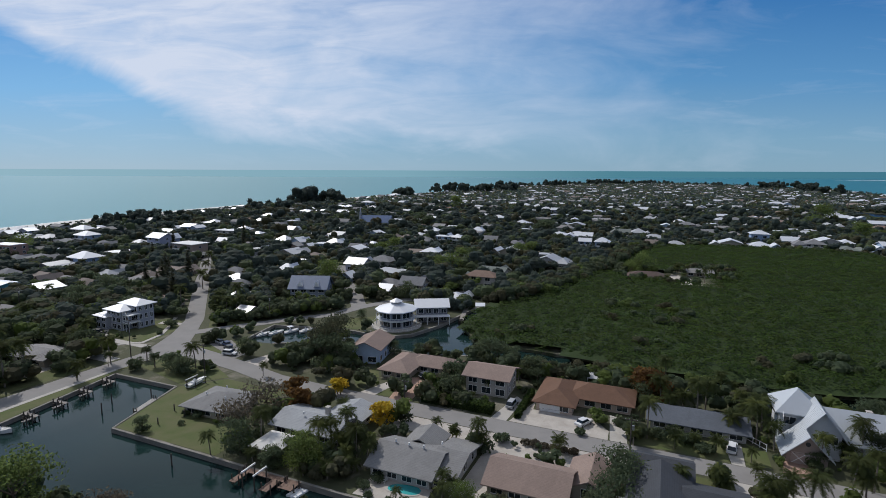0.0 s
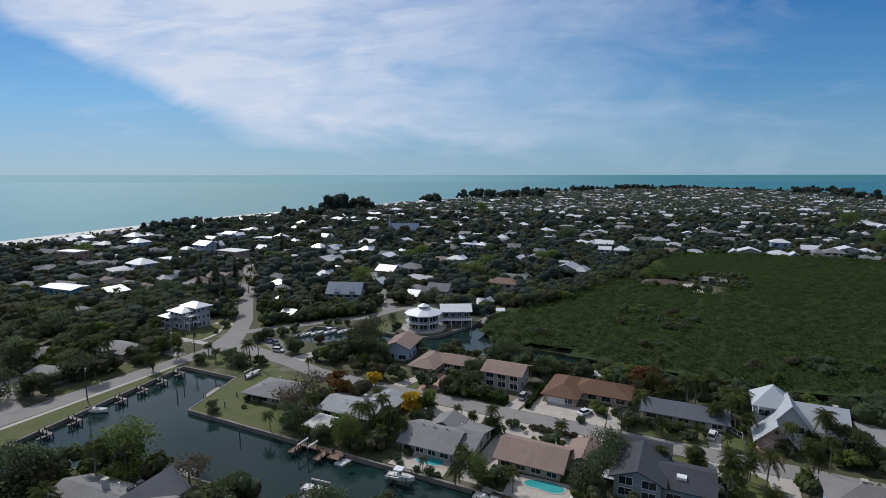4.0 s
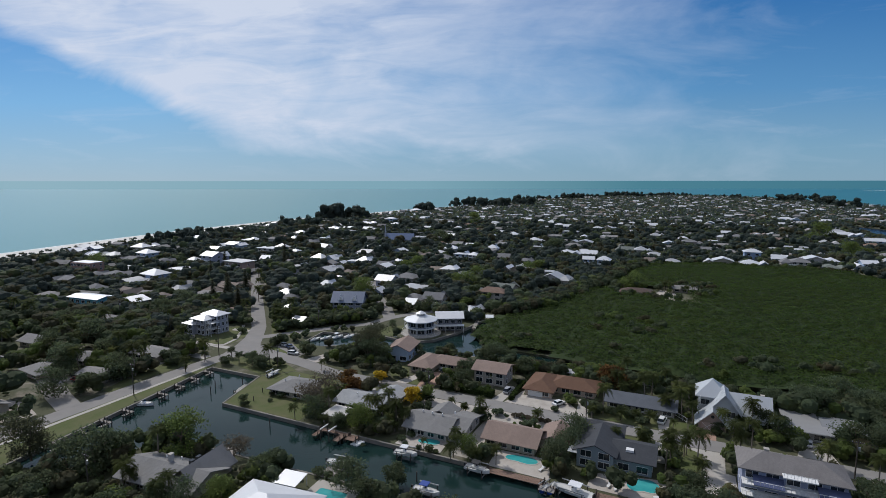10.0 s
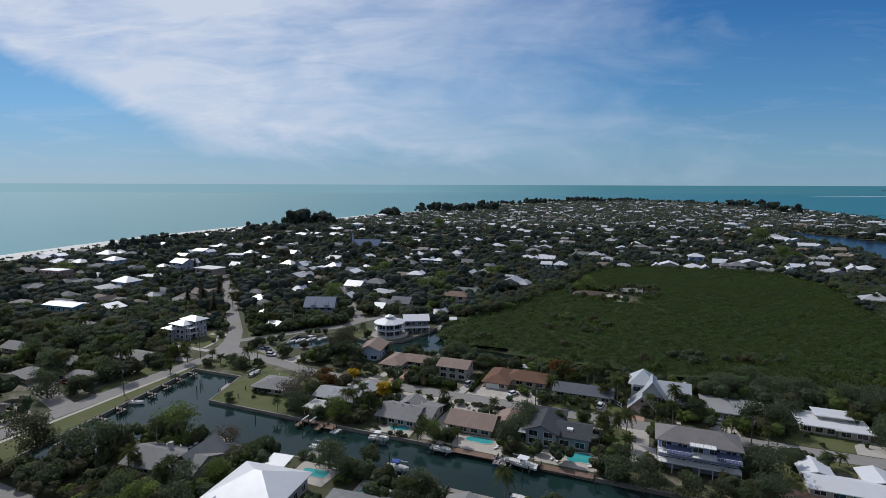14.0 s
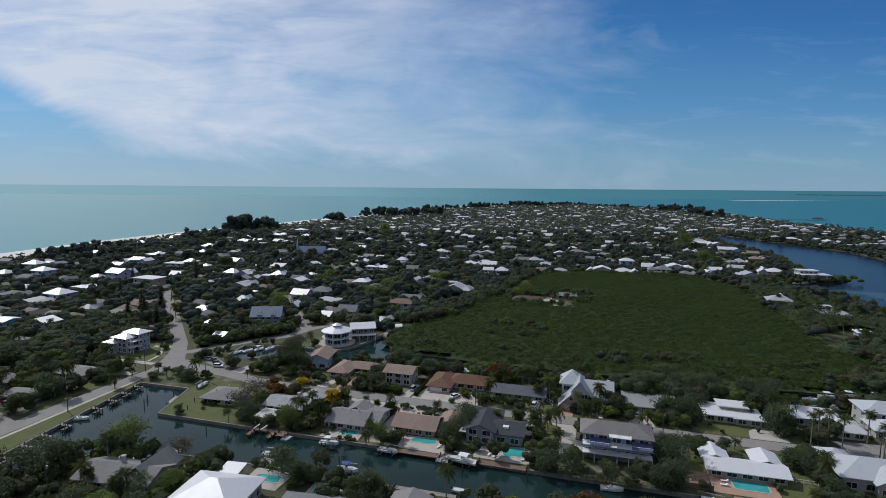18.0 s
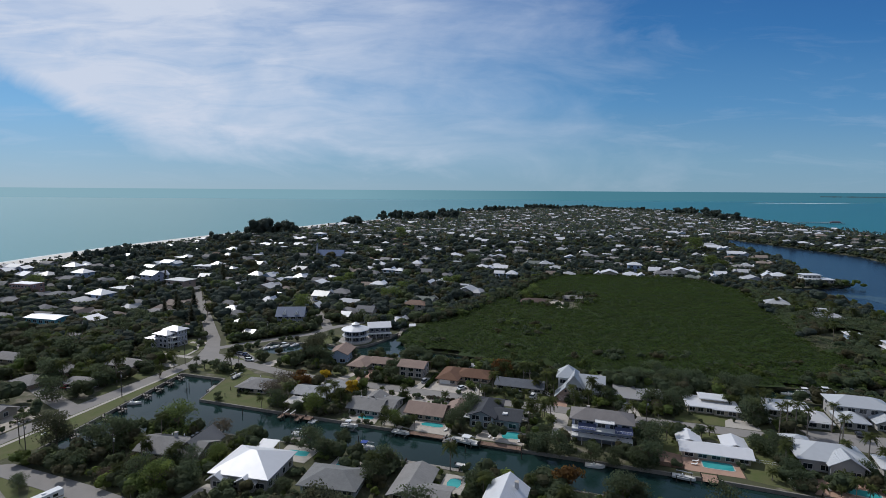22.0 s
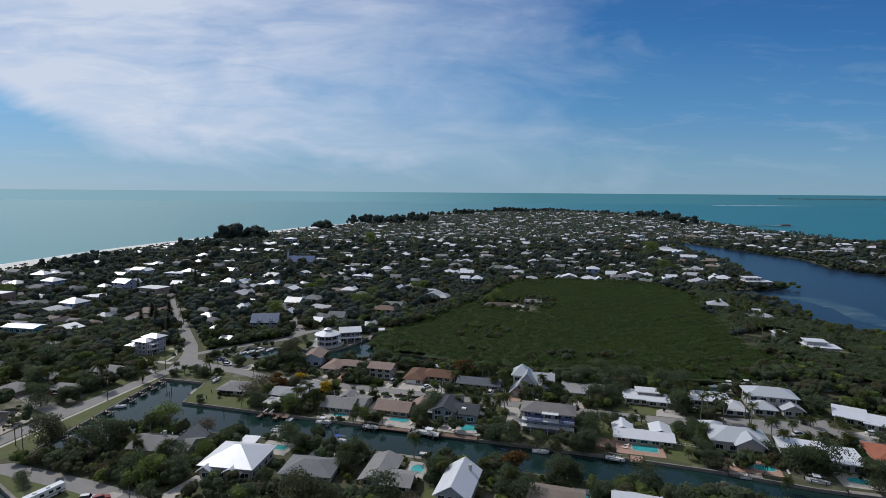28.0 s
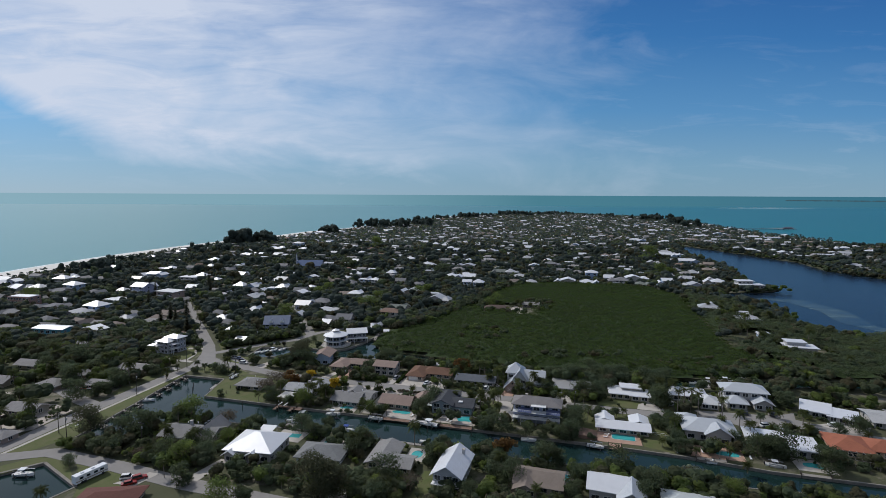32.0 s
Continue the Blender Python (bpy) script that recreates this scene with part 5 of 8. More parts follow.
WHITE_HOMES_2 = [(-129, 409, 17.7, 4), (-234, 413, 7.8, 3), (-383, 420, 20.4, 5), (-350, 420, 7.2, 4), (-430, 425, 20.8, 6), (-453, 429, 10.8, 3), (-384, 440, 12.2, 4), (-194, 458, 11.9, 5), (-183, 459, 8.2, 5), (-346, 459, 9.8, 4), (-260, 463, 11.9, 4), (-462, 478, 16.7, 4), (-475, 483, 13.1, 3), (-185, 514, 10.2, 5), (-93, 519, 14.8, 4), (12, 521, 23.5, 4), (39, 524, 22.8, 3), (-396, 524, 10.1, 4), (167, 550, 21.8, 5), (60, 554, 11.7, 4), (90, 561, 26.1, 4), (-465, 566, 15.7, 4)]
WHITE_HOMES_3 = [(-282, 602, 6, 4), (-167, 611, 18.2, 4), (-274, 614, 9, 4), (-30, 632, 14.6, 4), (-460, 634, 18.5, 5), (67, 644, 7.5, 3), (-577, 644, 8.6, 3), (-414, 650, 19.6, 4), (-126, 661, 16.9, 4), (-210, 661, 12.1, 4), (13, 695, 10.8, 3), (-17, 710, 11.1, 3), (176, 743, 28.4, 5), (-485, 742, 12.4, 4), (-426, 742, 13.6, 4), (-552, 741, 6, 3), (-471, 748, 12.3, 4), (31, 783, 10.8, 5), (173, 810, 19.3, 5), (-424, 786, 10.7, 4), (-198, 789, 16.1, 4), (-461, 793, 27.6, 8)]
WHITE_HOMES_4 = [(163, 832, 29.6, 4), (-113, 807, 20.9, 4), (-191, 831, 13.5, 4), (401, 891, 23.1, 5), (-214, 875, 14.4, 4), (-62, 880, 14.1, 4), (354, 911, 25.2, 5), (-236, 895, 13, 4), (-452, 893, 14.2, 5), (315, 947, 25.8, 5), (-269, 929, 15.6, 4), (18, 960, 13.5, 4), (512, 989, 29.3, 5), (-320, 1001, 21.4, 6), (480, 1029, 27.5, 5), (190, 1089, 20.4, 4), (-432, 1090, 14.5, 5), (-586, 1101, 34, 5), (245, 1165, 27, 5), (-552, 1151, 21.2, 5), (-452, 1203, 13.4, 5), (-158, 1230, 20.5, 5)]
WHITE_HOMES_5 = [(-134, 1241, 18.1, 5), (441, 1259, 34, 5), (298, 1277, 29.2, 5), (402, 1279, 34, 5), (358, 1358, 34, 5), (-242, 1345, 12.9, 5), (303, 1386, 34, 6), (289, 1396, 22.3, 5), (211, 1421, 24.2, 6), (349, 1466, 33.7, 5), (249, 1471, 28.3, 6), (-598, 1461, 34, 5), (-369, 1483, 25.9, 5), (-35, 1527, 29.1, 5), (235, 1679, 34, 6), (-232, 1674, 29.1, 6), (208, 1753, 30.4, 6), (-4, 1795, 23.3, 6), (-167, 1828, 27.9, 6), (48, 1856, 20.1, 5), (45, 2283, 34, 7)]
GREY_SHINGLE_HOMES = [(-350, 232, 13.2, 3), (-398, 243, 17.5, 3), (-218, 260, 11.2, 3), (-401, 264, 9.9, 3), (-307, 266, 14.7, 3), (-388, 272, 21.3, 3), (-245, 285, 11.3, 3), (-138, 287, 11.3, 5), (-153, 291, 12.9, 3), (-275, 326, 10, 3), (-451, 326, 18, 3), (-412, 329, 17.9, 3), (-186, 343, 15.8, 4), (-232, 389, 12.3, 3), (-207, 448, 13.6, 3), (-136, 459, 11.4, 3), (-161, 475, 12.9, 3), (-393, 495, 15.7, 3), (68, 532, 21.4, 5), (9, 610, 19.9, 3), (144, 652, 14.8, 3), (-7, 662, 23, 4)]
GREY_SHINGLE_HOMES_2 = [(-160, 672, 21.4, 3), (38, 747, 23.5, 4), (-36, 1081, 22.1, 4)]
PALE_HOMES = [(-180, 224, 6, 3), (-298, 250, 10.5, 3), (-349, 257, 22.4, 3), (-231, 272, 10.7, 3), (-168, 320, 16.4, 3), (-194, 328, 12.7, 4), (-495, 337, 23.1, 3), (-255, 344, 16.2, 4), (-398, 346, 11.9, 3), (-292, 355, 10.1, 3), (-576, 365, 28, 3), (151, 372, 15.7, 4), (-91, 384, 21, 4), (132, 409, 15.8, 4), (-103, 404, 8.2, 4), (-286, 442, 20.5, 4), (-23, 508, 12.4, 3), (141, 529, 19.6, 4), (-39, 545, 15.4, 3), (-148, 547, 9.6, 4), (143, 573, 17.1, 4)]
PALE_HOMES_2 = [(-50, 568, 17.2, 4), (-117, 610, 24.9, 4), (162, 625, 17.1, 4), (87, 664, 27.4, 3), (-99, 686, 17.5, 3), (51, 694, 14.9, 3), (128, 725, 19.4, 3), (-46, 723, 17, 4), (-152, 726, 20.3, 4), (384, 758, 22, 4), (145, 819, 12.7, 3), (85, 808, 14.5, 3), (166, 859, 30.6, 5), (363, 872, 20.3, 4), (450, 935, 28.9, 4), (-157, 920, 18.7, 3), (49, 942, 20.9, 6), (304, 985, 22.2, 4), (455, 1011, 31.7, 4), (145, 1022, 21, 4), (-172, 1053, 19.5, 4), (412, 1075, 30.5, 4)]
PALE_HOMES_3 = [(286, 1123, 25.8, 4), (333, 1185, 32.8, 4), (71, 1196, 24.7, 5)]
TAN_ROOFED_HOMES = [(-287, 231, 13.2, 3), (-318, 232, 16.5, 3), (-275, 256, 12.1, 3), (-278, 273, 16.1, 3), (-240, 349, 8.4, 3), (-183, 387, 13.1, 3), (-229, 455, 19.8, 3), (-39, 501, 10.3, 3), (186, 657, 19.5, 4), (193, 717, 19.5, 4), (69, 800, 20.7, 3), (429, 1046, 29.9, 4), (392, 1133, 34, 4), (259, 1143, 31.3, 4), (483, 1165, 33.3, 4), (-211, 1198, 27.6, 4)]
BLUE_WALLED_HOMES = [(-347, 271, 16.2, 6), (-371, 342, 16, 8.5), (-72, 463, 10.3, 7), (-85, 469, 8.8, 6), (-109, 511, 19.5, 5), (116, 542, 16.4, 5), (41, 568, 14.1, 7), (-169, 785, 11.1, 6), (142, 1095, 34, 6)]
FLAT_ROOFED_HOMES = [(-332, 333, 21.7, 7)]
GREEN_GREY_HOMES = [(-131, 330, 8.6, 3), (-116, 343, 14.5, 3), (-158, 377, 11.7, 3), (-146, 383, 9.5, 3), (93, 526, 18.3, 3), (-68, 574, 17.5, 3), (-92, 854, 17.1, 4)]
WEST_ONES = [(-202, 162, 14, 9, 3.0), (-221, 147, 9, 7, 3.0), (-198, 137, 11, 7, 3.0), (-221, 131.5, 12, 8, 3.0), (-203, 104.5, 14, 8, 3.0), (-186, 82, 8, 6, 3.0), (-267, 187, 9, 9, 3.2), (-272, 251, 20, 12, 3.0),
             (-310, 236, 13, 9, 3.2), (-354, 208, 15, 9, 3.4), (-250, 128, 12, 9, 3.0), (-238, 100, 12, 9, 3.0), (-262, 152, 12, 8, 3.0)]

TOWN_KINDS = ((WHITE_HOMES + WHITE_HOMES_2 + WHITE_HOMES_3 + WHITE_HOMES_4 + WHITE_HOMES_5, ("hip", "gable", "cross", "hip", "flat"), WHITE_ROOF, (OFF, CREAM, SKYBLUE), "house with a bright white metal roof among dark trees"),
              (GREY_SHINGLE_HOMES + GREY_SHINGLE_HOMES_2, ("hip", "gable", "hip"), shade("shingle", 0.22, 0.22, 0.225), (OFF, CREAM), "ranch house with a grey shingle roof among trees"),
              (PALE_HOMES + PALE_HOMES_2 + PALE_HOMES_3, ("gable", "hip", "cross", "hip", "flat"), shade("metal", 0.46, 0.465, 0.475), (OFF, CREAM, LILAC), "low house with a pale grey roof among trees"),
              (TAN_ROOFED_HOMES, ("hip", "gable"), shade("shingle", 0.26, 0.215, 0.185), (CREAM, BLUSH), "low house with a tan roof among trees"),
              (BLUE_WALLED_HOMES, ("hip", "gable"), WHITE_ROOF, (shade("stucco", 0.30, 0.40, 0.58), LILAC, SKYBLUE), "tall blue-walled house with a white roof"),
              (FLAT_ROOFED_HOMES, ("flat", "flat"), shade("metal", 0.62, 0.62, 0.61), (BLUSH, CREAM), "flat-roofed apartment building with pale walls"),
              (GREEN_GREY_HOMES, ("hip", "gable"), shade("shingle", 0.185, 0.205, 0.185), (CREAM, OFF), "low house with a green-grey roof among trees"))
PLACED = [q[:2] for rows, *_ in TOWN_KINDS for q in rows] + [q[:2] for q in WEST_ONES] + [(-308, 203), (-425, 272)]


def make_landmarks():
    r = np.random.default_rng(9)
    for rows, kinds, roof, walls, words in TOWN_KINDS:
        for i, (u, v, w, h) in enumerate(rows):
            home = house(words if h < 5.5 else words.replace("low ", "tall "), u, v, r.uniform(-7, 7))
            wall, kind, d, near = walls[i % len(walls)], kinds[i % len(kinds)], min(max(w * 0.72, 6.5), 12.5), v < 560
            storeys = 1 if h < 5 else (2 if h < 8 else 3)
            rise = r.uniform(1.9, 2.9) * (0.75 if w < 9 else 1.0)
            w, h = w * 0.92, h + 0.4
            if w > 15 and kind != "flat":
                side = 1 if r.random() < 0.5 else -1
                block(home, -side * w * 0.17, 0, w * 0.66, d, h, kind, rise, roof, wall, wins=(max(2, int(w / 6)) if near else 2, 0, 1), storeys=storeys)
                block(home, side * w * 0.32, -d * 0.12, w * 0.36, d * 0.86, min(h, 3.4) if i % 2 else h * 0.9, "cross" if i % 3 else "hip", rise * 0.9, roof, wall, wins=(1 if near else 0, 0, 1))
            else:
                block(home, 0, 0, w, d, h, kind, rise, roof, wall, wins=(max(2, int(w / 5)) if near else 2, 0, 1), storeys=storeys)
                if near and i % 2 and w > 8:
                    block(home, w * 0.2, d * 0.6, w * 0.45, d * 0.7, h * 0.88, "cross", rise, roof, wall, wins=(0, 0, 1))
            if near and storeys > 1:
                part("porch", Shape().box(-w * 0.4, w * 0.4, -d / 2 - 2.0, -d / 2 - 0.02, h * 0.5 - 0.1, h * 0.5 + 0.08).box(-w * 0.4, w * 0.4, -d / 2 - 2.0, -d / 2 - 1.94, h * 0.5 + 0.08, h * 0.5 + 1.0), M["white"], home, "white balcony")
    for i, (u, v, w, d, h) in enumerate(WEST_ONES):
        home = house("low bungalow with a grey roof under trees", u, v, r.uniform(-6, 6))
        block(home, 0, 0, w, d, h, ("gable", "hip")[i % 2], r.uniform(1.2, 2.0), shade("shingle", 0.27, 0.26, 0.255), (CREAM, BLUSH)[i % 2], wins=(max(2, int(w / 5)), 0, 1))
    home = house("pink-walled flat-roofed apartment block near the beach", -425, 272, 4, "building")
    wall = shade("stucco", 0.36, 0.23, 0.19)
    block(home, -5.5, 0, 9.5, 11, 9.0, "flat", 0, WHITE_ROOF, wall, wins=(3, 2, 2), storeys=3, over=-0.6)
    block(home, 6.5, -1.5, 13.5, 11, 9.4, "flat", 0, WHITE_ROOF, wall, wins=(4, 2, 2), storeys=3, over=-0.6)
    block(home, 0.2, 1.5, 2.0, 8, 8.2, "flat", 0, shade("metal", 0.40, 0.30, 0.26), wall, wins=(0, 0, 0), over=0.0)


make_landmarks()

ROOFS = [WHITE_ROOF, shade("metal", 0.60, 0.61, 0.63), shade("shingle", *GREY), shade("shingle", 0.30, 0.29, 0.28), shade("shingle", *TAN), shade("shingle", 0.25, 0.17, 0.13)]
ROOF_ODDS = [0.16, 0.20, 0.28, 0.26, 0.07, 0.03]


def town_sites():
    """Lots on rows askew to the shore: place, size, turn."""
    r = np.random.default_rng(11)
    sites = []
    for i, v in enumerate(np.arange(-40, 2700, 27.0)):
        for u in np.arange(-1400, 1500, 21.0):
            sites.append((u + r.uniform(-8, 8), v + (8 if i % 2 else -3) + 9 * math.sin(u * 0.013 + v * 0.004) + r.uniform(-6, 6)))
    sites = np.array(sites)
    world_pts = to_world(sites)
    coast_x = np.interp(world_pts[:, 1], [p[1] for p in COAST[1:12]], [p[0] for p in COAST[1:12]])
    ok = free_land(world_pts) & ~inside(sites, NEAR) & off_roads(sites) & (world_pts[:, 0] > coast_x + 75) & (world_pts[:, 1] > 60) & ~((world_pts[:, 0] > 500) & (world_pts[:, 1] < 560))
    shore = np.ones(len(sites), bool)
    for k in range(8):
        ring = world_pts + np.array([math.cos(k * math.tau / 8), math.sin(k * math.tau / 8)]) * 13
        shore &= free_land(ring)
    for a, b in PLACED:
        shore &= np.hypot(sites[:, 0] - a, sites[:, 1] - b) > 19
    view = np.abs(world_pts[:, 0] - 0.02 * world_pts[:, 1]) < 0.98 * (world_pts[:, 1] + 75)
    return sites[ok & shore & view], world_pts[ok & shore & view]


def make_town():
    r = np.random.default_rng(12)
    sites, world_pts = town_sites()
    far_walls, far_roofs = Shape(), [Shape() for _ in ROOFS]
    built = 0
    for (u, v), (x, y) in zip(sites, world_pts):
        if r.random() < (0.72 if y < 520 else 0.5 if y < 1000 else 0.3):
            continue
        w, d, h = r.uniform(8, 15), r.uniform(6.5, 10), (3.0 if r.random() < 0.7 else 5.8)
        deg = r.choice([0, 90, 0, 8, -6]) + r.uniform(-3, 3)
        k = int(r.choice(len(ROOFS), p=ROOF_ODDS))
        kind = r.choice(["hip", "gable", "flat", "cross"], p=[0.4, 0.36, 0.1, 0.14])
        rise = r.uniform(1.3, 2.3)
        if y < 520 and built < 45:
            built += 1
            wall = (CREAM, OFF, BLUSH, LILAC, SKYBLUE)[int(r.choice(5, p=[0.3, 0.4, 0.12, 0.1, 0.08]))]
            tone = ("white", "pale grey metal", "grey shingle", "light grey shingle", "tan shingle", "brown shingle")[k]
            home = house(f"{'low' if h < 4 else 'two-storey'} house with a {tone} {kind if kind != 'cross' else 'gable'} roof among trees", u, v, deg)
            block(home, 0, 0, w, d, h, kind, rise, ROOFS[k], wall, wins=(2, 0, 1), storeys=1 if h < 4 else 2)
            if r.random() < 0.45:
                block(home, w * 0.32, d * 0.6, w * 0.42, d * 0.8, 2.9, "cross", 1.3, ROOFS[k], wall, wins=(0, 0, 1))
            continue
        m = spot(u, v, LAND, deg)
        for shape, body in ((far_walls, Shape().box(-w / 2, w / 2, -d / 2, d / 2, -0.2, h)), (far_roofs[k], Shape())):
            if shape is not far_walls:
                if kind == "hip":
                    hip_roof(body, -w / 2, w / 2, -d / 2, d / 2, h, rise)
                elif kind == "flat":
                    body.box(-w / 2 - 0.5, w / 2 + 0.5, -d / 2 - 0.5, d / 2 + 0.5, h, h + 0.3)
                else:
                    gable_roof(body, -w / 2, w / 2, -d / 2, d / 2, h, rise, along="x" if kind == "gable" else "y")
            elif y < 1100:
                for i in (-0.3, 0.0, 0.3):
                    body.box(i * w - 0.7, i * w + 0.7, -d / 2 - 0.06, -d / 2, 1.0, 2.2)
            k0 = len(shape.v)
            shape.v += [tuple(m @ Vector(p)) for p in body.v]
            shape.f += [tuple(a + k0 for a in f) for f in body.f]
    piece("distant_house_walls", far_walls, OFF, "pale walls of distant houses among trees", "houses", "stuff")
    for s, mat in zip(far_roofs, ROOFS):
        piece("distant_house_roofs", s, mat, "roofs of distant houses among trees", "houses", "stuff")
    return sites


TOWN = np.concatenate([town_sites()[0], np.array(PLACED)])
make_town()


def ball_quads():
    """A unit ball of 24 quads."""
    quads = []
    for axis in range(3):
        for sign in (-1, 1):
            for a in (-1, 0):
                for b in (-1, 0):
                    loop = []
                    for da, db in ((0, 0), (1, 0), (1, 1), (0, 1)) if sign > 0 else ((0, 0), (0, 1), (1, 1), (1, 0)):
                        p = np.zeros(3)
                        p[axis], p[(axis + 1) % 3], p[(axis + 2) % 3] = sign, a + da, b + db
                        loop.append(p / np.linalg.norm(p))
                    quads.append(loop)
    return np.array(quads)


BALL = ball_quads()


def lumpy_crowns(p, h, w, per, size, lobes, r, low=0.3, core=0.0):
    """Leaf clumps on a few uneven lobes a tree; p: n x 2 world places, h, w: height and half width."""
    m = len(p)
    shift = r.normal(size=(m, lobes, 2)) * 0.42 * w[:, None, None]
    lift = r.uniform(low, 0.76, (m, lobes)) * h[:, None]
    fat = w[:, None] * r.uniform(0.5, 0.86, (m, lobes))
    quads = []
    if core:
        # the dense inner foliage of each lobe, which the leaf clumps surround
        for j in range(lobes):
            c = np.stack([p[:, 0] + shift[:, j, 0], p[:, 1] + shift[:, j, 1], LAND + lift[:, j]], -1)
            fat3 = np.stack([fat[:, j], fat[:, j], np.minimum(fat[:, j], h * 0.34)], -1) * core * r.uniform(0.85, 1.1, (m, 3))
            quads.append((c[:, None, None, :] + BALL[None] * fat3[:, None, None, :]).reshape(-1, 4, 3))
    for k in range(per):
        j = k % lobes
        way = r.normal(size=(m, 3))
        way /= np.linalg.norm(way, axis=1, keepdims=True)
        way[:, 2] = np.where(way[:, 2] < -0.3, -way[:, 2], way[:, 2])
        deep = 0.74 + 0.3 * r.random((m, 1))
        c = np.stack([p[:, 0] + shift[:, j, 0], p[:, 1] + shift[:, j, 1], LAND + lift[:, j]], -1)
        c = c + way * deep * np.stack([fat[:, j], fat[:, j], np.minimum(fat[:, j], h * 0.34)], -1)
        nrm = way * 1.0 + r.normal(size=(m, 3)) * 0.24
        nrm /= np.linalg.norm(nrm, axis=1, keepdims=True)
        a = np.cross(nrm, r.normal(size=(m, 3)))
        a /= np.linalg.norm(a, axis=1, keepdims=True)
        b = np.cross(nrm, a)
        s = size * r.uniform(0.55, 1.4, (m, 1))
        quads.append(np.stack([c - a * s, c - b * s * 0.75, c + a * s, c + b * s * 0.75], 1))
    return np.concatenate(quads)


def clear_of_homes(world_pts, margin):
    """Which places lie outside the houses' footprints."""
    ok = np.ones(len(world_pts), bool)
    for m, a, b, c, d in HOMES:
        x, y = world_pts[:, 0] - m.translation.x, world_pts[:, 1] - m.translation.y
        lx, ly = x * m[0][0] + y * m[1][0], x * m[0][1] + y * m[1][1]
        ok &= (lx < a - margin) | (lx > b + margin) | (ly < c - margin) | (ly > d + margin)
    return ok


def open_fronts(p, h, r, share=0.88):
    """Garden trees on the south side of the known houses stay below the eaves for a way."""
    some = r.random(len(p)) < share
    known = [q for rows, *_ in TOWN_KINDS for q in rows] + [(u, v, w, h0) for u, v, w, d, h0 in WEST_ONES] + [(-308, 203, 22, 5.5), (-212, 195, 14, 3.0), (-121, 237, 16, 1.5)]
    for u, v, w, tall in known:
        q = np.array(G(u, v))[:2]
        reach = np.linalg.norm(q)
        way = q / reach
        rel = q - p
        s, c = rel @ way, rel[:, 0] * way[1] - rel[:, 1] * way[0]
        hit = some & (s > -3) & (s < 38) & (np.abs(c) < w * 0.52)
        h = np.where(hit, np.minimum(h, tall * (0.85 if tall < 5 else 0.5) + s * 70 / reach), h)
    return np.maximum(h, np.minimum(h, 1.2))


def strew_trees():
    """The canopy between the houses, in finer clumps the nearer it is."""
    r = np.random.default_rng(21)
    for name, y0, y1, spacing, per, size, lobes in (("near_wood", 60, 430, 30, 84, 0.40, 4), ("middle_wood", 430, 900, 52, 24, 0.9, 3), ("distant_wood", 900, 2850, 105, 8, 2.2, 2)):
        n = int((1500 + 560) * (y1 - y0) / spacing)
        world_pts = np.stack([r.uniform(-560, 1500, n), r.uniform(y0, y1, n)], -1)
        coast_x = np.interp(world_pts[:, 1], [p[1] for p in COAST[1:12]], [p[0] for p in COAST[1:12]])
        ok = (world_pts[:, 0] > coast_x + 20 + 30 * r.random(n) ** 2) & (np.abs(world_pts[:, 0] - 0.02 * world_pts[:, 1]) < 0.98 * (world_pts[:, 1] + 75))
        world_pts = world_pts[ok]
        grid = to_grid(world_pts)
        ok = free_land(world_pts) & ~inside(grid, NEAR) & off_roads(grid)
        world_pts = world_pts[ok]
        world_pts = world_pts[clear_of_homes(world_pts, 1.0)]
        grid = to_grid(world_pts)
        cell = {}
        for u, v in TOWN:
            cell.setdefault((int(u // 20), int(v // 20)), []).append((u, v))
        near = np.zeros(len(grid), bool)
        for i, (u, v) in enumerate(grid):
            a, b = int(u // 20), int(v // 20)
            near[i] = any((u - p) ** 2 + (v - q) ** 2 < (34 if y0 < 400 else 16) for da in (-1, 0, 1) for db in (-1, 0, 1) for p, q in cell.get((a + da, b + db), ()))
        p = world_pts[~near]
        yards = TOWN[np.repeat(np.arange(len(TOWN)), 4 if y0 < 400 else 3)]
        yards = yards + np.stack([r.uniform(-8, 8, len(yards)), r.uniform(-9, -6.2, len(yards))], -1)
        yards_world = to_world(yards)
        ok = (yards_world[:, 1] > y0) & (yards_world[:, 1] < y1) & free_land(yards_world) & off_roads(yards) & ~inside(yards, NEAR) & clear_of_homes(yards_world, 1.2)
        lots = len(p)
        p = np.concatenate([p, yards_world[ok]])
        h = r.uniform(3.8, 8.6, len(p)) * np.where(r.random(len(p)) < 0.07, 1.6, 1.0)
        h[lots:] *= 0.6
        shore = p[:, 0] - np.interp(p[:, 1], [q[1] for q in COAST[1:12]], [q[0] for q in COAST[1:12]])
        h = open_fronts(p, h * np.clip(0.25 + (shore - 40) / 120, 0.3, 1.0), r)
        w = np.maximum(h, 3.5) * r.uniform(0.42, 0.68, len(p))
        tint = r.random(len(p))
        for lo, hi, leaf, tone in ((0.0, 0.68, "hazeleaf", "dense dark green"), (0.68, 0.84, "farlight", "lighter green"), (0.84, 1.0, "olive", "dry olive-brown")):
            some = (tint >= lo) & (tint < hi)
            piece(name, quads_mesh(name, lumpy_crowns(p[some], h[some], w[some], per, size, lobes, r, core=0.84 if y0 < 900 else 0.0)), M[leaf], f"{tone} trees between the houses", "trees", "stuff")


strew_trees()

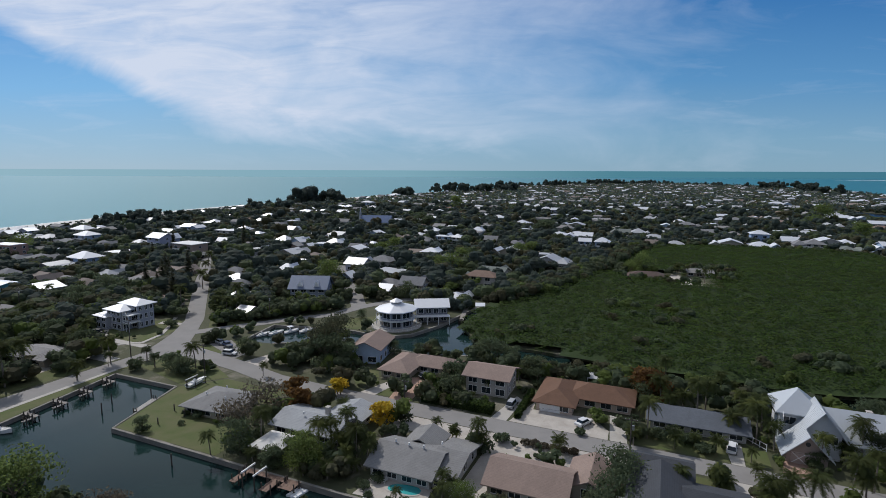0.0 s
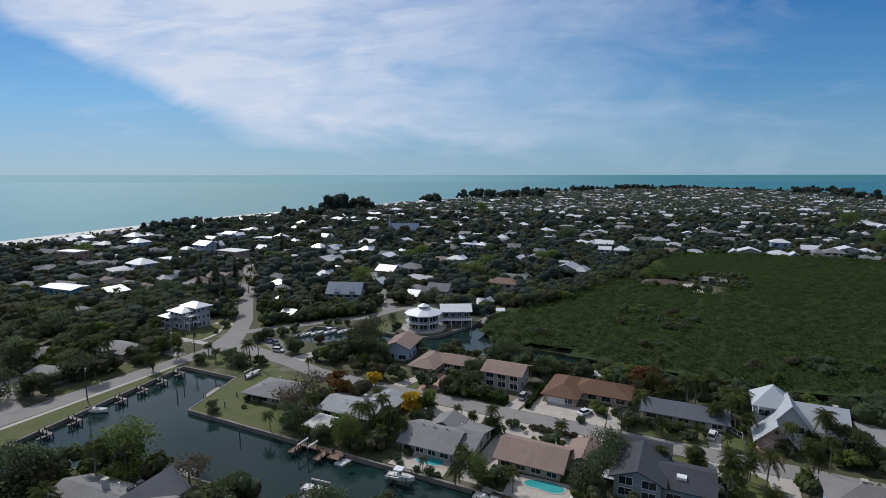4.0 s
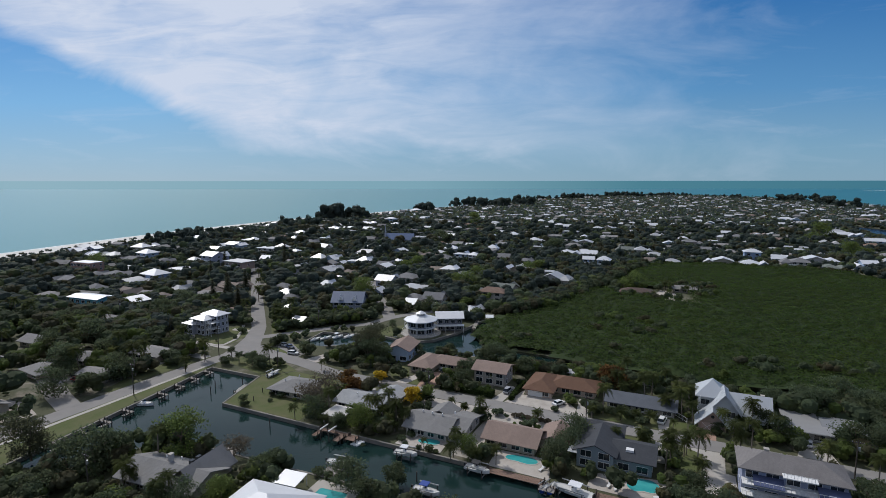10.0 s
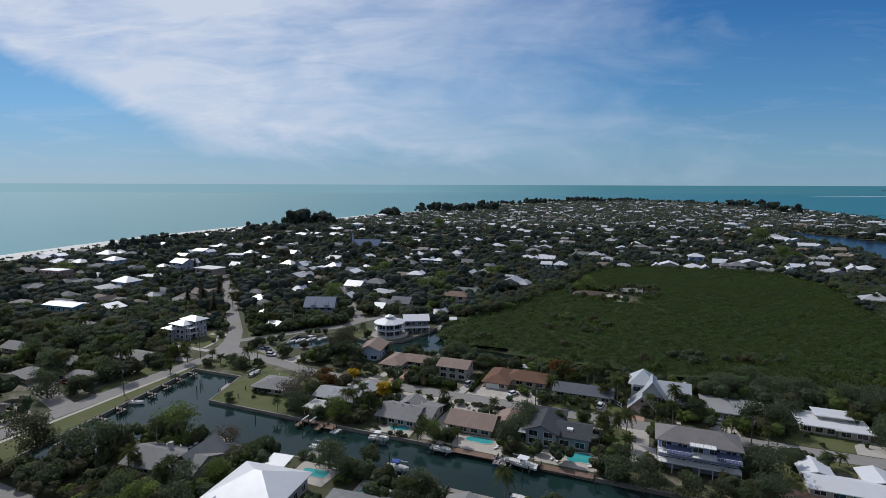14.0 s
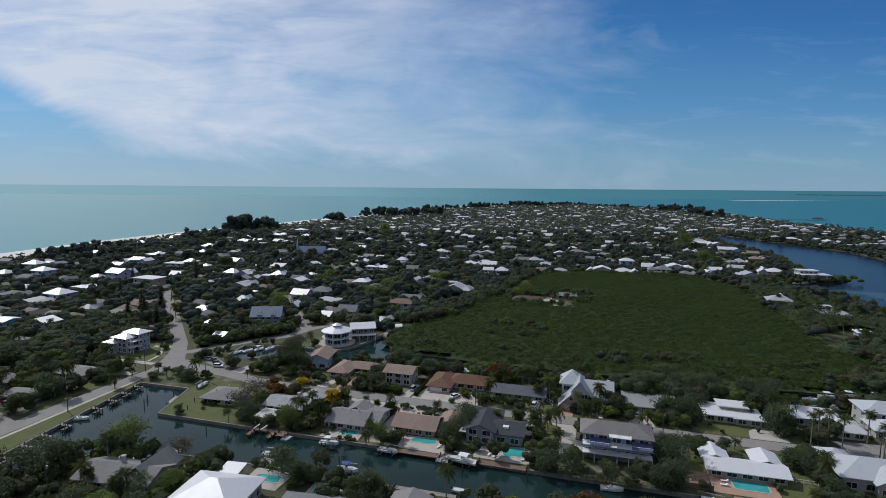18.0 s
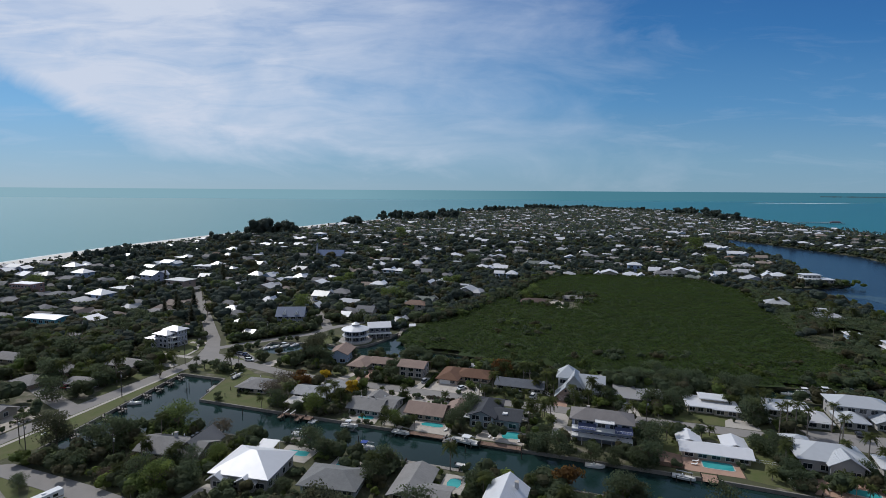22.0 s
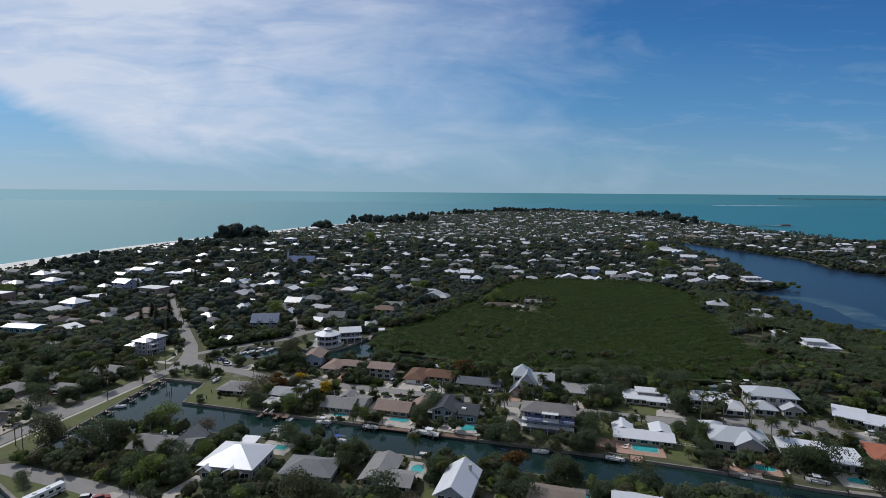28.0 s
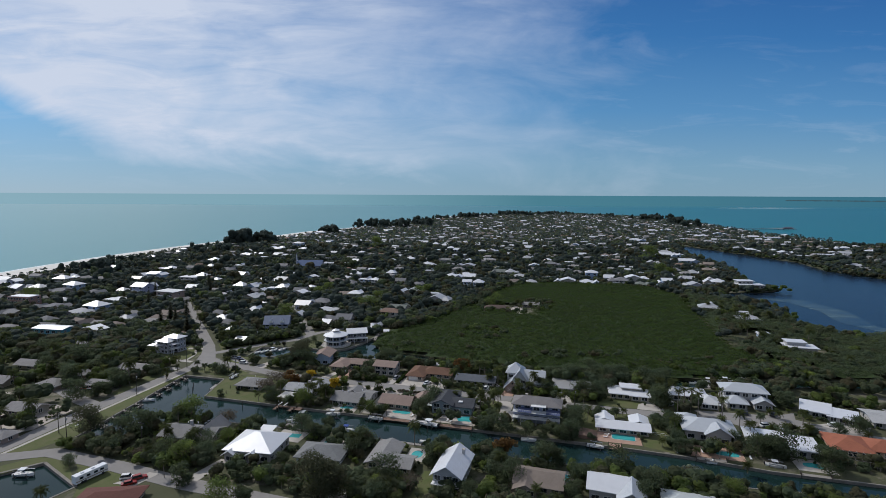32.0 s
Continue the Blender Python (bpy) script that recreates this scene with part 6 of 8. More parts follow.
# ---- garden plants, area by area ----
def row(kind, *spots, kinds=1):
    """Plants of one kind; the shapes of a kind take turns."""
    for i, (u, v, size) in enumerate(spots):
        plant(f"{kind}{(i * 7 + len(spots)) % kinds}" if kinds > 1 else kind, u, v, size)


# south-west corner
row("casuarina", (-158, 95, 1))
row("oak", (-137, 98, 1.1), (-143, 95, 1), (-138, 104, 1.1), (-137, 85, 1), (-116, 86, 0.8), (-99, 89, 0.8), (-101, 114, 0.7), (-69, 86, 0.6), (-72, 94, 0.5), (-215, 136, 1.2), (-190, 127, 0.9), (-190, 140, 1.2), (-195, 121, 1), (-143, 73, 0.5), (-96, 73, 0.9), (-71, 70, 0.8), (-105, 96, 0.7), (-71, 82, 0.6), kinds=4)
row("light", (-126, 113, 1.3), (-105, 83, 1.1), (-102, 103, 0.7), (-191, 94, 0.7), (-77, 66, 1), kinds=4)
row("grey", (-124, 84, 0.6), (-112, 117, 0.8), kinds=2)
row("palm", (-111, 98, 0.8), (-123, 97, 0.8), (-237, 134, 0.9), (-239, 126, 0.9), (-231, 139, 0.9), (-229, 132, 0.9), (-161, 85, 0.5), (-105, 75, 0.6), (-128, 51, 0.8), kinds=4)
row("bush", (-81, 85, 1), (-188, 105, 1.3), (-88, 86, 1), (-80, 87, 1), kinds=3)
# south bank
row("casuarina", (-49, 78, 1.2), (-44, 79, 1))
row("oak", (-71, 115, 0.9), (-69, 124, 0.8), (-49, 114, 0.8), (-50, 106, 0.8), (-20, 107, 1), (-17, 113, 0.8), (-31, 91, 1), (-31, 81, 0.8), (-5, 115, 0.7), (3, 103, 1), (7, 102, 0.9), (18, 116, 1), (22, 119, 0.9), (-7, 139, 1), (-0, 139, 0.8), (9, 138, 0.7), (16, 138, 0.7), (23, 139, 0.9), (27, 152, 1), (26, 140, 0.9), (30, 108, 1), (28, 99, 0.9), (-34, 161, 0.9), (-37, 147, 0.8), kinds=4)
row("oak", (-7, 150, 0.8), (-78, 118, 0.9), (-3, 89, 0.7), kinds=4)
row("grey", (-23, 89, 0.8), kinds=2)
row("rust", (3, 119, 1.2), kinds=2)
row("palm", (-31, 119, 0.9), (-6, 113, 0.7), (17, 94, 0.8), (-57, 141, 0.8), (-62, 141, 0.6), (-13, 157, 0.9), (-9, 166, 0.8), (-19, 166, 0.8), (-25, 162, 0.6), (21, 173, 0.7), kinds=4)
# east end of the canal
row("oak", (38, 114, 1), (43, 118, 0.9), (53, 105, 1), (50, 100, 0.9), (61, 161, 0.9), (65, 158, 0.8), (65, 146, 0.7), (66, 140, 0.7), (99, 144, 1.25), (102, 145, 1.1), (114, 138, 1), (114, 145, 0.8), (119, 199, 1.2), (139, 176, 0.8), (42, 209, 1), (49, 215, 1), (57, 213, 1.1), (64, 205, 1), (65, 185, 1.1), (71, 218, 1), (38, 189, 0.9), (130, 171, 0.6), (87, 153, 0.6), kinds=4)
row("sabal", (49, 109, 1.4), (103, 175, 1), (45, 167, 0.8))
row("silver", (58, 114, 1.2), (63, 119, 1.2), (67, 122, 1.1), (70, 119, 1.2))
row("light", (76, 110, 0.8), kinds=4)
row("royal", (71, 177, 1), (74, 180, 1), (77, 181, 1), (79, 176, 1), (87, 170, 1.1), (89, 184, 1))
row("palm", (86, 130, 0.8), (85, 162, 0.7), (120, 179, 0.8), (117, 167, 0.8), (120, 167, 0.7), (141, 209, 0.7), (137, 165, 0.6), (71, 137, 0.6), (76, 139, 0.6), (79, 138, 0.6), (82, 138, 0.6), kinds=4)
# lawn and pavilion garden
row("grey", (-114, 150, 1.1), (-115, 160, 1.1), kinds=2)
row("rust", (-115, 170, 0.9), kinds=2)
row("gold", (-106, 176, 0.8))
row("oak", (-134, 142, 0.45), (-107, 181, 0.5), (-108, 144, 0.7), (-98, 142, 0.5), kinds=4)
row("palm", (-113, 141, 0.6), (-85, 148, 0.7), (-86, 143, 0.7), (-85, 151, 0.7), (-81, 150, 0.7), kinds=4)
row("light", (-92, 144, 0.8), kinds=4)
row("bush", (-132, 152, 1), (-128, 152, 1), (-129, 148, 0.4), kinds=3)
# pool gardens
row("gold", (-87, 165, 1.05))
row("light", (-93, 145, 0.7), (-59, 144, 0.6), kinds=4)
row("palm", (-84, 146, 0.8), (-84, 150, 0.8), (-81, 149, 0.7), (-62, 139, 0.7), (-56, 141, 0.8), (-70, 140, 0.4), (-74, 166, 0.5), (-70, 166, 0.5), (-69, 166, 0.5), (-63, 163, 0.7), (-51, 142, 0.6), kinds=4)
row("oak", (-79, 187, 0.9), (-62, 207, 0.7), (-60, 203, 0.5), kinds=4)
row("bush", (-83, 169, 1), (-94, 184, 0.9), (-60, 169, 1.2), (-62, 164, 1), (-45, 179, 1.1), (-78, 143, 0.8), (-77, 146, 0.7), (-76, 141, 0.8), (-72, 141, 0.6), (-69, 141, 0.7), (-67, 141, 0.7), (-79, 186, 1), (-76, 186, 1), (-86, 136, 0.6), kinds=3)
row("redbush", (-55, 170, 1), (-53, 170, 1.2), (-51, 170, 1), (-49, 170, 1), (-47, 170, 1), (-45, 170, 1.1))
# street and creek side
row("rust", (-34, 211, 1), kinds=2)
row("palm", (-28, 215, 0.8), (-30, 214, 0.7), (-13, 212, 0.8), (-10, 209, 0.8), (-15, 212, 0.7), (-7, 188, 0.8), (4, 190, 0.7), (6, 190, 0.7), (-0, 184, 0.7), (-19, 165, 0.7), (-18, 165, 0.7), (-24, 162, 0.5), (-12, 159, 0.9), (4, 172, 0.8), (-12, 181, 0.5), (-12, 175, 0.6), (7, 178, 0.8), (-12, 204, 0.7), kinds=4)
row("bush", (-29, 184, 1.2), (-26, 187, 1), (-22, 185, 1.2), (-20, 181, 1.2), (-24, 184, 1), (-31, 185, 1), (-21, 182, 1), (-36, 187, 0.9), (-38, 187, 1), (-1, 183, 1), kinds=3)
row("oak", (-35, 161, 0.8), (-36, 155, 0.8), (15, 207, 0.8), (11, 191, 0.9), (-1, 185, 0.6), (-32, 201, 0.6), (-8, 204, 0.6), kinds=4)
# along the street
row("oak", (14, 193, 0.8), (15, 186, 0.7), (26, 207, 1), (39, 211, 1.1), (42, 199, 1), (31, 188, 0.9), (49, 214, 1), (27, 158, 1), (44, 222, 1), (35, 221, 1), (24, 214, 0.8), kinds=4)
row("light", (16, 185, 0.5), kinds=4)
row("palm", (2, 172, 0.9), (23, 176, 0.8), kinds=4)
row("sabal", (44, 166, 0.9))
# skylight house garden
row("oak", (-111, 96, 0.6), (-99, 117, 0.6), kinds=4)
row("light", (-100, 102, 0.7), kinds=4)
row("palm", (-111, 95, 0.8), kinds=4)
row("grey", (-113, 121, 0.5), kinds=2)
row("bush", (-122, 120, 0.8), (-88, 120, 0.8), (-82, 119, 0.8), (-85, 120, 0.8), kinds=3)
# west side
row("oak", (-238, 161, 1.3), (-223, 142, 1.2), (-169, 167, 0.6), (-154, 170, 0.6), (-159, 171, 0.6), (-198, 171, 0.9), (-245, 221, 1.2), (-254, 218, 1.2), (-256, 207, 1.1), (-286, 221, 1), (-258, 184, 0.9), (-276, 167, 1), (-274, 176, 1), (-217, 153, 1), (-212, 132, 1), (-240, 200, 1), (-224, 209, 0.8), (-217, 174, 1), (-219, 167, 0.9), (-196, 144, 0.9), (-246, 148, 1), kinds=4)
row("cedar", (-226, 229, 1), (-238, 231, 0.8))
row("palm", (-179, 166, 0.5), (-176, 155, 0.4), (-241, 180, 0.8), (-274, 207, 0.8), (-200, 155, 0.8), (-231, 182, 0.7), (-198, 226, 0.8), (-187, 220, 0.8), (-187, 225, 0.8), kinds=4)
row("sabal", (-173, 174, 0.9), (-166, 171, 0.9))
row("bush", (-196, 202, 1.2), (-192, 194, 1), kinds=3)
# round house and basin
row("casuarina", (-125, 195, 1), (-126, 203, 1))
row("oak", (-120, 191, 1.1), (-115, 192, 1), (-156, 250, 0.8), (-137, 276, 0.8), (-107, 209, 0.5), (-100, 212, 0.45), (-82, 197, 0.9), (-79, 213, 0.8), (-74, 212, 0.8), (-69, 212, 0.8), (-63, 211, 0.8), (-138, 240, 0.4), (-123, 259, 0.5), kinds=4)
row("light", (-190, 293, 1.1), kinds=4)
row("gold", (-105, 176, 0.8), (-89, 169, 0.7))
row("palm", (-132, 178, 0.5), (-137, 192, 0.4), (-73, 187, 0.4), (-70, 191, 0.4), (-65, 202, 0.6), kinds=4)

# thick growth on the west side and between the houses
WEST_ROADS = ((-186, -172, 40, 400), (-232, -178, 117, 130), (-215, -180, 176, 210), *[(u - w * 0.5 - 2, u + w * 0.5 + 2, v - d * 0.5 - 8, v + d * 0.5 + 2) for u, v, w, d, h in WEST_ONES])
grove(["oak0", "oak1", "oak2", "oak3", "light1", "palm1", "palm2", "sabal"], -345, -186, 60, 178, 290, (0.7, 1.35), WEST_ROADS)
grove(["bush0", "bush1", "bush2", "oak3"], -345, -186, 60, 178, 60, (0.7, 1.3), WEST_ROADS)
grove(["oak0", "oak3", "light3", "palm0", "bush2"], -232, -186, 140, 176, 50, (0.6, 1.0), ((-186, -172, 40, 400),))
grove(["oak0", "oak1", "oak2", "oak3"], -80, 160, 206, 212, 52, (0.55, 0.85))
grove(["oak1", "oak2", "oak0"], 20, 150, 232, 262, 16, (0.6, 0.8))
grove(["oak1", "oak2", "palm2", "sabal", "oak0"], 128, 175, 262, 420, 90, (0.7, 1.1), ((146, 176, 288, 310),))
grove(["oak0", "oak1", "oak2", "light2"], -60, 80, 108, 117, 34, (0.55, 0.95), ((-45, -20, 100, 120), (10, 26, 90, 120)))
grove(["oak0", "oak2", "oak1", "palm1"], 60, 175, 88, 114, 34, (0.6, 1.0), ((52, 72, 94, 108),))
grove(["oak0", "oak3", "bush2", "palm0", "light1"], -130, 60, 78, 92, 60, (0.5, 0.9))
grove(["bush0", "bush1", "palm3", "oak3"], -110, 160, 142, 147, 60, (0.5, 0.9), ((-82, -62, 140, 150), (-57, -38, 140, 150), (-20, -5, 140, 150), (34, 58, 140, 150)))
grove(["bush0", "bush1", "palm3", "oak3", "bush2"], -110, 165, 180, 188, 46, (0.5, 0.9), ((-82, -60, 178, 192), (-60, -30, 176, 190), (-12, 0, 176, 192)))
grove(["bush0", "bush1", "palm3", "oak3"], -110, 165, 163, 171, 40, (0.5, 0.9), ((-40, -30, 160, 172), (-12, 4, 150, 172)))
grove(["oak0", "oak1", "oak2", "light2"], -345, -225, 150, 215, 90, (0.7, 1.2), ((-328, -300, 200, 220),))
grove(["oak0", "oak1", "oak2"], -232, -190, 205, 262, 46, (0.7, 1.1), ((-215, -180, 176, 210), (-240, -190, 225, 270)))
grove(["oak0", "oak1", "oak3", "light2"], -100, -30, 205, 213, 26, (0.5, 0.9), ((-106, -84, 190, 210),))
grove(["oak0", "oak1", "light0", "palm1", "sabal"], -64, -8, 378, 392, 14, (0.7, 1.0))

row("palm", (-92, 149, 0.8), (-90.5, 151, 0.9), (-88.5, 150, 0.85), (-87, 153, 0.9), (-89, 155, 0.8), (-64, 147, 0.6), (-62, 146.5, 0.6), (-34, 178.8, 0.8), (-31.5, 183, 0.9), (-29, 200, 1.0), (-27, 197, 0.9), (-24, 202, 1.0), (-21, 199, 0.9), (-19, 203, 1.0), (-14.5, 191, 0.9), (-12.5, 195, 0.9), (-10, 190, 0.9), (-8, 197, 1.0), (-11, 199, 0.9), (-5, 158, 0.9), (-6, 163, 0.9), (-8.5, 167, 0.8), (2, 190, 0.9), (5, 188, 0.9), (8, 189, 0.9), (14, 186, 0.8), kinds=4)
row("palm", (31, 168, 0.8), (33, 160, 0.8), (58, 196, 0.9), (62, 199, 0.9), (66, 197, 0.9), (72, 200, 1.0), (78, 203, 0.9), (84, 200, 0.9), (92, 164, 0.9), (95, 160, 0.8), (117, 165, 0.9), (93, 150, 0.8), (66, 152, 0.8), (68, 160, 0.8), (-110, 153, 0.8), (-113, 150, 0.7), (-106, 148, 0.8), (-52, 108, 0.9), (-50, 112, 0.8), (-20, 110, 0.9), (-18, 106, 0.8), (4, 108, 0.9), (30, 108, 0.9), (52, 106, 0.9), (-128, 108, 0.9), (-124, 96, 0.9), kinds=4)
# rows along the mangrove's rim, tall clumps inside it and the wood on the point
line_grove([(-95, 284), (-88, 298), (-80, 319), (-74, 342), (-66, 370), (-60, 396), (-54, 440), (-44, 484)], 170, 1.8, (5.2, 7.6), 0.55)
line_grove([(-42, 486), (-20, 506), (6, 524), (60, 512), (100, 504)], 60, 2.4, (3.6, 6.0), 0.6)
loop_grove([(-58, 276), (-40, 268), (-18, 272), (-18, 296), (-30, 312), (-52, 296)], 14, (3.8, 4.8), (), 0.6)
loop_grove([(-90, 236), (-45, 231), (0, 228), (40, 232), (78, 229), (120, 238), (138, 262), (100, 262), (40, 252), (-40, 246), (-84, 250)], 36, (3.2, 4.6), (), 0.6)
loop_grove([(122, 500), (154, 466), (169, 440), (179, 412), (175, 372), (196, 360), (205, 342), (224, 357), (245, 366), (300, 335), (400, 292), (400, 288), (160, 248), (136, 254), (118, 288), (121, 400)], 130, (4.2, 6.4), EAST_GAPS)
line_grove([(100, 212), (116, 217), (150, 229), (200, 238), (300, 252), (400, 266)], 90, 3.5, (4.0, 7.0))
line_grove([(-48, 358), (-30, 356), (-12, 360)], 22, 1.4, (3.4, 5.2))
line_grove([(-54, 366), (-50, 378), (-30, 384), (-16, 398), (2, 400), (4, 376), (-4, 362)], 40, 2.2, (4.0, 6.5))
row("light", (-43, 382, 1.25), (-47, 374, 0.9), kinds=4)
row("palm", (-28, 360, 0.7), (-20, 372, 0.8), (-10, 370, 0.7), (-6, 382, 0.8), (135, 420, 0.9), (142, 410, 0.9), (148, 396, 0.9), (126, 424, 0.8), (146, 318, 0.9), (150, 312, 0.9), (143, 314, 0.8), (158, 320, 0.8), kinds=4)
line_grove([tuple(p) for p in to_grid(np.array(LAGOON[10:] + LAGOON[:7], float))], 330, 4.0, (3.5, 6.5), 0.6)
line_grove([(-158, 86), (-146, 84), (-136, 86), (-126, 84)], 26, 2.0, (2.5, 5.0), 0.55)
line_grove([(58, 117), (85, 116), (120, 117), (165, 116)], 60, 1.4, (2.6, 5.0), 0.55)
line_grove([(60, 108), (100, 108), (165, 106)], 50, 3.0, (3.0, 6.0), 0.55)
loop_grove([(108, 233), (160, 245), (152, 258), (136, 258), (112, 250)], 70, (3.4, 6.0), (), 0.6)
loop_grove([(18, 203), (70, 204), (72, 211), (18, 211)], 46, (5.0, 8.0), (), 0.5)
line_grove([(67.5, 176), (66.8, 162), (67.2, 150), (67.8, 139)], 34, 0.9, (2.6, 4.4), 0.5)
row("rust", (-33, 206, 1.25), (-30, 203, 1.0), (-108, 164, 1.0), kinds=2)
row("oak", (98, 147, 1.25), (93, 144, 1.0), (61, 210, 1.1), (68, 213, 1.1), (30, 189, 0.9), (38, 186, 0.9), (66, 186, 0.8), kinds=4)
line_grove([(-206, 108), (-196, 110), (-188, 104), (-188, 94), (-200, 98)], 34, 2.0, (0.6, 1.6), 0.5)
loop_grove([(-136, 184), (-120, 181), (-113, 196), (-118, 208), (-130, 210), (-133, 198)], 30, (2.6, 6.4), ((-122, -104, 196, 214),))
row("oak", (-149, 189.5, 0.65), kinds=4)
loop_grove([(-170, 270), (-158, 258), (-153, 262), (-167, 282), (-188, 302), (-198, 302), (-192, 280)], 60, (4.0, 7.0), (), 0.6)
loop_grove([(-146, 262), (-140, 262), (-124, 282), (-106, 304), (-112, 310), (-135, 290)], 24, (2.4, 4.2), ((-140, -126, 280, 290),), 0.6)
loop_grove([(-196, 226), (-178, 216), (-166, 232), (-156, 246), (-158, 256), (-172, 250), (-190, 240)], 46, (3.0, 6.0), ((-190, -180, 228, 236),), 0.6)
line_grove([(-184, 212), (-176, 222), (-167, 234), (-157, 246)], 30, 1.6, (3.0, 6.0), 0.55)
line_grove([(-148, 268), (-158, 282), (-172, 299), (-190, 322)], 44, 2.0, (3.5, 6.5), 0.55)
line_grove([(-140, 276), (-124, 296), (-108, 318), (-94, 346)], 40, 2.2, (3.0, 6.0), 0.55)
# palms over the western gardens
row("palm", (-250.9, 155.5, 0.85), (-244.5, 181, 1.09), (-256.7, 192, 0.99), (-258.8, 175.3, 0.89), (-257.1, 161.7, 1.13), (-180.5, 167.8, 1.02), (-176.6, 155.5, 0.92), (-293.9, 208.1, 1.17), (-193.4, 152.1, 1.06), (-269.4, 217.9, 0.95), (-266.7, 212.3, 0.85), (-242, 229, 1.09), (-230.4, 138.8, 0.99), (-337.4, 280.3, 0.89), (-295.9, 262.7, 1.13), (-287.3, 261.4, 1.02), (-255.3, 274.2, 0.92), (-235.9, 253.8, 1.17), (-353.4, 246.4, 1.06), (-342.5, 245.8, 0.95), (-324.7, 254.5, 0.85), (-283.5, 302.6, 1.09), (-249.2, 297.5, 0.99), (-198.4, 232.1, 0.89), (-191.5, 229.9, 1.13), (-197, 227.3, 1.02), (-192.2, 219.4, 0.92), (-236.7, 238.5, 1.17), (-211.9, 220.4, 1.06), (-154.2, 175, 0.95), (-186.8, 217.1, 0.85), (-195.3, 239.2, 1.09), (-312.9, 258.1, 0.99), (-300.9, 254.6, 0.89), kinds=4)
# single trees that stand out in the town
row("cedar", (-265, 258, 1.0), (-255, 263, 1.1), (-317, 292, 0.9), (-327, 379, 1.2), (-268, 262, 0.8))
row("light", (-142, 344, 1.2), (-144, 366, 1.3), (-114, 418, 1.3), (-212, 387, 1.5), (-186, 290, 1.3), (127, 769, 2.6), (119, 607, 2.2), (134, 615, 1.8), (-439, 288, 1.4), (-328, 822, 2.4), (-206, 397, 1.4), (-306, 343, 1.2), (-148, 338, 1.0), (-120, 410, 1.1), kinds=4)
row("oak", (-261, 558, 1.8), (-127, 535, 1.9), (-110, 486, 1.5), (-135, 540, 1.5), (-250, 552, 1.5), kinds=4)
# gardens round the street junction
row("palm", (-193, 220, 0.8), (-191, 223, 0.9), (-189, 226, 0.8), (-187, 229, 0.9), (-185, 225, 0.8), (-190, 217, 0.7), (-183, 228, 0.8), (-236, 244, 0.9), (-239, 241, 0.8), (-242, 249, 0.8), kinds=4)
row("cedar", (-258, 241, 0.9), (-243, 238, 1.1), (-246, 243, 0.8), (-350, 335, 1), (-312, 362, 0.9))
loop_grove([(-214, 240), (-188, 214), (-170, 217), (-158, 232), (-150, 252), (-166, 262), (-190, 284), (-215, 262)], 70, (3.2, 6.5), ((-190, -166, 252, 272), (-211, -198, 246, 254), (-190, -180, 228, 234), (-210, -196, 276, 286)))
loop_grove([(-345, 178), (-222, 178), (-228, 196), (-228, 222), (-268, 262), (-345, 262)], 210, (4.5, 9.0), ((-330, -298, 200, 216), (-286, -260, 240, 258), (-320, -302, 230, 242), (-364, -344, 203, 214)))
line_grove([(-225, 186), (-226, 200), (-221, 212), (-208, 214)], 24, 1.6, (4.0, 7.5))
line_grove([(-216, 187), (-205, 185), (-196, 187)], 12, 1.0, (1.0, 1.8))
line_grove([(-168, 178), (-163, 176), (-152, 170), (-148, 174)], 14, 1.5, (1.6, 3.4))

# ---- yards ----
def pad(name, mat, label, *corners, z=0.06, kind="structure", category=""):
    """A flat paved or planted patch, a few centimetres proud of the ground."""
    PADS.append((name, corners))
    low = [G(u, v, LAND - 0.15) for u, v in corners]
    high = [G(u, v, LAND + z) for u, v in corners]
    return piece(name, Shape().hull(low, high), M[mat], label, category, kind)


LAWN = "short green lawn with dry patches"
pad("lawn", "lawn", LAWN, (-141.3, 141.2), (-111.6, 141), (-111.6, 150), (-118, 153), (-119, 171.5), (-139.6, 172.5), (-147.4, 163.5), (-146.5, 158), z=0.02)
pad("lawn", "lawn", LAWN, (53.5, 141), (64.2, 138.2), (66, 170), (53.5, 171.2), z=0.02)
pad("lawn", "lawn", LAWN, (28.6, 150), (36, 150), (37, 171), (29, 171), z=0.02)
pad("lawn", "lawn", LAWN, (40, 165), (53.4, 165.4), (53.4, 171), (40, 171), z=0.022)
pad("lawn", "lawn", LAWN, (37.5, 178.6), (70, 178.8), (70, 187), (40, 189), z=0.02)
pad("lawn", "lawn", LAWN, (-10, 158), (-4.9, 158), (-4.9, 171.2), (-10.5, 171), z=0.02)
pad("lawn", "lawn", LAWN, (-4.5, 145.5), (3, 148), (3, 150.2), (-4.5, 150.2), z=0.02)
pad("lawn", "lawn", LAWN, (-27, 163), (-16.5, 163), (-16, 171.2), (-27, 171.2), z=0.02)
pad("lawn", "lawn", LAWN, (-34, 179.4), (-15.8, 179.2), (-15.8, 186.8), (-33.2, 188), z=0.02)
pad("lawn", "lawn", LAWN, (-13, 179.4), (-8.5, 180), (-8.5, 187), (-13, 187), z=0.02)
pad("lawn", "lawn", LAWN, (-109, 188), (-103, 181), (-101, 189), (-106, 197), z=0.02)
pad("lawn", "lawn", LAWN, (-97, 180), (-87.5, 180), (-88, 185.6), (-95.5, 186), z=0.02)
pad("lawn", "lawn", LAWN, (-143, 76), (-115, 74), (-112, 62), (-124, 58), (-128, 63.5), z=0.02)
pad("lawn", "lawn", LAWN, (-172, 58), (-160, 75), (-148, 76), (-129, 63.6), (-153, 73.2), (-170, 48), z=0.024)
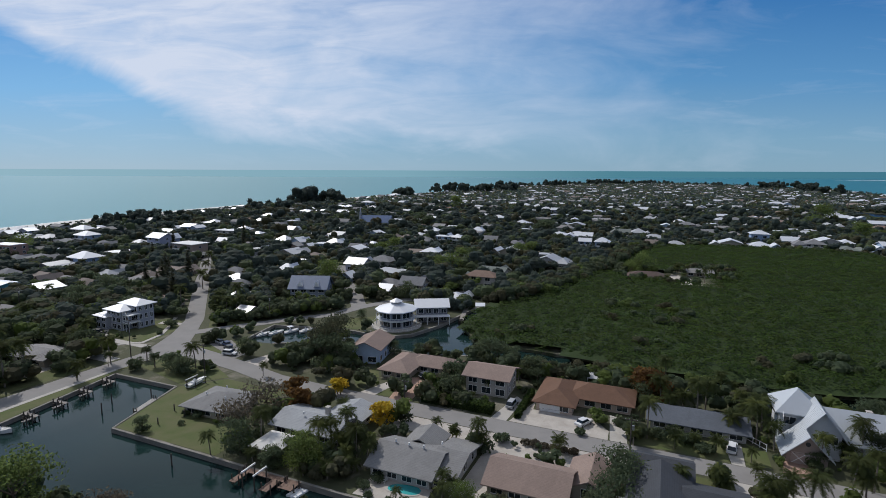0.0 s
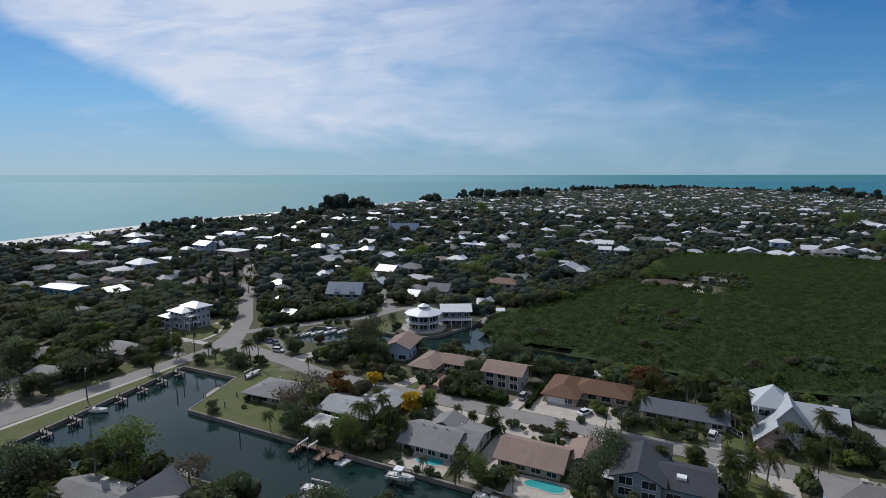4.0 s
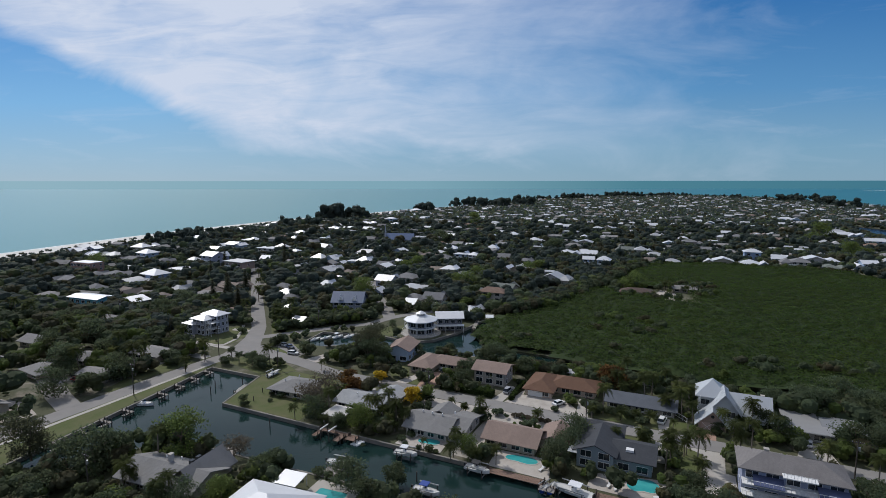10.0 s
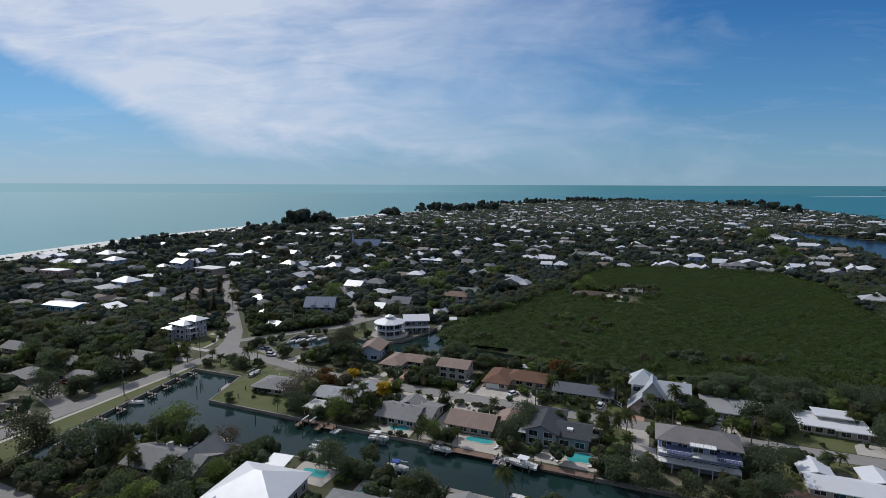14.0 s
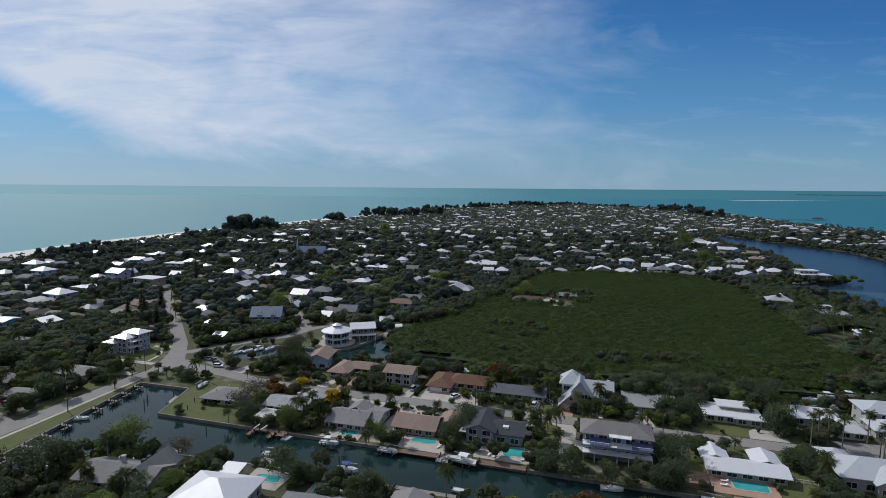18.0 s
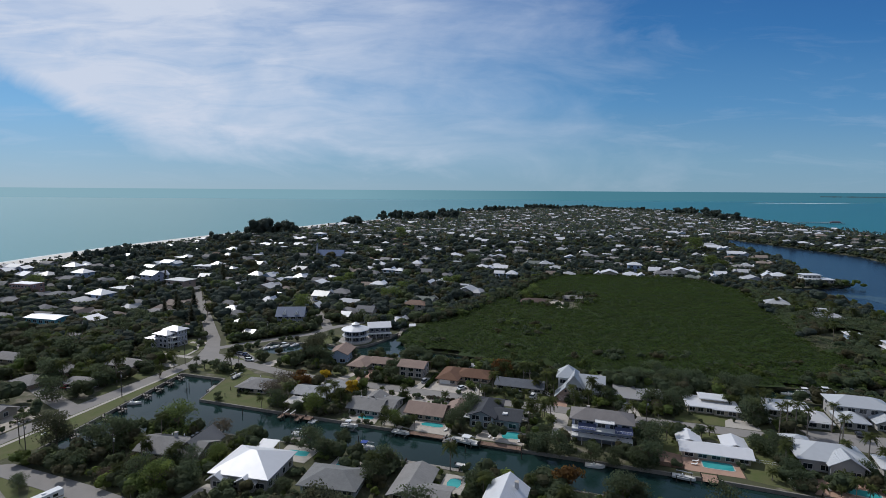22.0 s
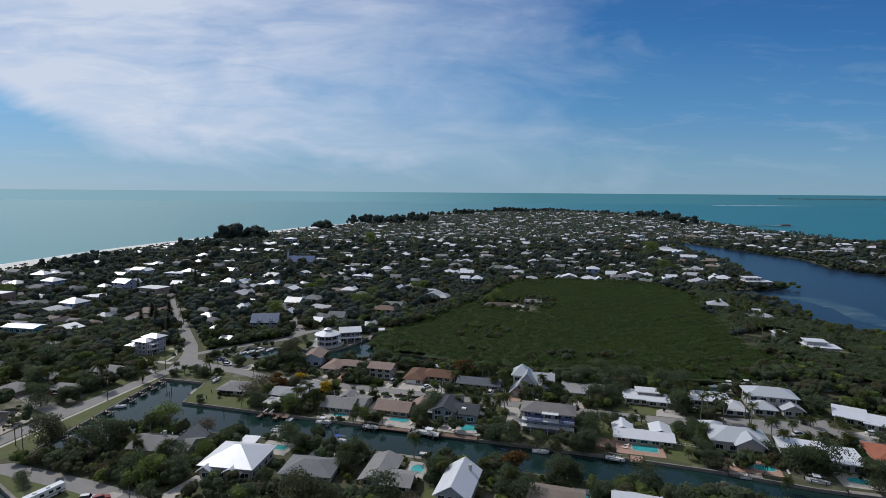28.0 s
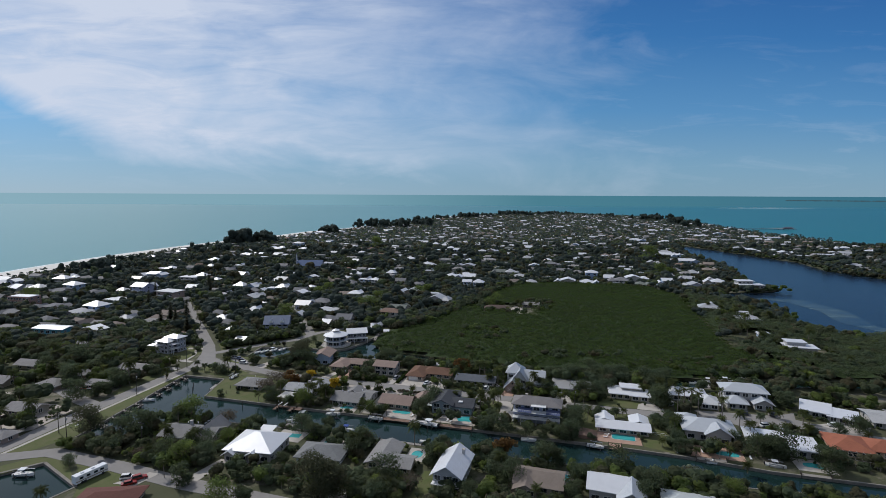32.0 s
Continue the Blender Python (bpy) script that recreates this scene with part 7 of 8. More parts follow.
pad("lawn", "lawn", LAWN, (-22, 102), (-17, 103), (-15, 87), (-22, 85), z=0.02)
pad("lawn", "lawn", LAWN, (-194, 143), (-184, 143), (-182, 165), (-194, 165), z=0.02)
pad("lawn", "lawn", LAWN, (-214, 186), (-193, 184), (-188, 189), (-192, 204), (-199, 209), (-206, 210), z=0.02)
pad("lawn", "lawn", LAWN, (-197, 226), (-176, 204), (-168, 215), (-186, 232), z=0.02)
pad("lawn", "lawn", LAWN, (-170, 188.5), (-150, 185.4), (-151, 199.5), (-163, 199), z=0.02)
pad("lawn", "lawn", LAWN, (-171.5, 170), (-148, 164.5), (-140, 173.5), (-150, 178.5), (-170, 178), z=0.02)
pad("lawn", "lawn", LAWN, (-140, 226), (-129, 227), (-132, 247), (-142, 238), z=0.02)
pad("lawn", "lawn", LAWN, (-181, 205), (-193, 217.6), (-188.5, 222), (-177.5, 210.5), z=0.02)
pad("lawn", "lawn", LAWN, (-224, 236), (-243, 255), (-247, 251.5), (-228, 232.5), z=0.02)
pad("canal_verge", "lawn", "grass verge between the street and the canal", (-173.4, 60), (-162, 91), (-172.2, 162), (-172.6, 172), (-174.6, 172), (-175.4, 120), (-175.6, 60), z=0.03)
pad("sidewalk", "concrete", "narrow concrete sidewalk beside the street", (-175.2, 62), (-173.8, 62), (-173.4, 120), (-173.6, 165), (-174.8, 165), (-174.9, 120), z=0.07)
piece("sidewalk", ribbon(grid_line((-210.5, 182.9), (-201.6, 180.5), (-194.7, 180.5), (-189.3, 185.2), (-191.1, 193.8), (-198.5, 204), (-205.3, 212)), 0.7, LAND - 0.2, LAND + 0.14), M["concrete"], "pale concrete sidewalk round the street corner")
pad("driveway", "shell", "pale curving drive beside the boat basin", (-146, 182.5), (-139.5, 182), (-137, 190), (-134.5, 199), (-138, 203), (-141.5, 196), (-144, 189), z=0.05)
pad("driveway", "concrete", "pale concrete driveway", (-65.6, 179), (-61.8, 178.8), (-60.8, 191), (-63, 193), z=0.05)
pad("driveway", "shell", "white shell forecourt and driveway", (-61.2, 179), (-39.2, 178.8), (-39.4, 183), (-43.4, 188), (-57.4, 187.2), (-57.8, 192), z=0.05)
pad("driveway", "concrete", "pale concrete driveway", (-38.8, 178.8), (-35.2, 178.8), (-36.6, 190), (-40, 191.5), z=0.055)
pad("driveway", "paver", "reddish paver driveway", (-92.6, 179), (-86.8, 179), (-87.5, 190), (-90.6, 195), (-95, 192.5), z=0.05)
pad("driveway", "shell", "sandy curving drive", (-101.5, 179), (-97, 179), (-95, 188), (-97.2, 190.5), z=0.045)
pad("shell_yard", "shell", "white shell yard", (-85, 166), (-62, 166), (-60, 172.2), (-86, 172.4), z=0.035)
pad("shell_yard", "shell", "white shell yard with boulders", (-62.6, 142), (-57.6, 142), (-57.2, 163.6), (-38, 165), (-38, 172), (-62, 172.2), z=0.045)
pad("driveway", "concrete", "pale concrete driveway", (-15.6, 178.6), (-13.2, 178.6), (-13, 187.5), (-16.4, 187.5), z=0.05)
pad("driveway", "paver", "pinkish paver driveway", (-6.8, 178.5), (-1.2, 178.5), (-1.0, 184.6), (-6.4, 185), z=0.05)
pad("driveway", "concrete", "wide pale concrete driveway with a turning pad", (-9.2, 171.8), (0.5, 171.8), (0.2, 161.5), (2.2, 161), (2.4, 151.5), (-4.4, 150.5), (-4.8, 169), z=0.055)
pad("driveway", "concrete", "pale concrete driveway", (-38.4, 172), (-27, 171.9), (-27.4, 163.2), (-32.6, 163.2), (-33, 169), z=0.05)
pad("driveway", "concrete", "pale concrete driveway", (-16, 172), (-12.8, 172), (-13, 160), (-16.2, 160), z=0.05)
pad("driveway", "concrete", "pale concrete driveway with a parked car", (17.2, 178.3), (26, 178.2), (24.5, 188), (19.6, 188), z=0.05)
pad("turning_circle", "asphalt", "worn grey asphalt court between the houses", (79, 183.6), (112, 186), (121, 192), (117, 176), (104, 172), (94, 171), (81, 178.2), z=0.12)
pad("driveway", "concrete", "pale concrete driveway", (54.5, 178.2), (66, 178.2), (66, 184), (60, 189), (55.5, 184), z=0.05)
pad("driveway", "concrete", "pale concrete driveway to the carport", (120, 178), (140, 172), (146, 183), (140, 188), z=0.11)
pad("driveway", "concrete", "pale concrete driveway", (-112.5, 76.6), (-108.6, 76.6), (-110.5, 68), (-118.5, 67.6), z=0.12)
pad("driveway", "concrete", "pale concrete driveway", (-47, 88), (-42, 88), (-40.5, 74), (-47.5, 74), z=0.12)
pad("driveway", "concrete", "pale concrete driveway", (-95, 91), (-91, 91), (-93, 76), (-98, 76), z=0.12)
pad("patio", "shell", "pale stone pool patio", (-79.2, 140.9), (-66, 141.3), (-66.4, 147.6), (-78.6, 147.4), z=0.08)
pad("patio", "shell", "pale stone pool patio", (-52.8, 141), (-37.6, 140.6), (-38.8, 150), (-53.2, 149.4), z=0.08)
pad("patio", "shell", "pale stone pool patio", (-29, 141.6), (-12.4, 141.4), (-12.2, 152), (-29, 148.4), z=0.08)
pad("patio", "paver", "pinkish paver pool patio", (36.4, 141.4), (53, 141.4), (52.6, 151.6), (36.6, 149.8), z=0.08)
pad("patio", "paver", "pinkish paver pool patio", (69.6, 138.2), (88, 138), (88.4, 148.6), (70.8, 147.4), z=0.08)
pad("patio", "concrete", "concrete pool patio", (104, 136.8), (116, 136.2), (116, 146), (104, 146), z=0.08)
pad("patio", "concrete", "concrete pool patio", (-86, 109.5), (-75, 109.5), (-74.6, 118.6), (-86.4, 118.6), z=0.08)
pad("patio", "concrete", "concrete pool patio", (-67, 108.5), (-57.5, 108.5), (-57.5, 116.5), (-67, 116.5), z=0.08)
pad("patio", "concrete", "concrete pool patio", (-31.6, 107.6), (-24.6, 107.6), (-24.6, 117.2), (-31.6, 117.2), z=0.08)
pad("patio", "concrete", "concrete pool patio", (21.5, 105.5), (28, 105.5), (28, 114.5), (21.5, 114.5), z=0.08)
pad("sand_drive", "shell", "sandy clearing drive in the mangrove", (-29, 361), (-16, 357), (-14, 366), (-17, 381), (-26, 388), z=0.04)
pad("dry_lot", "shell", "dry sandy corner lot with low shrubs", (-212, 112), (-199, 114.5), (-186, 111), (-183.5, 92), (-190, 84), (-214, 92), z=0.03)
pad("lawn", "lawn", LAWN, (-186, 131), (-183, 131), (-182, 142), (-190, 142), z=0.02)
pad("driveway", "concrete", "pale concrete driveway", (-197, 168), (-182, 168), (-182, 172), (-197, 172), z=0.05)
pad("driveway", "concrete", "pale concrete driveway", (-216, 189), (-206, 181.5), (-184, 181.5), (-184, 184.2), (-206, 184.4), (-214, 191), z=0.045)
pad("driveway", "concrete", "pale concrete driveway", (-204, 203), (-190, 205.5), (-191.5, 208), (-205, 206), z=0.06)
pad("parking_lot", "asphalt", "small asphalt boat-basin parking", (-168, 193), (-150, 185.6), (-149.6, 190), (-164, 199), z=0.03)
for k, (u, v, w, d) in enumerate(((-205, 150, 14, 9), (-222, 128, 16, 8), (-250, 110, 18, 10), (-210, 96, 12, 10), (-236, 168, 10, 12))):
    pad("yard", "shell", "pale sandy yard between the trees", (u, v), (u + w, v + 1), (u + w - 1, v + d), (u + 1, v + d - 1), z=0.03)


def pool(u, v, w, d, deg=0.0, lobe=0.0, label="kidney-shaped turquoise swimming pool"):
    """A sunk pool: coping ring, basin edge and water."""
    ob = thing("swimming_pool", spot(u, v, LAND + 0.08, deg), label, "swimming pool")
    n = 28
    def ring(grow, z):
        pts = []
        for i in range(n):
            a = math.tau * i / n
            c, s = math.cos(a), math.sin(a)
            r = 1.0 / max(abs(c), abs(s)) ** (1.0 if lobe < 0 else 0.25) * (1 - max(lobe, 0) * math.exp(-((a - 4.4) ** 2) * 3))
            pts.append((c * r * (w / 2) + grow * c, s * r * (d / 2) + grow * s, z))
        return pts
    rim = Shape()
    inner, outer, low = ring(0, 0.06), ring(0.4, 0.06), ring(0.4, -0.2)
    for i in range(n):
        j = (i + 1) % n
        rim.face(inner[i], outer[i], outer[j], inner[j])
        rim.face(outer[i], low[i], low[j], outer[j])
    part("coping", rim, M["concrete"], ob, "pale concrete coping")
    part("water", Shape().face(*ring(0.02, 0.03)), M["pool"], ob, "clear turquoise water")


pool(-71.2, 145.5, 6.2, 3.0, 10, 0.25)
pool(-46, 147, 8.2, 3.6, 4, 0.35)
pool(-17.2, 147.2, 7.2, 6.2, 25, 0.4)
pool(46.5, 147, 8.6, 4.6, 0, -1, "rectangular turquoise swimming pool")
pool(82.5, 142.6, 8.4, 3.8, 0, 0.2)
pool(110, 141.2, 6.6, 4.2, 0, 0.3)
pool(-28, 112.6, 4.0, 5.4, 0, 0.0, "round turquoise swimming pool")
pool(25, 110, 3.2, 4.6, 0, -1, "small rectangular turquoise pool")
pool(-80.3, 114.4, 7.2, 3.2, 4, -1, "rectangular turquoise swimming pool")
pool(-62.5, 112.6, 5.6, 2.6, 4, -1, "rectangular turquoise swimming pool")


# ---- seawalls, docks ----
def seawall(name, cap, *points):
    line = [G(u, v) for u, v in points]
    piece(name, ribbon(line, cap, -1.2, LAND + 0.14), M["seawall"], "weathered concrete seawall cap along the water")


seawall("seawall_north", 0.28, *CANAL[1:11])
seawall("seawall_west", 0.28, CANAL[-1], (CANAL[0][0], CANAL[0][1] + 0.4))
seawall("seawall_end", 0.28, (CANAL[0][0] - 0.3, CANAL[0][1]), CANAL[1])
seawall("seawall_south", 0.28, *CANAL[11:20])
seawall("seawall_creek", 0.4, *CREEK[:9])
seawall("seawall_creek_south", 0.4, *CREEK[21:])
seawall("seawall_basin", 0.5, *BASIN, BASIN[0])


def dock(name, u, v, deg, long, wide, mat="greydeck", label="small grey wooden dock on pilings", posts=6, lift=False):
    """Planks on stringers and pilings, standing out from the bank along local -y."""
    ob = thing(name, spot(u, v, 0.0, deg), label, "dock")
    count = max(3, int(long / 0.3))
    plank = Shape().box(-wide / 2, wide / 2, -0.13, 0.13, 0, 0.06).mesh("plank")
    plank.materials.append(M[mat])
    for k in range(count):
        b = new("plank", plank)
        b.parent = ob
        b.matrix_basis = pose(0, -(k + 0.5) * long / count, LAND + 0.1)
    part("stringer", Shape().box(-wide / 2 + 0.1, -wide / 2 + 0.25, -long, 0, LAND - 0.12, LAND + 0.095), M["pile"], ob)
    part("stringer", Shape().box(wide / 2 - 0.25, wide / 2 - 0.1, -long, 0, LAND - 0.12, LAND + 0.095), M["pile"], ob)
    pile = Shape().tube((0, 0, -1.5), (0, 0, LAND + 1.0), 0.15, 0.13, 7).mesh("piling")
    pile.materials.append(M["pile"])
    for k in range(posts):
        b = new("piling", pile)
        b.parent = ob
        b.matrix_basis = pose((-1 if k % 2 else 1) * (wide / 2 + 0.12), -long * (k // 2 + 0.5) / max(1, (posts + 1) // 2), 0)
    return ob


for k, v in enumerate((158.5, 151.6, 144.6, 137.4, 124.0, 116.5, 109.5, 102.5)):
    u = -171.5 + (162.8 - v) * 0.146
    tagged(dock("dock", u + 0.3, v, 92, 4.6, 1.1, label="narrow wooden finger dock with pilings"), group="finger docks along the canal street")
    tagged(dock("dock", u + 4.6, v - 0.6, 0, 2.4, 0.9, label="short cross-piece of a finger dock", posts=4), group="cross-pieces of the finger docks")
dock("dock", -97.5, 140.0, 0, 1.3, 9.5, "deck", "reddish wooden dock with boat lifts", 6)
dock("dock", -101.6, 138.7, 0, 3.6, 1.4, "deck", "reddish wooden finger dock beside a boat lift", 4)
dock("dock", -94.4, 138.7, 0, 3.6, 1.8, "deck", "reddish wooden finger dock beside a boat lift", 4)
for u in (-99.6, -96.8):
    lift = thing("boat_lift", spot(u, 137.2, 0.0, 0), "white boat lift beam on dark pilings", "boat lift")
    part("beam", Shape().box(-0.12, 0.12, -1.7, 1.9, 3.0, 3.3), M["white"], lift)
    for y in (-1.5, 1.7):
        part("piling", Shape().tube((0, y, -1.5), (0, y, 3.0), 0.15, 0.14, 7), M["pile"], lift)
dock("dock", -91.2, 140.0, 0, 3.0, 3.0, "deck", "reddish wooden dock platform", 4)
dock("dock", -45.2, 140.2, 0, 2.4, 13.6, "deck", "reddish wooden dock along the seawall", 14)
dock("dock", -19.6, 140.4, 0, 2.6, 13.6, "deck", "reddish wooden dock along the seawall", 14)
dock("dock", 42.8, 140.4, 0, 4.6, 4.4, "paver", "pinkish paved boat landing", 6)
dock("dock", 76, 137.6, 0, 2.0, 10, "greydeck", "grey wooden dock along the seawall", 8)
dock("dock", 108, 134.4, 0, 1.8, 9, "greydeck", "grey wooden dock along the seawall", 8)
dock("dock", -60, 119.0, 180, 2.2, 9.0, "greydeck", "grey wooden dock along the south bank", 8)
dock("dock", -86, 119.4, 180, 4.6, 4.0, "greydeck", "grey wooden dock with a boat lift", 6)
dock("dock", -116, 118.4, 180, 2.6, 4.4, "greydeck", "old grey wooden dock", 4)
dock("dock", -135, 118.0, 180, 2.2, 3.2, "greydeck", "old grey wooden dock", 4)
dock("dock", -37, 119.2, 180, 1.6, 17.0, "greydeck", "long grey dock along the south bank", 10)
dock("dock", -38.5, 214.4, 180, 2.6, 18.0, "greydeck", "long grey boat dock on the creek", 12)
dock("dock", -19, 212.8, 180, 1.8, 12.0, "greydeck", "grey dock on the creek", 8)
dock("dock", 92, 216, 180, 7.0, 1.4, "greydeck", "grey finger dock on the creek", 6)
dock("dock", 105, 219, 180, 7.0, 1.4, "greydeck", "grey finger dock on the creek", 6)
dock("dock", -144.9, 152.0, -74, 1.4, 7.0, "concrete", "white concrete landing along the lawn", 4)
dock("dock", -104.4, 262, 104, 1.8, 22, "greydeck", "pale dock along the creek", 10)
for u, v in ((-131.5, 151), (-134, 146), (-136.5, 152.5), (-118, 136), (-153, 146), (-156.5, 151), (-150, 157), (-73.2, 134), (-66, 128.6), (-30, 133), (-12, 134.5)):
    thing_pile = Shape().tube(G(u, v, -1.5), G(u, v, 2.6), 0.16, 0.14, 7)
    tagged(piece("mooring_piling", thing_pile, M["pile"], "dark weathered mooring piling in the canal", "piling", ""), group="mooring pilings in the canal")


# ---- boats ----
def boat(u, v, deg, long=6.5, wide=2.3, top="", lift=0.0, label="white motor boat moored at a dock", console=True, engines=1, hull="gelcoat"):
    """A hull lofted from stern to bow along local +x, with deck, console, windshield, top and engines."""
    ob = thing("motor_boat", spot(u, v, 0.05 + lift, deg), label, "boat")
    s = Shape()
    rings = []
    for f, w, keel, sheer in ((0, 0.92, -0.15, 0.75), (0.35, 1.0, -0.22, 0.8), (0.65, 0.92, -0.2, 0.9), (0.85, 0.58, -0.05, 1.02), (1.0, 0.06, 0.55, 1.15)):
        x, y = (f - 0.5) * long, w * wide / 2
        rings.append([(x, -y, sheer), (x, -y * 0.86, 0.15), (x, 0, keel), (x, y * 0.86, 0.15), (x, y, sheer)])
    for a, b in zip(rings, rings[1:]):
        for i in range(4):
            s.face(a[i], b[i], b[i + 1], a[i + 1])
    s.face(*reversed(rings[0]))
    part("hull", s, M[hull], ob)
    deck = Shape()
    for a, b in zip(rings, rings[1:]):
        deck.face((a[0][0], a[0][1] * 0.86, a[0][2] - 0.16), (b[0][0], b[0][1] * 0.86, b[0][2] - 0.1), (b[4][0], b[4][1] * 0.86, b[4][2] - 0.1), (a[4][0], a[4][1] * 0.86, a[4][2] - 0.16))
        for side in (0, 4):
            deck.face(a[side], b[side], (b[side][0], b[side][1] * 0.86, b[side][2] - 0.09), (a[side][0], a[side][1] * 0.86, a[side][2] - 0.15))
    part("deck", deck, shade("paint", 0.66, 0.65, 0.62), ob, "off-white deck and gunwale")
    if console:
        part("console", Shape().box(-0.1 * long, 0.03 * long, -0.42, 0.42, 0.6, 1.45, 0.06), M["gelcoat"], ob)
        part("windshield", Shape().hull([(0.03 * long, -0.42, 1.44), (0.03 * long, 0.42, 1.44), (-0.02 * long, 0.42, 1.44), (-0.02 * long, -0.42, 1.44)], [(-0.01 * long, -0.36, 1.85), (-0.01 * long, 0.36, 1.85), (-0.03 * long, 0.36, 1.85), (-0.03 * long, -0.36, 1.85)]), M["glass"], ob)
        part("seat", Shape().box(-0.24 * long, -0.15 * long, -0.5, 0.5, 0.62, 1.1, 0.05), M["white"], ob)
    for k in range(engines):
        y = (k - (engines - 1) / 2) * 0.6
        part("outboard_engine", Shape().box(-0.5 * long - 0.45, -0.5 * long - 0.02, y - 0.2, y + 0.2, 0.6, 1.25, 0.06).box(-0.5 * long - 0.3, -0.5 * long - 0.12, y - 0.08, y + 0.08, -0.4, 0.6), M["blackgoods"], ob)
    if top:
        posts = Shape()
        for x in (-0.16, 0.06):
            for y in (-0.36, 0.36):
                posts.tube((x * long, y * wide, 0.8), (x * long, y * wide * 0.9, 2.25), 0.03, sides=5)
        part("top_frame", posts, M["steel"], ob)
        part("top", Shape().box(-0.22 * long, 0.1 * long, -0.42 * wide, 0.42 * wide, 2.25, 2.36, 0.04), M[top], ob)
    if lift:
        for x in (-0.3, 0.3):
            for y in (-1, 1):
                part("lift_piling", Shape().tube((x * long, y * (wide / 2 + 0.5), -1.6 - lift), (x * long, y * (wide / 2 + 0.5), 1.4), 0.13, 0.12, 6), M["pile"], ob)
            part("lift_beam", Shape().box(x * long - 0.1, x * long + 0.1, -wide / 2 - 0.5, wide / 2 + 0.5, -0.45, -0.2), M["steel"], ob)
        for y in (-1, 1):
            part("lift_rail", Shape().box(-0.36 * long, 0.36 * long, y * (wide / 2 + 0.5) - 0.1, y * (wide / 2 + 0.5) + 0.1, 1.4, 1.6), M["steel"], ob)
    return ob


boat(-73.6, 137.0, 8, 6.2, 2.3, "gelcoat", 0.9, "white centre-console boat on a lift")
boat(-54.2, 137.6, -4, 6.4, 2.3, "blackgoods", 0.9, "white boat with a dark canvas top on a lift")
boat(-31.4, 138.0, 172, 9.0, 2.9, "gelcoat", 1.0, "large white sport fishing boat on a lift", engines=2)
boat(-61.5, 124.6, 2, 6.6, 2.4, "bluecloth", 0.6, "boat with a bright blue canvas cover on a lift")
boat(-86.3, 125.6, 6, 6.2, 2.3, "", 1.0, "white open boat on a lift")
boat(-43, 220.4, 180, 9.2, 3.0, "gelcoat", 0.3, "large white cruiser at a creek dock")
boat(97, 137.6, -12, 6.6, 2.4, "gelcoat", 0.7, "white boat on a lift by the seawall", engines=2)
boat(76.6, 136.0, 0, 4.8, 2.0, label="small white boat at a dock")
boat(10.4, 136.4, 4, 6.0, 2.2, "", 0, "white open boat under the trees")
boat(-28.8, 124.0, -6, 3.8, 1.7, "", 0, "small white skiff at the south bank", console=False)
boat(35.6, 136.6, -10, 6.4, 2.3, "", 0.5, "white open boat by the landing")
boat(94, 226, 0, 7.2, 2.5, "gelcoat", 0.4, "white motor boat on the creek")
boat(102.6, 229.4, 0, 7.4, 2.6, "gelcoat", 0.4, "white motor boat with hardtop on the creek")
boat(112, 231.6, 0, 7.2, 2.5, "gelcoat", 0.4, "white motor boat on the creek")
boat(87, 222.5, 0, 6.0, 2.2, "", 0.0, "white open boat on the creek")
boat(-160.0, 209.5, 70, 5.6, 2.1, "", 0, "white boat in the boat basin")
boat(-157.0, 213.0, 70, 6.0, 2.2, "", 0, "white boat in the boat basin")
boat(-153.2, 216.6, 70, 6.0, 2.2, "gelcoat", 0, "white boat in the boat basin")
boat(-148.8, 219.6, 70, 6.2, 2.2, "", 0, "white boat in the boat basin")
boat(-164.6, 130.6, 20, 6.0, 2.2, "", 0, "white sailing dinghy hull at a finger dock")
boat(-153, 65.0, 14, 7.0, 2.5, "gelcoat", 0.3, "white boat in the small basin")
boat(-144.4, 166.2, 92, 5.8, 2.1, "", 1.2, "white boat stored on land beside the lawn")
boat(-42.6, 91.5, 60, 5.0, 1.9, "", 1.2, "white boat on a trailer in a driveway")
boat(-128, 226.6, 8, 4.6, 1.8, "", 0, "small white boat at the round house")
boat(-170.0, 100.0, 70, 5.2, 2.0, "", 0, "white boat at a finger dock")
for u, v, deg in ((-37.6, 137.2, 70), (-36.4, 138.8, 70)):
    boat(u, v, deg, 2.9, 1.1, "", 0.4, "bright blue jet ski on a floating pad", console=False, engines=0, hull="bluecloth")
for k in range(3):
    raft = Shape()
    raft.box(-0.35, 0.35, -1.5, 1.5, 0, 0.3, 0.05)
    ob = piece("floating_mat", raft, M["gelcoat"], "white floating jet-ski pad beside a dock", "pontoon", "")
    ob.matrix_basis = spot(-90.0 + 0.8 * k, 138.2, 0.08, -12)


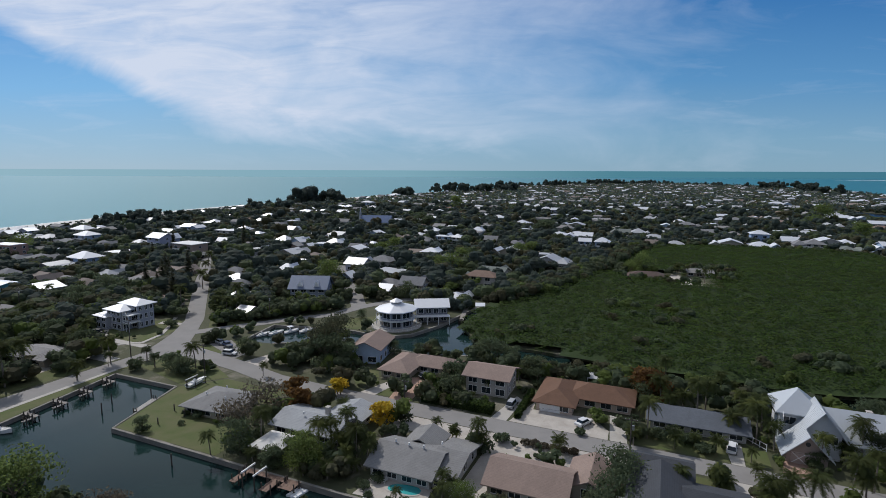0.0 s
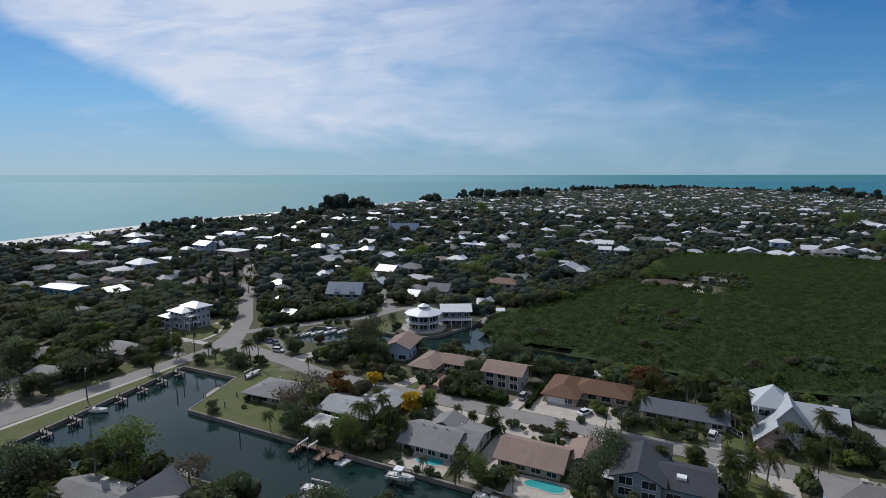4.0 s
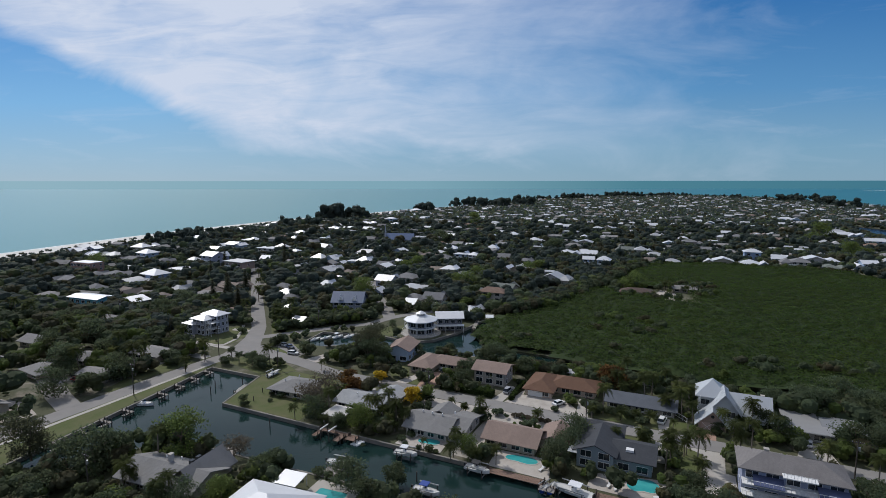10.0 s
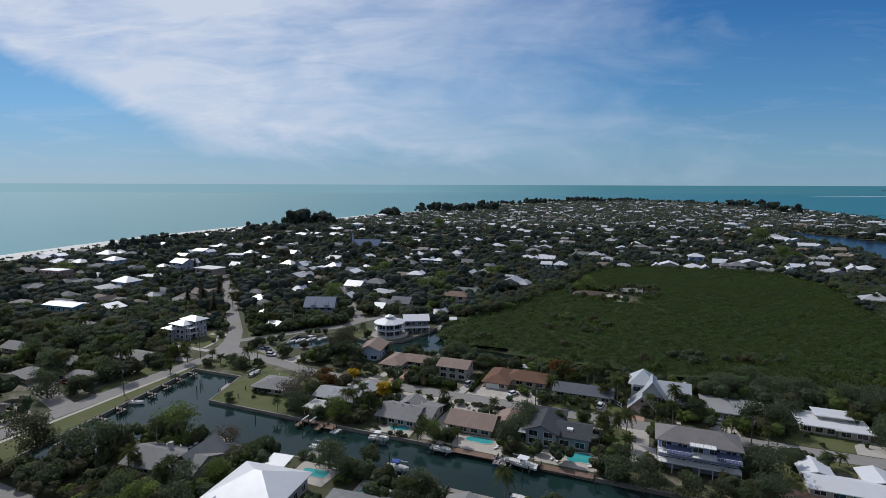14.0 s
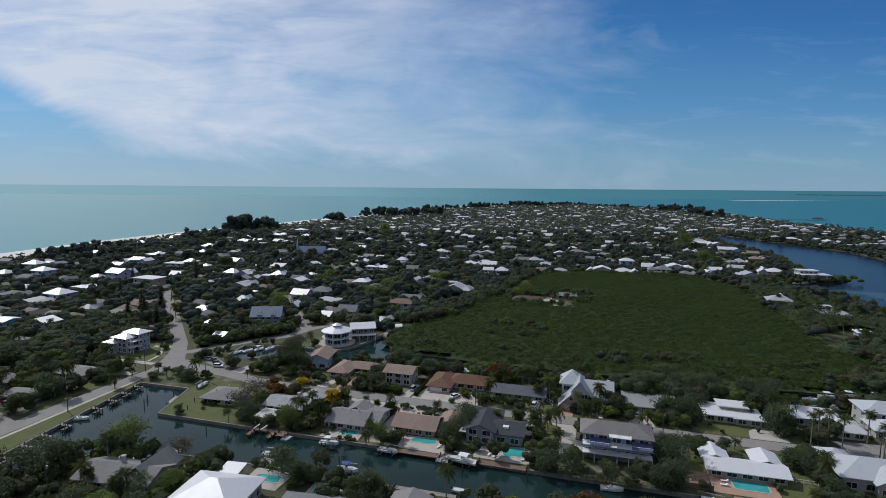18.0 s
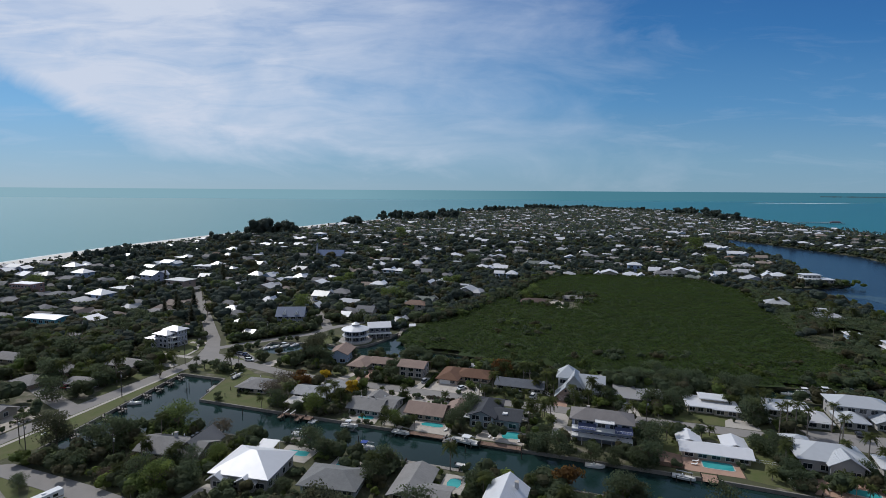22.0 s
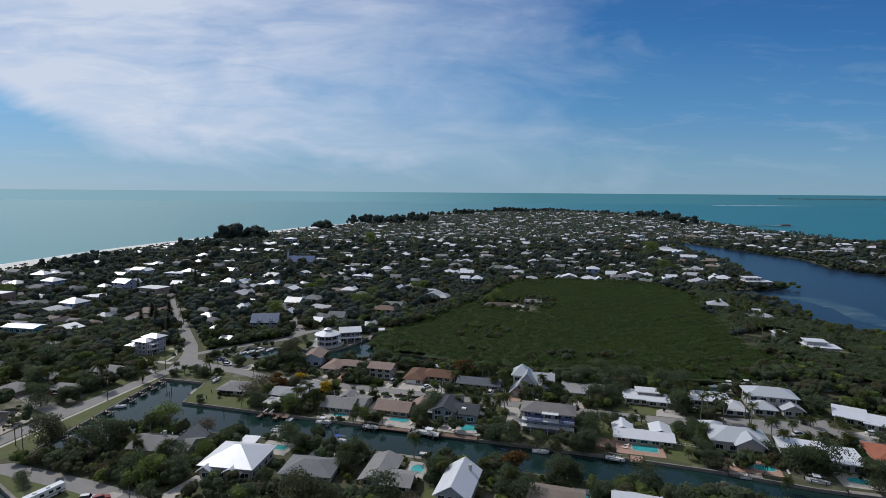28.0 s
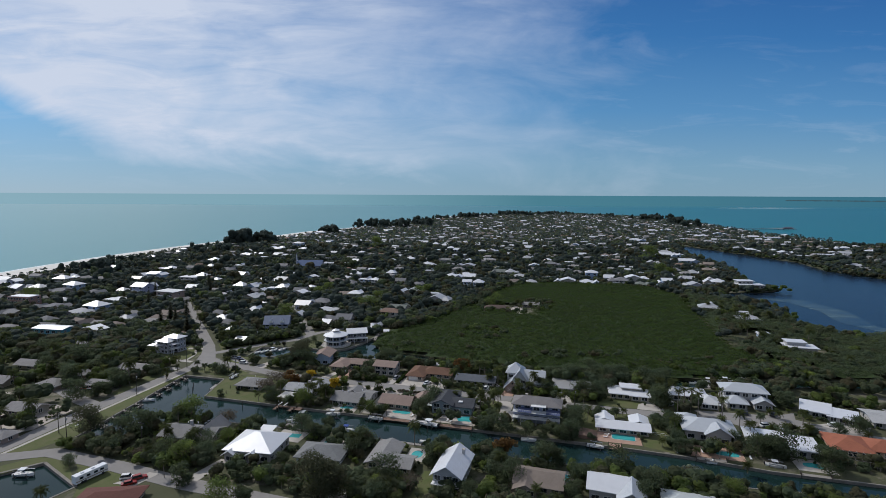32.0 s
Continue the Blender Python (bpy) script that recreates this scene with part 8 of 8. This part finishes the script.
def jet_ski(u, v, deg):
    """A small water scooter on a floating dock: hull, deck, saddle, handlebar."""
    ob = thing("jet_ski", spot(u, v, 0.25, deg), "bright blue jet ski parked on a floating dock", "jet ski", "jet skis on the floating dock")
    low = [(-1.3, -0.4, 0), (0.6, -0.4, 0), (1.5, 0, 0.15), (0.6, 0.4, 0), (-1.3, 0.4, 0)]
    high = [(-1.35, -0.55, 0.42), (0.6, -0.55, 0.42), (1.7, 0, 0.55), (0.6, 0.55, 0.42), (-1.35, 0.55, 0.42)]
    part("hull", Shape().hull(low, high), shade("paint", 0.03, 0.09, 0.42), ob)
    part("saddle", Shape().box(-1.1, 0.2, -0.22, 0.22, 0.42, 0.8, 0.06), M["blackgoods"], ob)
    part("cowl", Shape().hull([(0.2, -0.32, 0.42), (1.3, -0.12, 0.5), (1.3, 0.12, 0.5), (0.2, 0.32, 0.42)], [(0.25, -0.2, 0.92), (0.8, -0.08, 0.75), (0.8, 0.08, 0.75), (0.25, 0.2, 0.92)]), shade("paint", 0.05, 0.13, 0.5), ob)
    part("handlebar", Shape().tube((0.25, -0.38, 1.0), (0.25, 0.38, 1.0), 0.03), M["blackgoods"], ob)


dock("floating_dock", -37, 139.2, 0, 3.4, 3.6, "greydeck", "low grey floating dock for jet skis", 4)
jet_ski(-37.8, 137.5, 84)
jet_ski(-36.2, 137.5, 88)

# ---- vehicles ----
def car(u, v, deg, paint, label, tall=1.5, long=4.6, van=False):
    """A car along local +x: body, cabin, glass, wheels with tyres and rims."""
    ob = thing("car", spot(u, v, LAND + 0.06, deg), label, "car")
    body = Shape()
    prof = [(-0.5, 0.35), (-0.5, 0.85), (-0.44, 0.95), (0.18, 0.97), (0.46, 0.82), (0.5, 0.6), (0.5, 0.35)]
    body.hull([(x * long, -0.88, z) for x, z in prof], [(x * long, 0.88, z) for x, z in prof])
    part("body", body, paint, ob)
    back, front = (-0.47, 0.1) if van else (-0.36, 0.12)
    part("cabin", Shape().hull([(back * long, -0.8, 0.95), (front * long + 0.5, -0.8, 0.95), (front * long + 0.5, 0.8, 0.95), (back * long, 0.8, 0.95)],
                               [(back * long + 0.3, -0.66, tall), (front * long, -0.66, tall), (front * long, 0.66, tall), (back * long + 0.3, 0.66, tall)]), M["glass"], ob, "dark glazed cabin")
    part("roof", Shape().box(back * long + 0.28, front * long + 0.04, -0.68, 0.68, tall - 0.03, tall + 0.05, 0.03), paint, ob)
    for x in (-0.31, 0.31):
        for y in (-0.9, 0.9):
            w = part("wheel", Shape().tube((x * long, y - 0.1, 0.3), (x * long, y + 0.1, 0.3), 0.33, 0.33, 12), M["blackgoods"], ob)
            part("rim", Shape().tube((x * long, y - 0.11, 0.3), (x * long, y + 0.11, 0.3), 0.19, 0.19, 8), M["steel"], w)


PAINT = {"white": shade("paint", 0.72, 0.72, 0.72), "silver": shade("paint", 0.42, 0.43, 0.45), "dark": shade("paint", 0.03, 0.032, 0.036), "red": shade("paint", 0.28, 0.02, 0.02), "blue": shade("paint", 0.05, 0.08, 0.18)}
STREET_CARS = [(-15.0, 184.6, 80, "white", 1.7, True), (-89.6, 195.4, 60, "dark", 1.6, True), (-62.6, 187.0, 85, "silver", 1.8, True), (20.8, 186.0, 80, "silver", 1.5, False),
               (-116.2, 71.4, 30, "white", 1.7, True), (-112.4, 72.2, 50, "red", 1.7, True), (-112.8, 68.4, 45, "red", 1.5, False), (97.3, 184.4, 80, "dark", 1.5, False),
               (100, 185, 80, "dark", 1.6, True), (111, 186.2, 70, "dark", 1.5, False), (104.5, 173.2, 20, "white", 1.6, True), (111, 171.6, 40, "silver", 1.5, False), (132, 181, 10, "white", 1.5, False)]
YARD_CARS = [(-33.3, 78.6, 50, "red", 1.5, False), (-29.6, 78.2, 50, "white", 1.5, False), (-153.6, 187.6, 10, "white", 1.6, True), (-160.6, 193.6, -20, "blue", 1.5, False),
             (-164.6, 194.6, -20, "silver", 1.5, False), (-157, 190.8, -20, "dark", 1.5, False), (-309, 322, 125, "dark", 1.5, False), (-302, 300, 30, "white", 1.5, False),
             (-212, 186, 20, "dark", 1.6, True), (-45, 184, 60, "white", 1.5, False), (-198, 131, 15, "dark", 1.6, True), (-203, 133, 15, "red", 1.5, False), (-208, 135.5, 15, "dark", 1.5, False), (70.5, 187.6, 70, "silver", 1.5, False)]
for u, v, deg, tone, tall, van in STREET_CARS + YARD_CARS:
    car(u, v, deg, PAINT[tone], f"{'black' if tone == 'dark' else tone} {'sport utility vehicle' if van else 'car'} parked on a driveway", tall, 4.7 if van else 4.5, van)


def motorhome(u, v, deg):
    ob = thing("motorhome", spot(u, v, LAND + 0.05, deg), "long white motorhome parked on the grass", "motorhome")
    part("body", Shape().box(-5.2, 5.2, -1.25, 1.25, 0.5, 3.1, 0.08), M["gelcoat"], ob)
    part("stripe", Shape().box(-5.15, 5.0, -1.27, 1.27, 1.1, 1.35), shade("paint", 0.30, 0.24, 0.18), ob)
    part("windscreen", Shape().box(5.08, 5.21, -1.05, 1.05, 1.5, 2.6), M["glass"], ob)
    for x in (-3.4, -1.2, 1.2, 3.2):
        for y in (-1.2, 1.2):
            part("window", Shape().box(x - 0.6, x + 0.6, y - 0.04, y + 0.04, 1.7, 2.4), M["glass"], ob)
    for x in (-2.5, 1.0):
        part("roof_unit", Shape().box(x - 0.5, x + 0.5, -0.4, 0.4, 3.1, 3.4, 0.08), M["white"], ob)
    for x in (-3.2, -2.3, 3.4):
        for y in (-1.12, 1.12):
            part("wheel", Shape().tube((x, y - 0.14, 0.48), (x, y + 0.14, 0.48), 0.5, 0.5, 12), M["blackgoods"], ob)


motorhome(-128.6, 68.4, 78)


# ---- poles, wires, fences, hedges ----
def power_pole(u, v, tall=10.0, arms=1, deg=0.0):
    ob = thing("power_pole", spot(u, v, LAND, deg), "brown wooden power pole with crossarm and insulators", "power pole")
    part("pole", Shape().tube((0, 0, -0.5), (0, 0, tall), 0.17, 0.11, 7), M["pile"], ob)
    for k in range(arms):
        arm = part("crossarm", Shape().box(-1.2, 1.2, -0.07, 0.07, tall - 0.7 - 0.9 * k, tall - 0.55 - 0.9 * k), M["pile"], ob)
        for x in (-1.1, -0.4, 0.4, 1.1):
            part("insulator", Shape().tube((x, 0, tall - 0.55 - 0.9 * k), (x, 0, tall - 0.35 - 0.9 * k), 0.06, 0.04, 6), M["steel"], arm)
    part("transformer", Shape().tube((0.35, 0, tall - 2.6), (0.35, 0, tall - 1.7), 0.24, 0.24, 9), M["steel"], ob)
    return G(u, v, LAND + tall - 0.5)


tops = {k: power_pole(*p) for k, p in {"a": (-179.6, 173.7, 12.5, 2), "b": (-266, 191, 11, 2), "c": (-172.9, 132.8, 11), "d": (-34.3, 170.4, 10), "e": (-84.2, 171.2, 9.5),
                                      "f": (27.3, 170.8, 10), "g": (-161.3, 87.6, 11), "h": (-131.3, 92.8, 9), "i": (-147.9, 172.4, 9), "j": (-170, 224.8, 10), "k": (-170.5, 92, 9), "l": (87, 172, 9)}.items()}


def wire(a, b, sag, side):
    s = Shape()
    last = None
    for i in range(13):
        f = i / 12
        p = a.lerp(b, f) + Vector((side, side * 0.4, -sag * 4 * f * (1 - f)))
        if last:
            s.tube(last, p, 0.018, 0.018, 4)
        last = p
    piece("power_line", s, M["pile"], "thin dark sagging power line", "power line", "")


for side in (-1.1, 0.0, 1.1):
    wire(tops["a"], tops["b"], 1.6, side)
    wire(tops["c"], tops["a"], 0.8, side)
wire(tops["d"], tops["f"], 1.0, 0.0)
wire(tops["e"], tops["d"], 1.0, 0.0)
wire(tops["i"], tops["e"], 1.0, 0.0)
wire(tops["f"], tops["l"], 1.0, 0.0)


def hedge(u0, u1, v0, v1, tall, label="clipped dark green hedge"):
    """A clipped hedge: a leafy box of many small leaves."""
    r = np.random.default_rng(int(abs(u0 * 10 + v0)))
    n = int(((u1 - u0) * (v1 - v0) + 2 * tall * ((u1 - u0) + (v1 - v0))) * 16)
    p = np.stack([r.uniform(u0, u1, n), r.uniform(v0, v1, n), r.uniform(0.1, tall, n)], -1)
    face = r.integers(0, 6, n)
    p[face == 0, 0], p[face == 1, 0], p[face == 2, 1], p[face == 3, 1] = u0, u1, v0, v1
    p[face >= 4, 2] = tall
    p += r.normal(size=p.shape) * 0.09
    nrm = r.normal(size=(n, 3))
    nrm /= np.linalg.norm(nrm, axis=1, keepdims=True)
    a = np.cross(nrm, r.normal(size=(n, 3)))
    a /= np.linalg.norm(a, axis=1, keepdims=True)
    b = np.cross(nrm, a)
    s = r.uniform(0.15, 0.34, (n, 1))
    q = np.stack([p - a * s, p - b * s, p + a * s, p + b * s], 1)
    flat = to_world(q[:, :, :2].reshape(-1, 2)).reshape(-1, 4, 2)
    q[:, :, :2], q[:, :, 2] = flat, q[:, :, 2] + LAND
    ob = thing("hedge", Matrix.Identity(4), label, "hedge")
    part("leaves", quads_mesh("leaves", q), M["hedge"], ob)
    # dark inner box, coloured as the shade within the hedge
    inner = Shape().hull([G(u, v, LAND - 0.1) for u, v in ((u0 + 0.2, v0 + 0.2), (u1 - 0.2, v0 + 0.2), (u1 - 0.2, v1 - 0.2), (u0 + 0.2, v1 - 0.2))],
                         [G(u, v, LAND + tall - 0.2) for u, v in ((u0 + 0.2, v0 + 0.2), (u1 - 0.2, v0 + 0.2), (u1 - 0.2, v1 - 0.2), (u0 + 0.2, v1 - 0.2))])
    part("branch_core", inner, M["leafshade"], ob)


hedge(-84, -66, 180.2, 183.0, 2.0)
hedge(-84.4, -81.6, 183, 192, 2.0)
hedge(-60.4, -59.2, 181, 196, 1.4)
hedge(66.6, 69.2, 140, 170, 3.2, "tall dense hedge between two gardens")
hedge(116.4, 119, 142, 160, 2.6, "dense green hedge beside the house")
hedge(27.2, 28.6, 142, 168, 2.2)


def fence(u0, v0, u1, v1, mat="white", tall=1.1, label="white wooden picket fence", step=1.6):
    a, b = Vector((u0, v0, 0)), Vector((u1, v1, 0))
    long = (b - a).length
    deg = math.degrees(math.atan2(v1 - v0, u1 - u0))
    ob = thing("fence", spot(u0, v0, LAND, deg), label, "fence")
    n = max(2, int(long / step))
    for k in range(n + 1):
        x = long * k / n
        part("post", Shape().box(x - 0.05, x + 0.05, -0.05, 0.05, -0.2, tall + 0.05), M[mat], ob)
    for z in (0.3, tall - 0.15):
        part("rail", Shape().box(0, long, -0.03, 0.03, z, z + 0.1), M[mat], ob)
    if mat != "white":
        for k in range(int(long / 0.5)):
            part("board", Shape().box(k * 0.5, k * 0.5 + 0.46, -0.06, -0.035, 0.05, tall), M[mat], ob)


fence(54, 153, 64.5, 152.6)
fence(64.9, 139, 66.2, 170, "white", 1.3, "low white garden wall fence")
pad("dark_patio", "deck", "reddish brown mulch bed beside the pool", (28.6, 142), (36.2, 142), (36.6, 151), (28.8, 153), z=0.05)
fence(29.4, 142, 29.4, 156, "deck", 1.7, "reddish wooden board fence")
fence(29.4, 142, 36.4, 142, "deck", 1.4, "reddish wooden board fence")
fence(-98, 188.6, -96, 206, "greydeck", 1.7, "grey wooden board fence")
fence(-62.8, 141.5, -61.8, 151, "white", 1.0, "white railing of a garden stair")
fence(-8.5, 187, -12.8, 192, "white", 1.5, "white wooden garden fence panels")


def pavilion(u, v, deg=0):
    ob = thing("pavilion", spot(u, v, LAND, deg), "white peaked canvas pavilion beside the house", "pavilion")
    s = Shape()
    hip_roof(s, -3.3, 3.3, -3.3, 3.3, 2.7, 1.1, 0.3, 0.08)
    part("canopy", s, shade("stucco", 0.62, 0.60, 0.56), ob, "cream canvas canopy")
    for x in (-3.1, 3.1):
        for y in (-3.1, 3.1):
            part("post", Shape().box(x - 0.07, x + 0.07, y - 0.07, y + 0.07, -0.2, 2.75), M["white"], ob)


pavilion(-101.2, 146.4)


def shed_roof(u, v, w, d, deg, label, mat):
    ob = thing("shelter", spot(u, v, LAND, deg), label, "shelter")
    part("roof", Shape().hull([(-w / 2, -d / 2, 2.4), (w / 2, -d / 2, 2.4), (w / 2, d / 2, 2.9), (-w / 2, d / 2, 2.9)], [(-w / 2, -d / 2, 2.52), (w / 2, -d / 2, 2.52), (w / 2, d / 2, 3.02), (-w / 2, d / 2, 3.02)]), mat, ob)
    for x in (-w / 2 + 0.2, w / 2 - 0.2):
        for y in (-d / 2 + 0.2, d / 2 - 0.2):
            part("post", Shape().box(x - 0.07, x + 0.07, y - 0.07, y + 0.07, -0.2, 2.5), M["white"], ob)


shed_roof(-90.0, 112.5, 6.0, 5.0, 6, "pale metal-roofed open shelter by the pool", WHITE_ROOF)
shed_roof(-38.5, 208.5, 18.0, 4.0, 0, "long pale metal boat shelter roof by the creek", shade("metal", 0.55, 0.55, 0.56))
shed_roof(-99.0, 269.0, 4.0, 4.0, 20, "small white roofed pavilion on the dock", WHITE_ROOF)


def lounger(u, v, deg):
    ob = thing("sun_lounger", spot(u, v, LAND + 0.09, deg), "white sun lounger on a pool patio", "sun lounger", "pool loungers")
    part("bed", Shape().box(-0.9, 0.4, -0.32, 0.32, 0.28, 0.38), M["white"], ob)
    part("backrest", Shape().hull([(0.4, -0.32, 0.28), (0.4, 0.32, 0.28), (1.0, 0.32, 0.72), (1.0, -0.32, 0.72)], [(0.4, -0.32, 0.38), (0.4, 0.32, 0.38), (0.95, 0.32, 0.8), (0.95, -0.32, 0.8)]), M["white"], ob)
    for x in (-0.8, 0.3):
        for y in (-0.26, 0.26):
            part("leg", Shape().box(x - 0.03, x + 0.03, y - 0.03, y + 0.03, 0, 0.28), M["white"], ob)


for u, v, deg in ((-40.2, 144.2, 70), (-39.6, 146.2, 70), (-24.4, 144.0, 80), (-22.8, 143.4, 80), (-14.0, 143.6, 20), (-13.4, 145.0, 20), (-75.6, 146.6, 90), (40.2, 147.6, 0), (39.6, 145.4, 0), (74, 142, 90), (76, 142.2, 90), (90, 141, 90), (-84.6, 110.8, 90), (-82.6, 110.8, 90)):
    lounger(u, v, deg)


# ---- landmarks of the distance ----
def church(x, y, deg):
    ob = thing("church", Matrix.Translation((x, y, LAND)) @ Matrix.Rotation(radians(deg), 4, "Z"), "grey-roofed church with a slender pale spire", "church")
    wall = shade("stucco", 0.40, 0.42, 0.48)
    block(ob, 0, 0, 30, 15, 5.0, "gable", 6.0, shade("shingle", 0.15, 0.20, 0.32), wall, wins=(5, 1, 1), win_h=2.4)
    part("spire", Shape().tube((-17, -2, -0.3), (-17, -2, 12), 1.3, 1.1, 8).tube((-17, -2, 12), (-17, -2, 21), 1.1, 0.05, 8), wall, ob)
    block(ob, 34, 8, 36, 13, 6.5, "flat", 0, shade("metal", 0.45, 0.45, 0.46), shade("stucco", 0.45, 0.42, 0.38), wins=(9, 2, 2), storeys=2)


church(-124, 618, -3)


def pier():
    ob = thing("pier", Matrix.Translation((940, 1470, 0)) @ Matrix.Rotation(radians(-10), 4, "Z"), "long wooden pier with a pale-roofed pier house at its end", "pier")
    part("deck", Shape().box(0, 160, -2.5, 2.5, 2.6, 3.0), M["greydeck"], ob)
    for k in range(27):
        part("piling", Shape().tube((6 * k + 2, 0, -1.5), (6 * k + 2, 0, 2.6), 0.5, 0.5, 6), M["pile"], ob)
    part("pier_head", Shape().box(150, 205, -10, 10, 2.6, 3.0), M["greydeck"], ob)
    for k in range(8):
        part("piling", Shape().tube((153 + 7 * k, -9, -1.5), (153 + 7 * k, -9, 2.6), 0.5, 0.5, 6), M["pile"], ob)
    s = Shape()
    hip_roof(s, 171, 197, -6, 6, 5.6, 2.6, 1.0)
    part("pier_house", Shape().box(172, 196, -5, 5, 3.0, 5.6), shade("stucco", 0.20, 0.20, 0.21), ob)
    part("roof", s, shade("metal", 0.10, 0.115, 0.14), ob)


pier()


def far_trees():
    """Tall dark trees that stand out along the beach and the skyline."""
    r = np.random.default_rng(31)
    groups = [(-316, 962, 20, 30, 16), (-276, 985, 16, 28, 12), (-198, 1262, 22, 24, 14), (-414, 690, 4, 13, 2), (-120, 1560, 60, 16, 12), (-20, 1760, 70, 18, 14), (120, 2050, 90, 18, 16),
              (300, 2350, 110, 18, 16), (520, 2560, 120, 20, 20), (720, 2600, 110, 22, 24), (900, 2350, 90, 18, 12), (960, 1960, 50, 16, 10), (1010, 1800, 40, 14, 6)]
    groups += [(-360, 720, 40, 8, 60), (-330, 840, 36, 8, 50), (-400, 640, 26, 7, 40), (-280, 905, 30, 8, 40), (560, 560, 60, 6, 60), (620, 480, 70, 6, 70), (700, 400, 70, 6, 70), (365, 520, 22, 9, 12), (395, 440, 8, 6, 4)]
    groups += [(-145, 1527, 39, 30, 9), (-79, 1462, 23, 40, 9), (-21, 1472, 16, 34, 6), (33, 1597, 20, 38, 8), (56, 1560, 9, 38, 4), (255, 2143, 56, 42, 14), (454, 2534, 44, 37, 8), (553, 2453, 72, 42, 14), (949, 2862, 97, 44, 18), (1142, 2780, 86, 38, 14), (981, 2008, 89, 44, 22), (894, 1658, 32, 35, 9), (866, 1512, 20, 29, 5), (-382, 599, 27, 16, 16), (-409, 608, 12, 10, 8), (-325, 829, 29, 16, 18)]
    pts, hs = [], []
    for x, y, spread, tall, count in groups:
        for k in range(count):
            pts.append((x + r.normal() * spread * 0.5, y + r.normal() * spread * 0.5))
            hs.append(min(tall, 30) * r.uniform(0.7, 1.1))
    p, h = np.array(pts), np.array(hs)
    ok = inside(p, COAST) & ~inside(p, LAGOON)
    p, h = p[ok], h[ok]
    ok = ~inside(to_grid(p), EAST_WOOD)
    p, h = p[ok], h[ok]
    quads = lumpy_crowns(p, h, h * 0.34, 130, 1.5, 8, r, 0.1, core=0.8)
    piece("tall_far_trees", quads_mesh("tall_far_trees", quads), M["hazeleaf"], "tall dark trees along the beach and skyline", "trees", "stuff")


far_trees()


# ---- growth that fills the gardens ----
def fill_gardens():
    """Shrubs along the walls and small trees in the gaps, clear of houses, streets, water and paving."""
    r = np.random.default_rng(31)
    feet = [(m.inverted(), a, b, c, d) for m, a, b, c, d in HOMES if math.hypot(m.translation.x - 40, m.translation.y - 130) < 260]

    def gap(u, v):
        p, near = Vector(G(u, v, LAND)), 99.0
        for inv, a, b, c, d in feet:
            q = inv @ p
            near = min(near, math.hypot(max(a - q.x, 0, q.x - b), max(c - q.y, 0, q.y - d)))
        return near

    def clear(u, v, lawns):
        spot_ = np.array([(u, v)], float)
        if any(inside(spot_, loop)[0] for loop in (CANAL, CREEK, BASIN)):
            return False
        for name, loop in PADS:
            if (name != "lawn" or lawns) and inside(spot_, list(loop))[0]:
                return False
        for line, half in ROADS:
            for a, b in zip(line, line[1:]):
                dx, dy = b[0] - a[0], b[1] - a[1]
                t = min(1, max(0, ((u - a[0]) * dx + (v - a[1]) * dy) / (dx * dx + dy * dy)))
                if math.hypot(u - a[0] - t * dx, v - a[1] - t * dy) < half + 1.0:
                    return False
        return True

    for u0, u1, v0, v1, count, top in ((-142, 165, 141, 171, 640, 4.4), (-112, 165, 180, 212, 640, 5.2), (-150, 75, 79, 118, 800, 5.6), (-170, -112, 180, 226, 110, 4.6)):
        for i in range(count):
            u, v = r.uniform(u0, u1), r.uniform(v0, v1)
            near = gap(u, v)
            if near < 0.7 or not clear(u, v, near > 2):
                continue
            h = r.uniform(0.7, 1.5) if near < 2.2 else r.uniform(1.2, min(top, 0.5 + near * 0.6) + 0.4)
            THICKET.append((u, v, h, h * r.uniform(0.42, 0.62)))


fill_gardens()


def make_thicket():
    spots = np.array(THICKET)
    ok = clear_of_homes(to_world(spots[:, :2]), 0.4)
    for line, half in ROADS:
        for a, b in zip(line, line[1:]):
            a, d = np.array(a, float), np.array(b, float) - np.array(a, float)
            t = np.clip(((spots[:, :2] - a) @ d) / (d @ d), 0, 1)
            ok &= np.linalg.norm(spots[:, :2] - a - t[:, None] * d, axis=1) > half + 0.8
    spots = spots[ok]
    low = open_fronts(to_world(spots[:, :2]), spots[:, 2], np.random.default_rng(8), 0.9)
    spots[:, 3] *= (low / spots[:, 2]) ** 0.6
    spots[:, 2] = low
    tall = spots[:, 2] > 2.4
    tint = np.random.default_rng(6).random(len(spots))
    for some, per, size, lobes, leaf, tone in ((tall & (tint < 0.62), 100, 0.44, 5, "leaf", "dark green"), (tall & (tint >= 0.62) & (tint < 0.8), 100, 0.42, 5, "leaflight", "light green"),
                                               (tall & (tint >= 0.8), 100, 0.42, 5, "olive", "dry olive-brown"), (~tall & (tint < 0.7), 44, 0.2, 3, "leaf", "low dark green"), (~tall & (tint >= 0.7), 44, 0.2, 3, "leaflight", "low light green")):
        rows = spots[some]
        quads = lumpy_crowns(to_world(rows[:, :2]), rows[:, 2], rows[:, 3], per, size, lobes, np.random.default_rng(5), core=0.82)
        piece("garden_thicket", quads_mesh("garden_thicket", quads), M[leaf], f"{tone} garden trees and shrubs grown together", "trees", "stuff")


make_thicket()
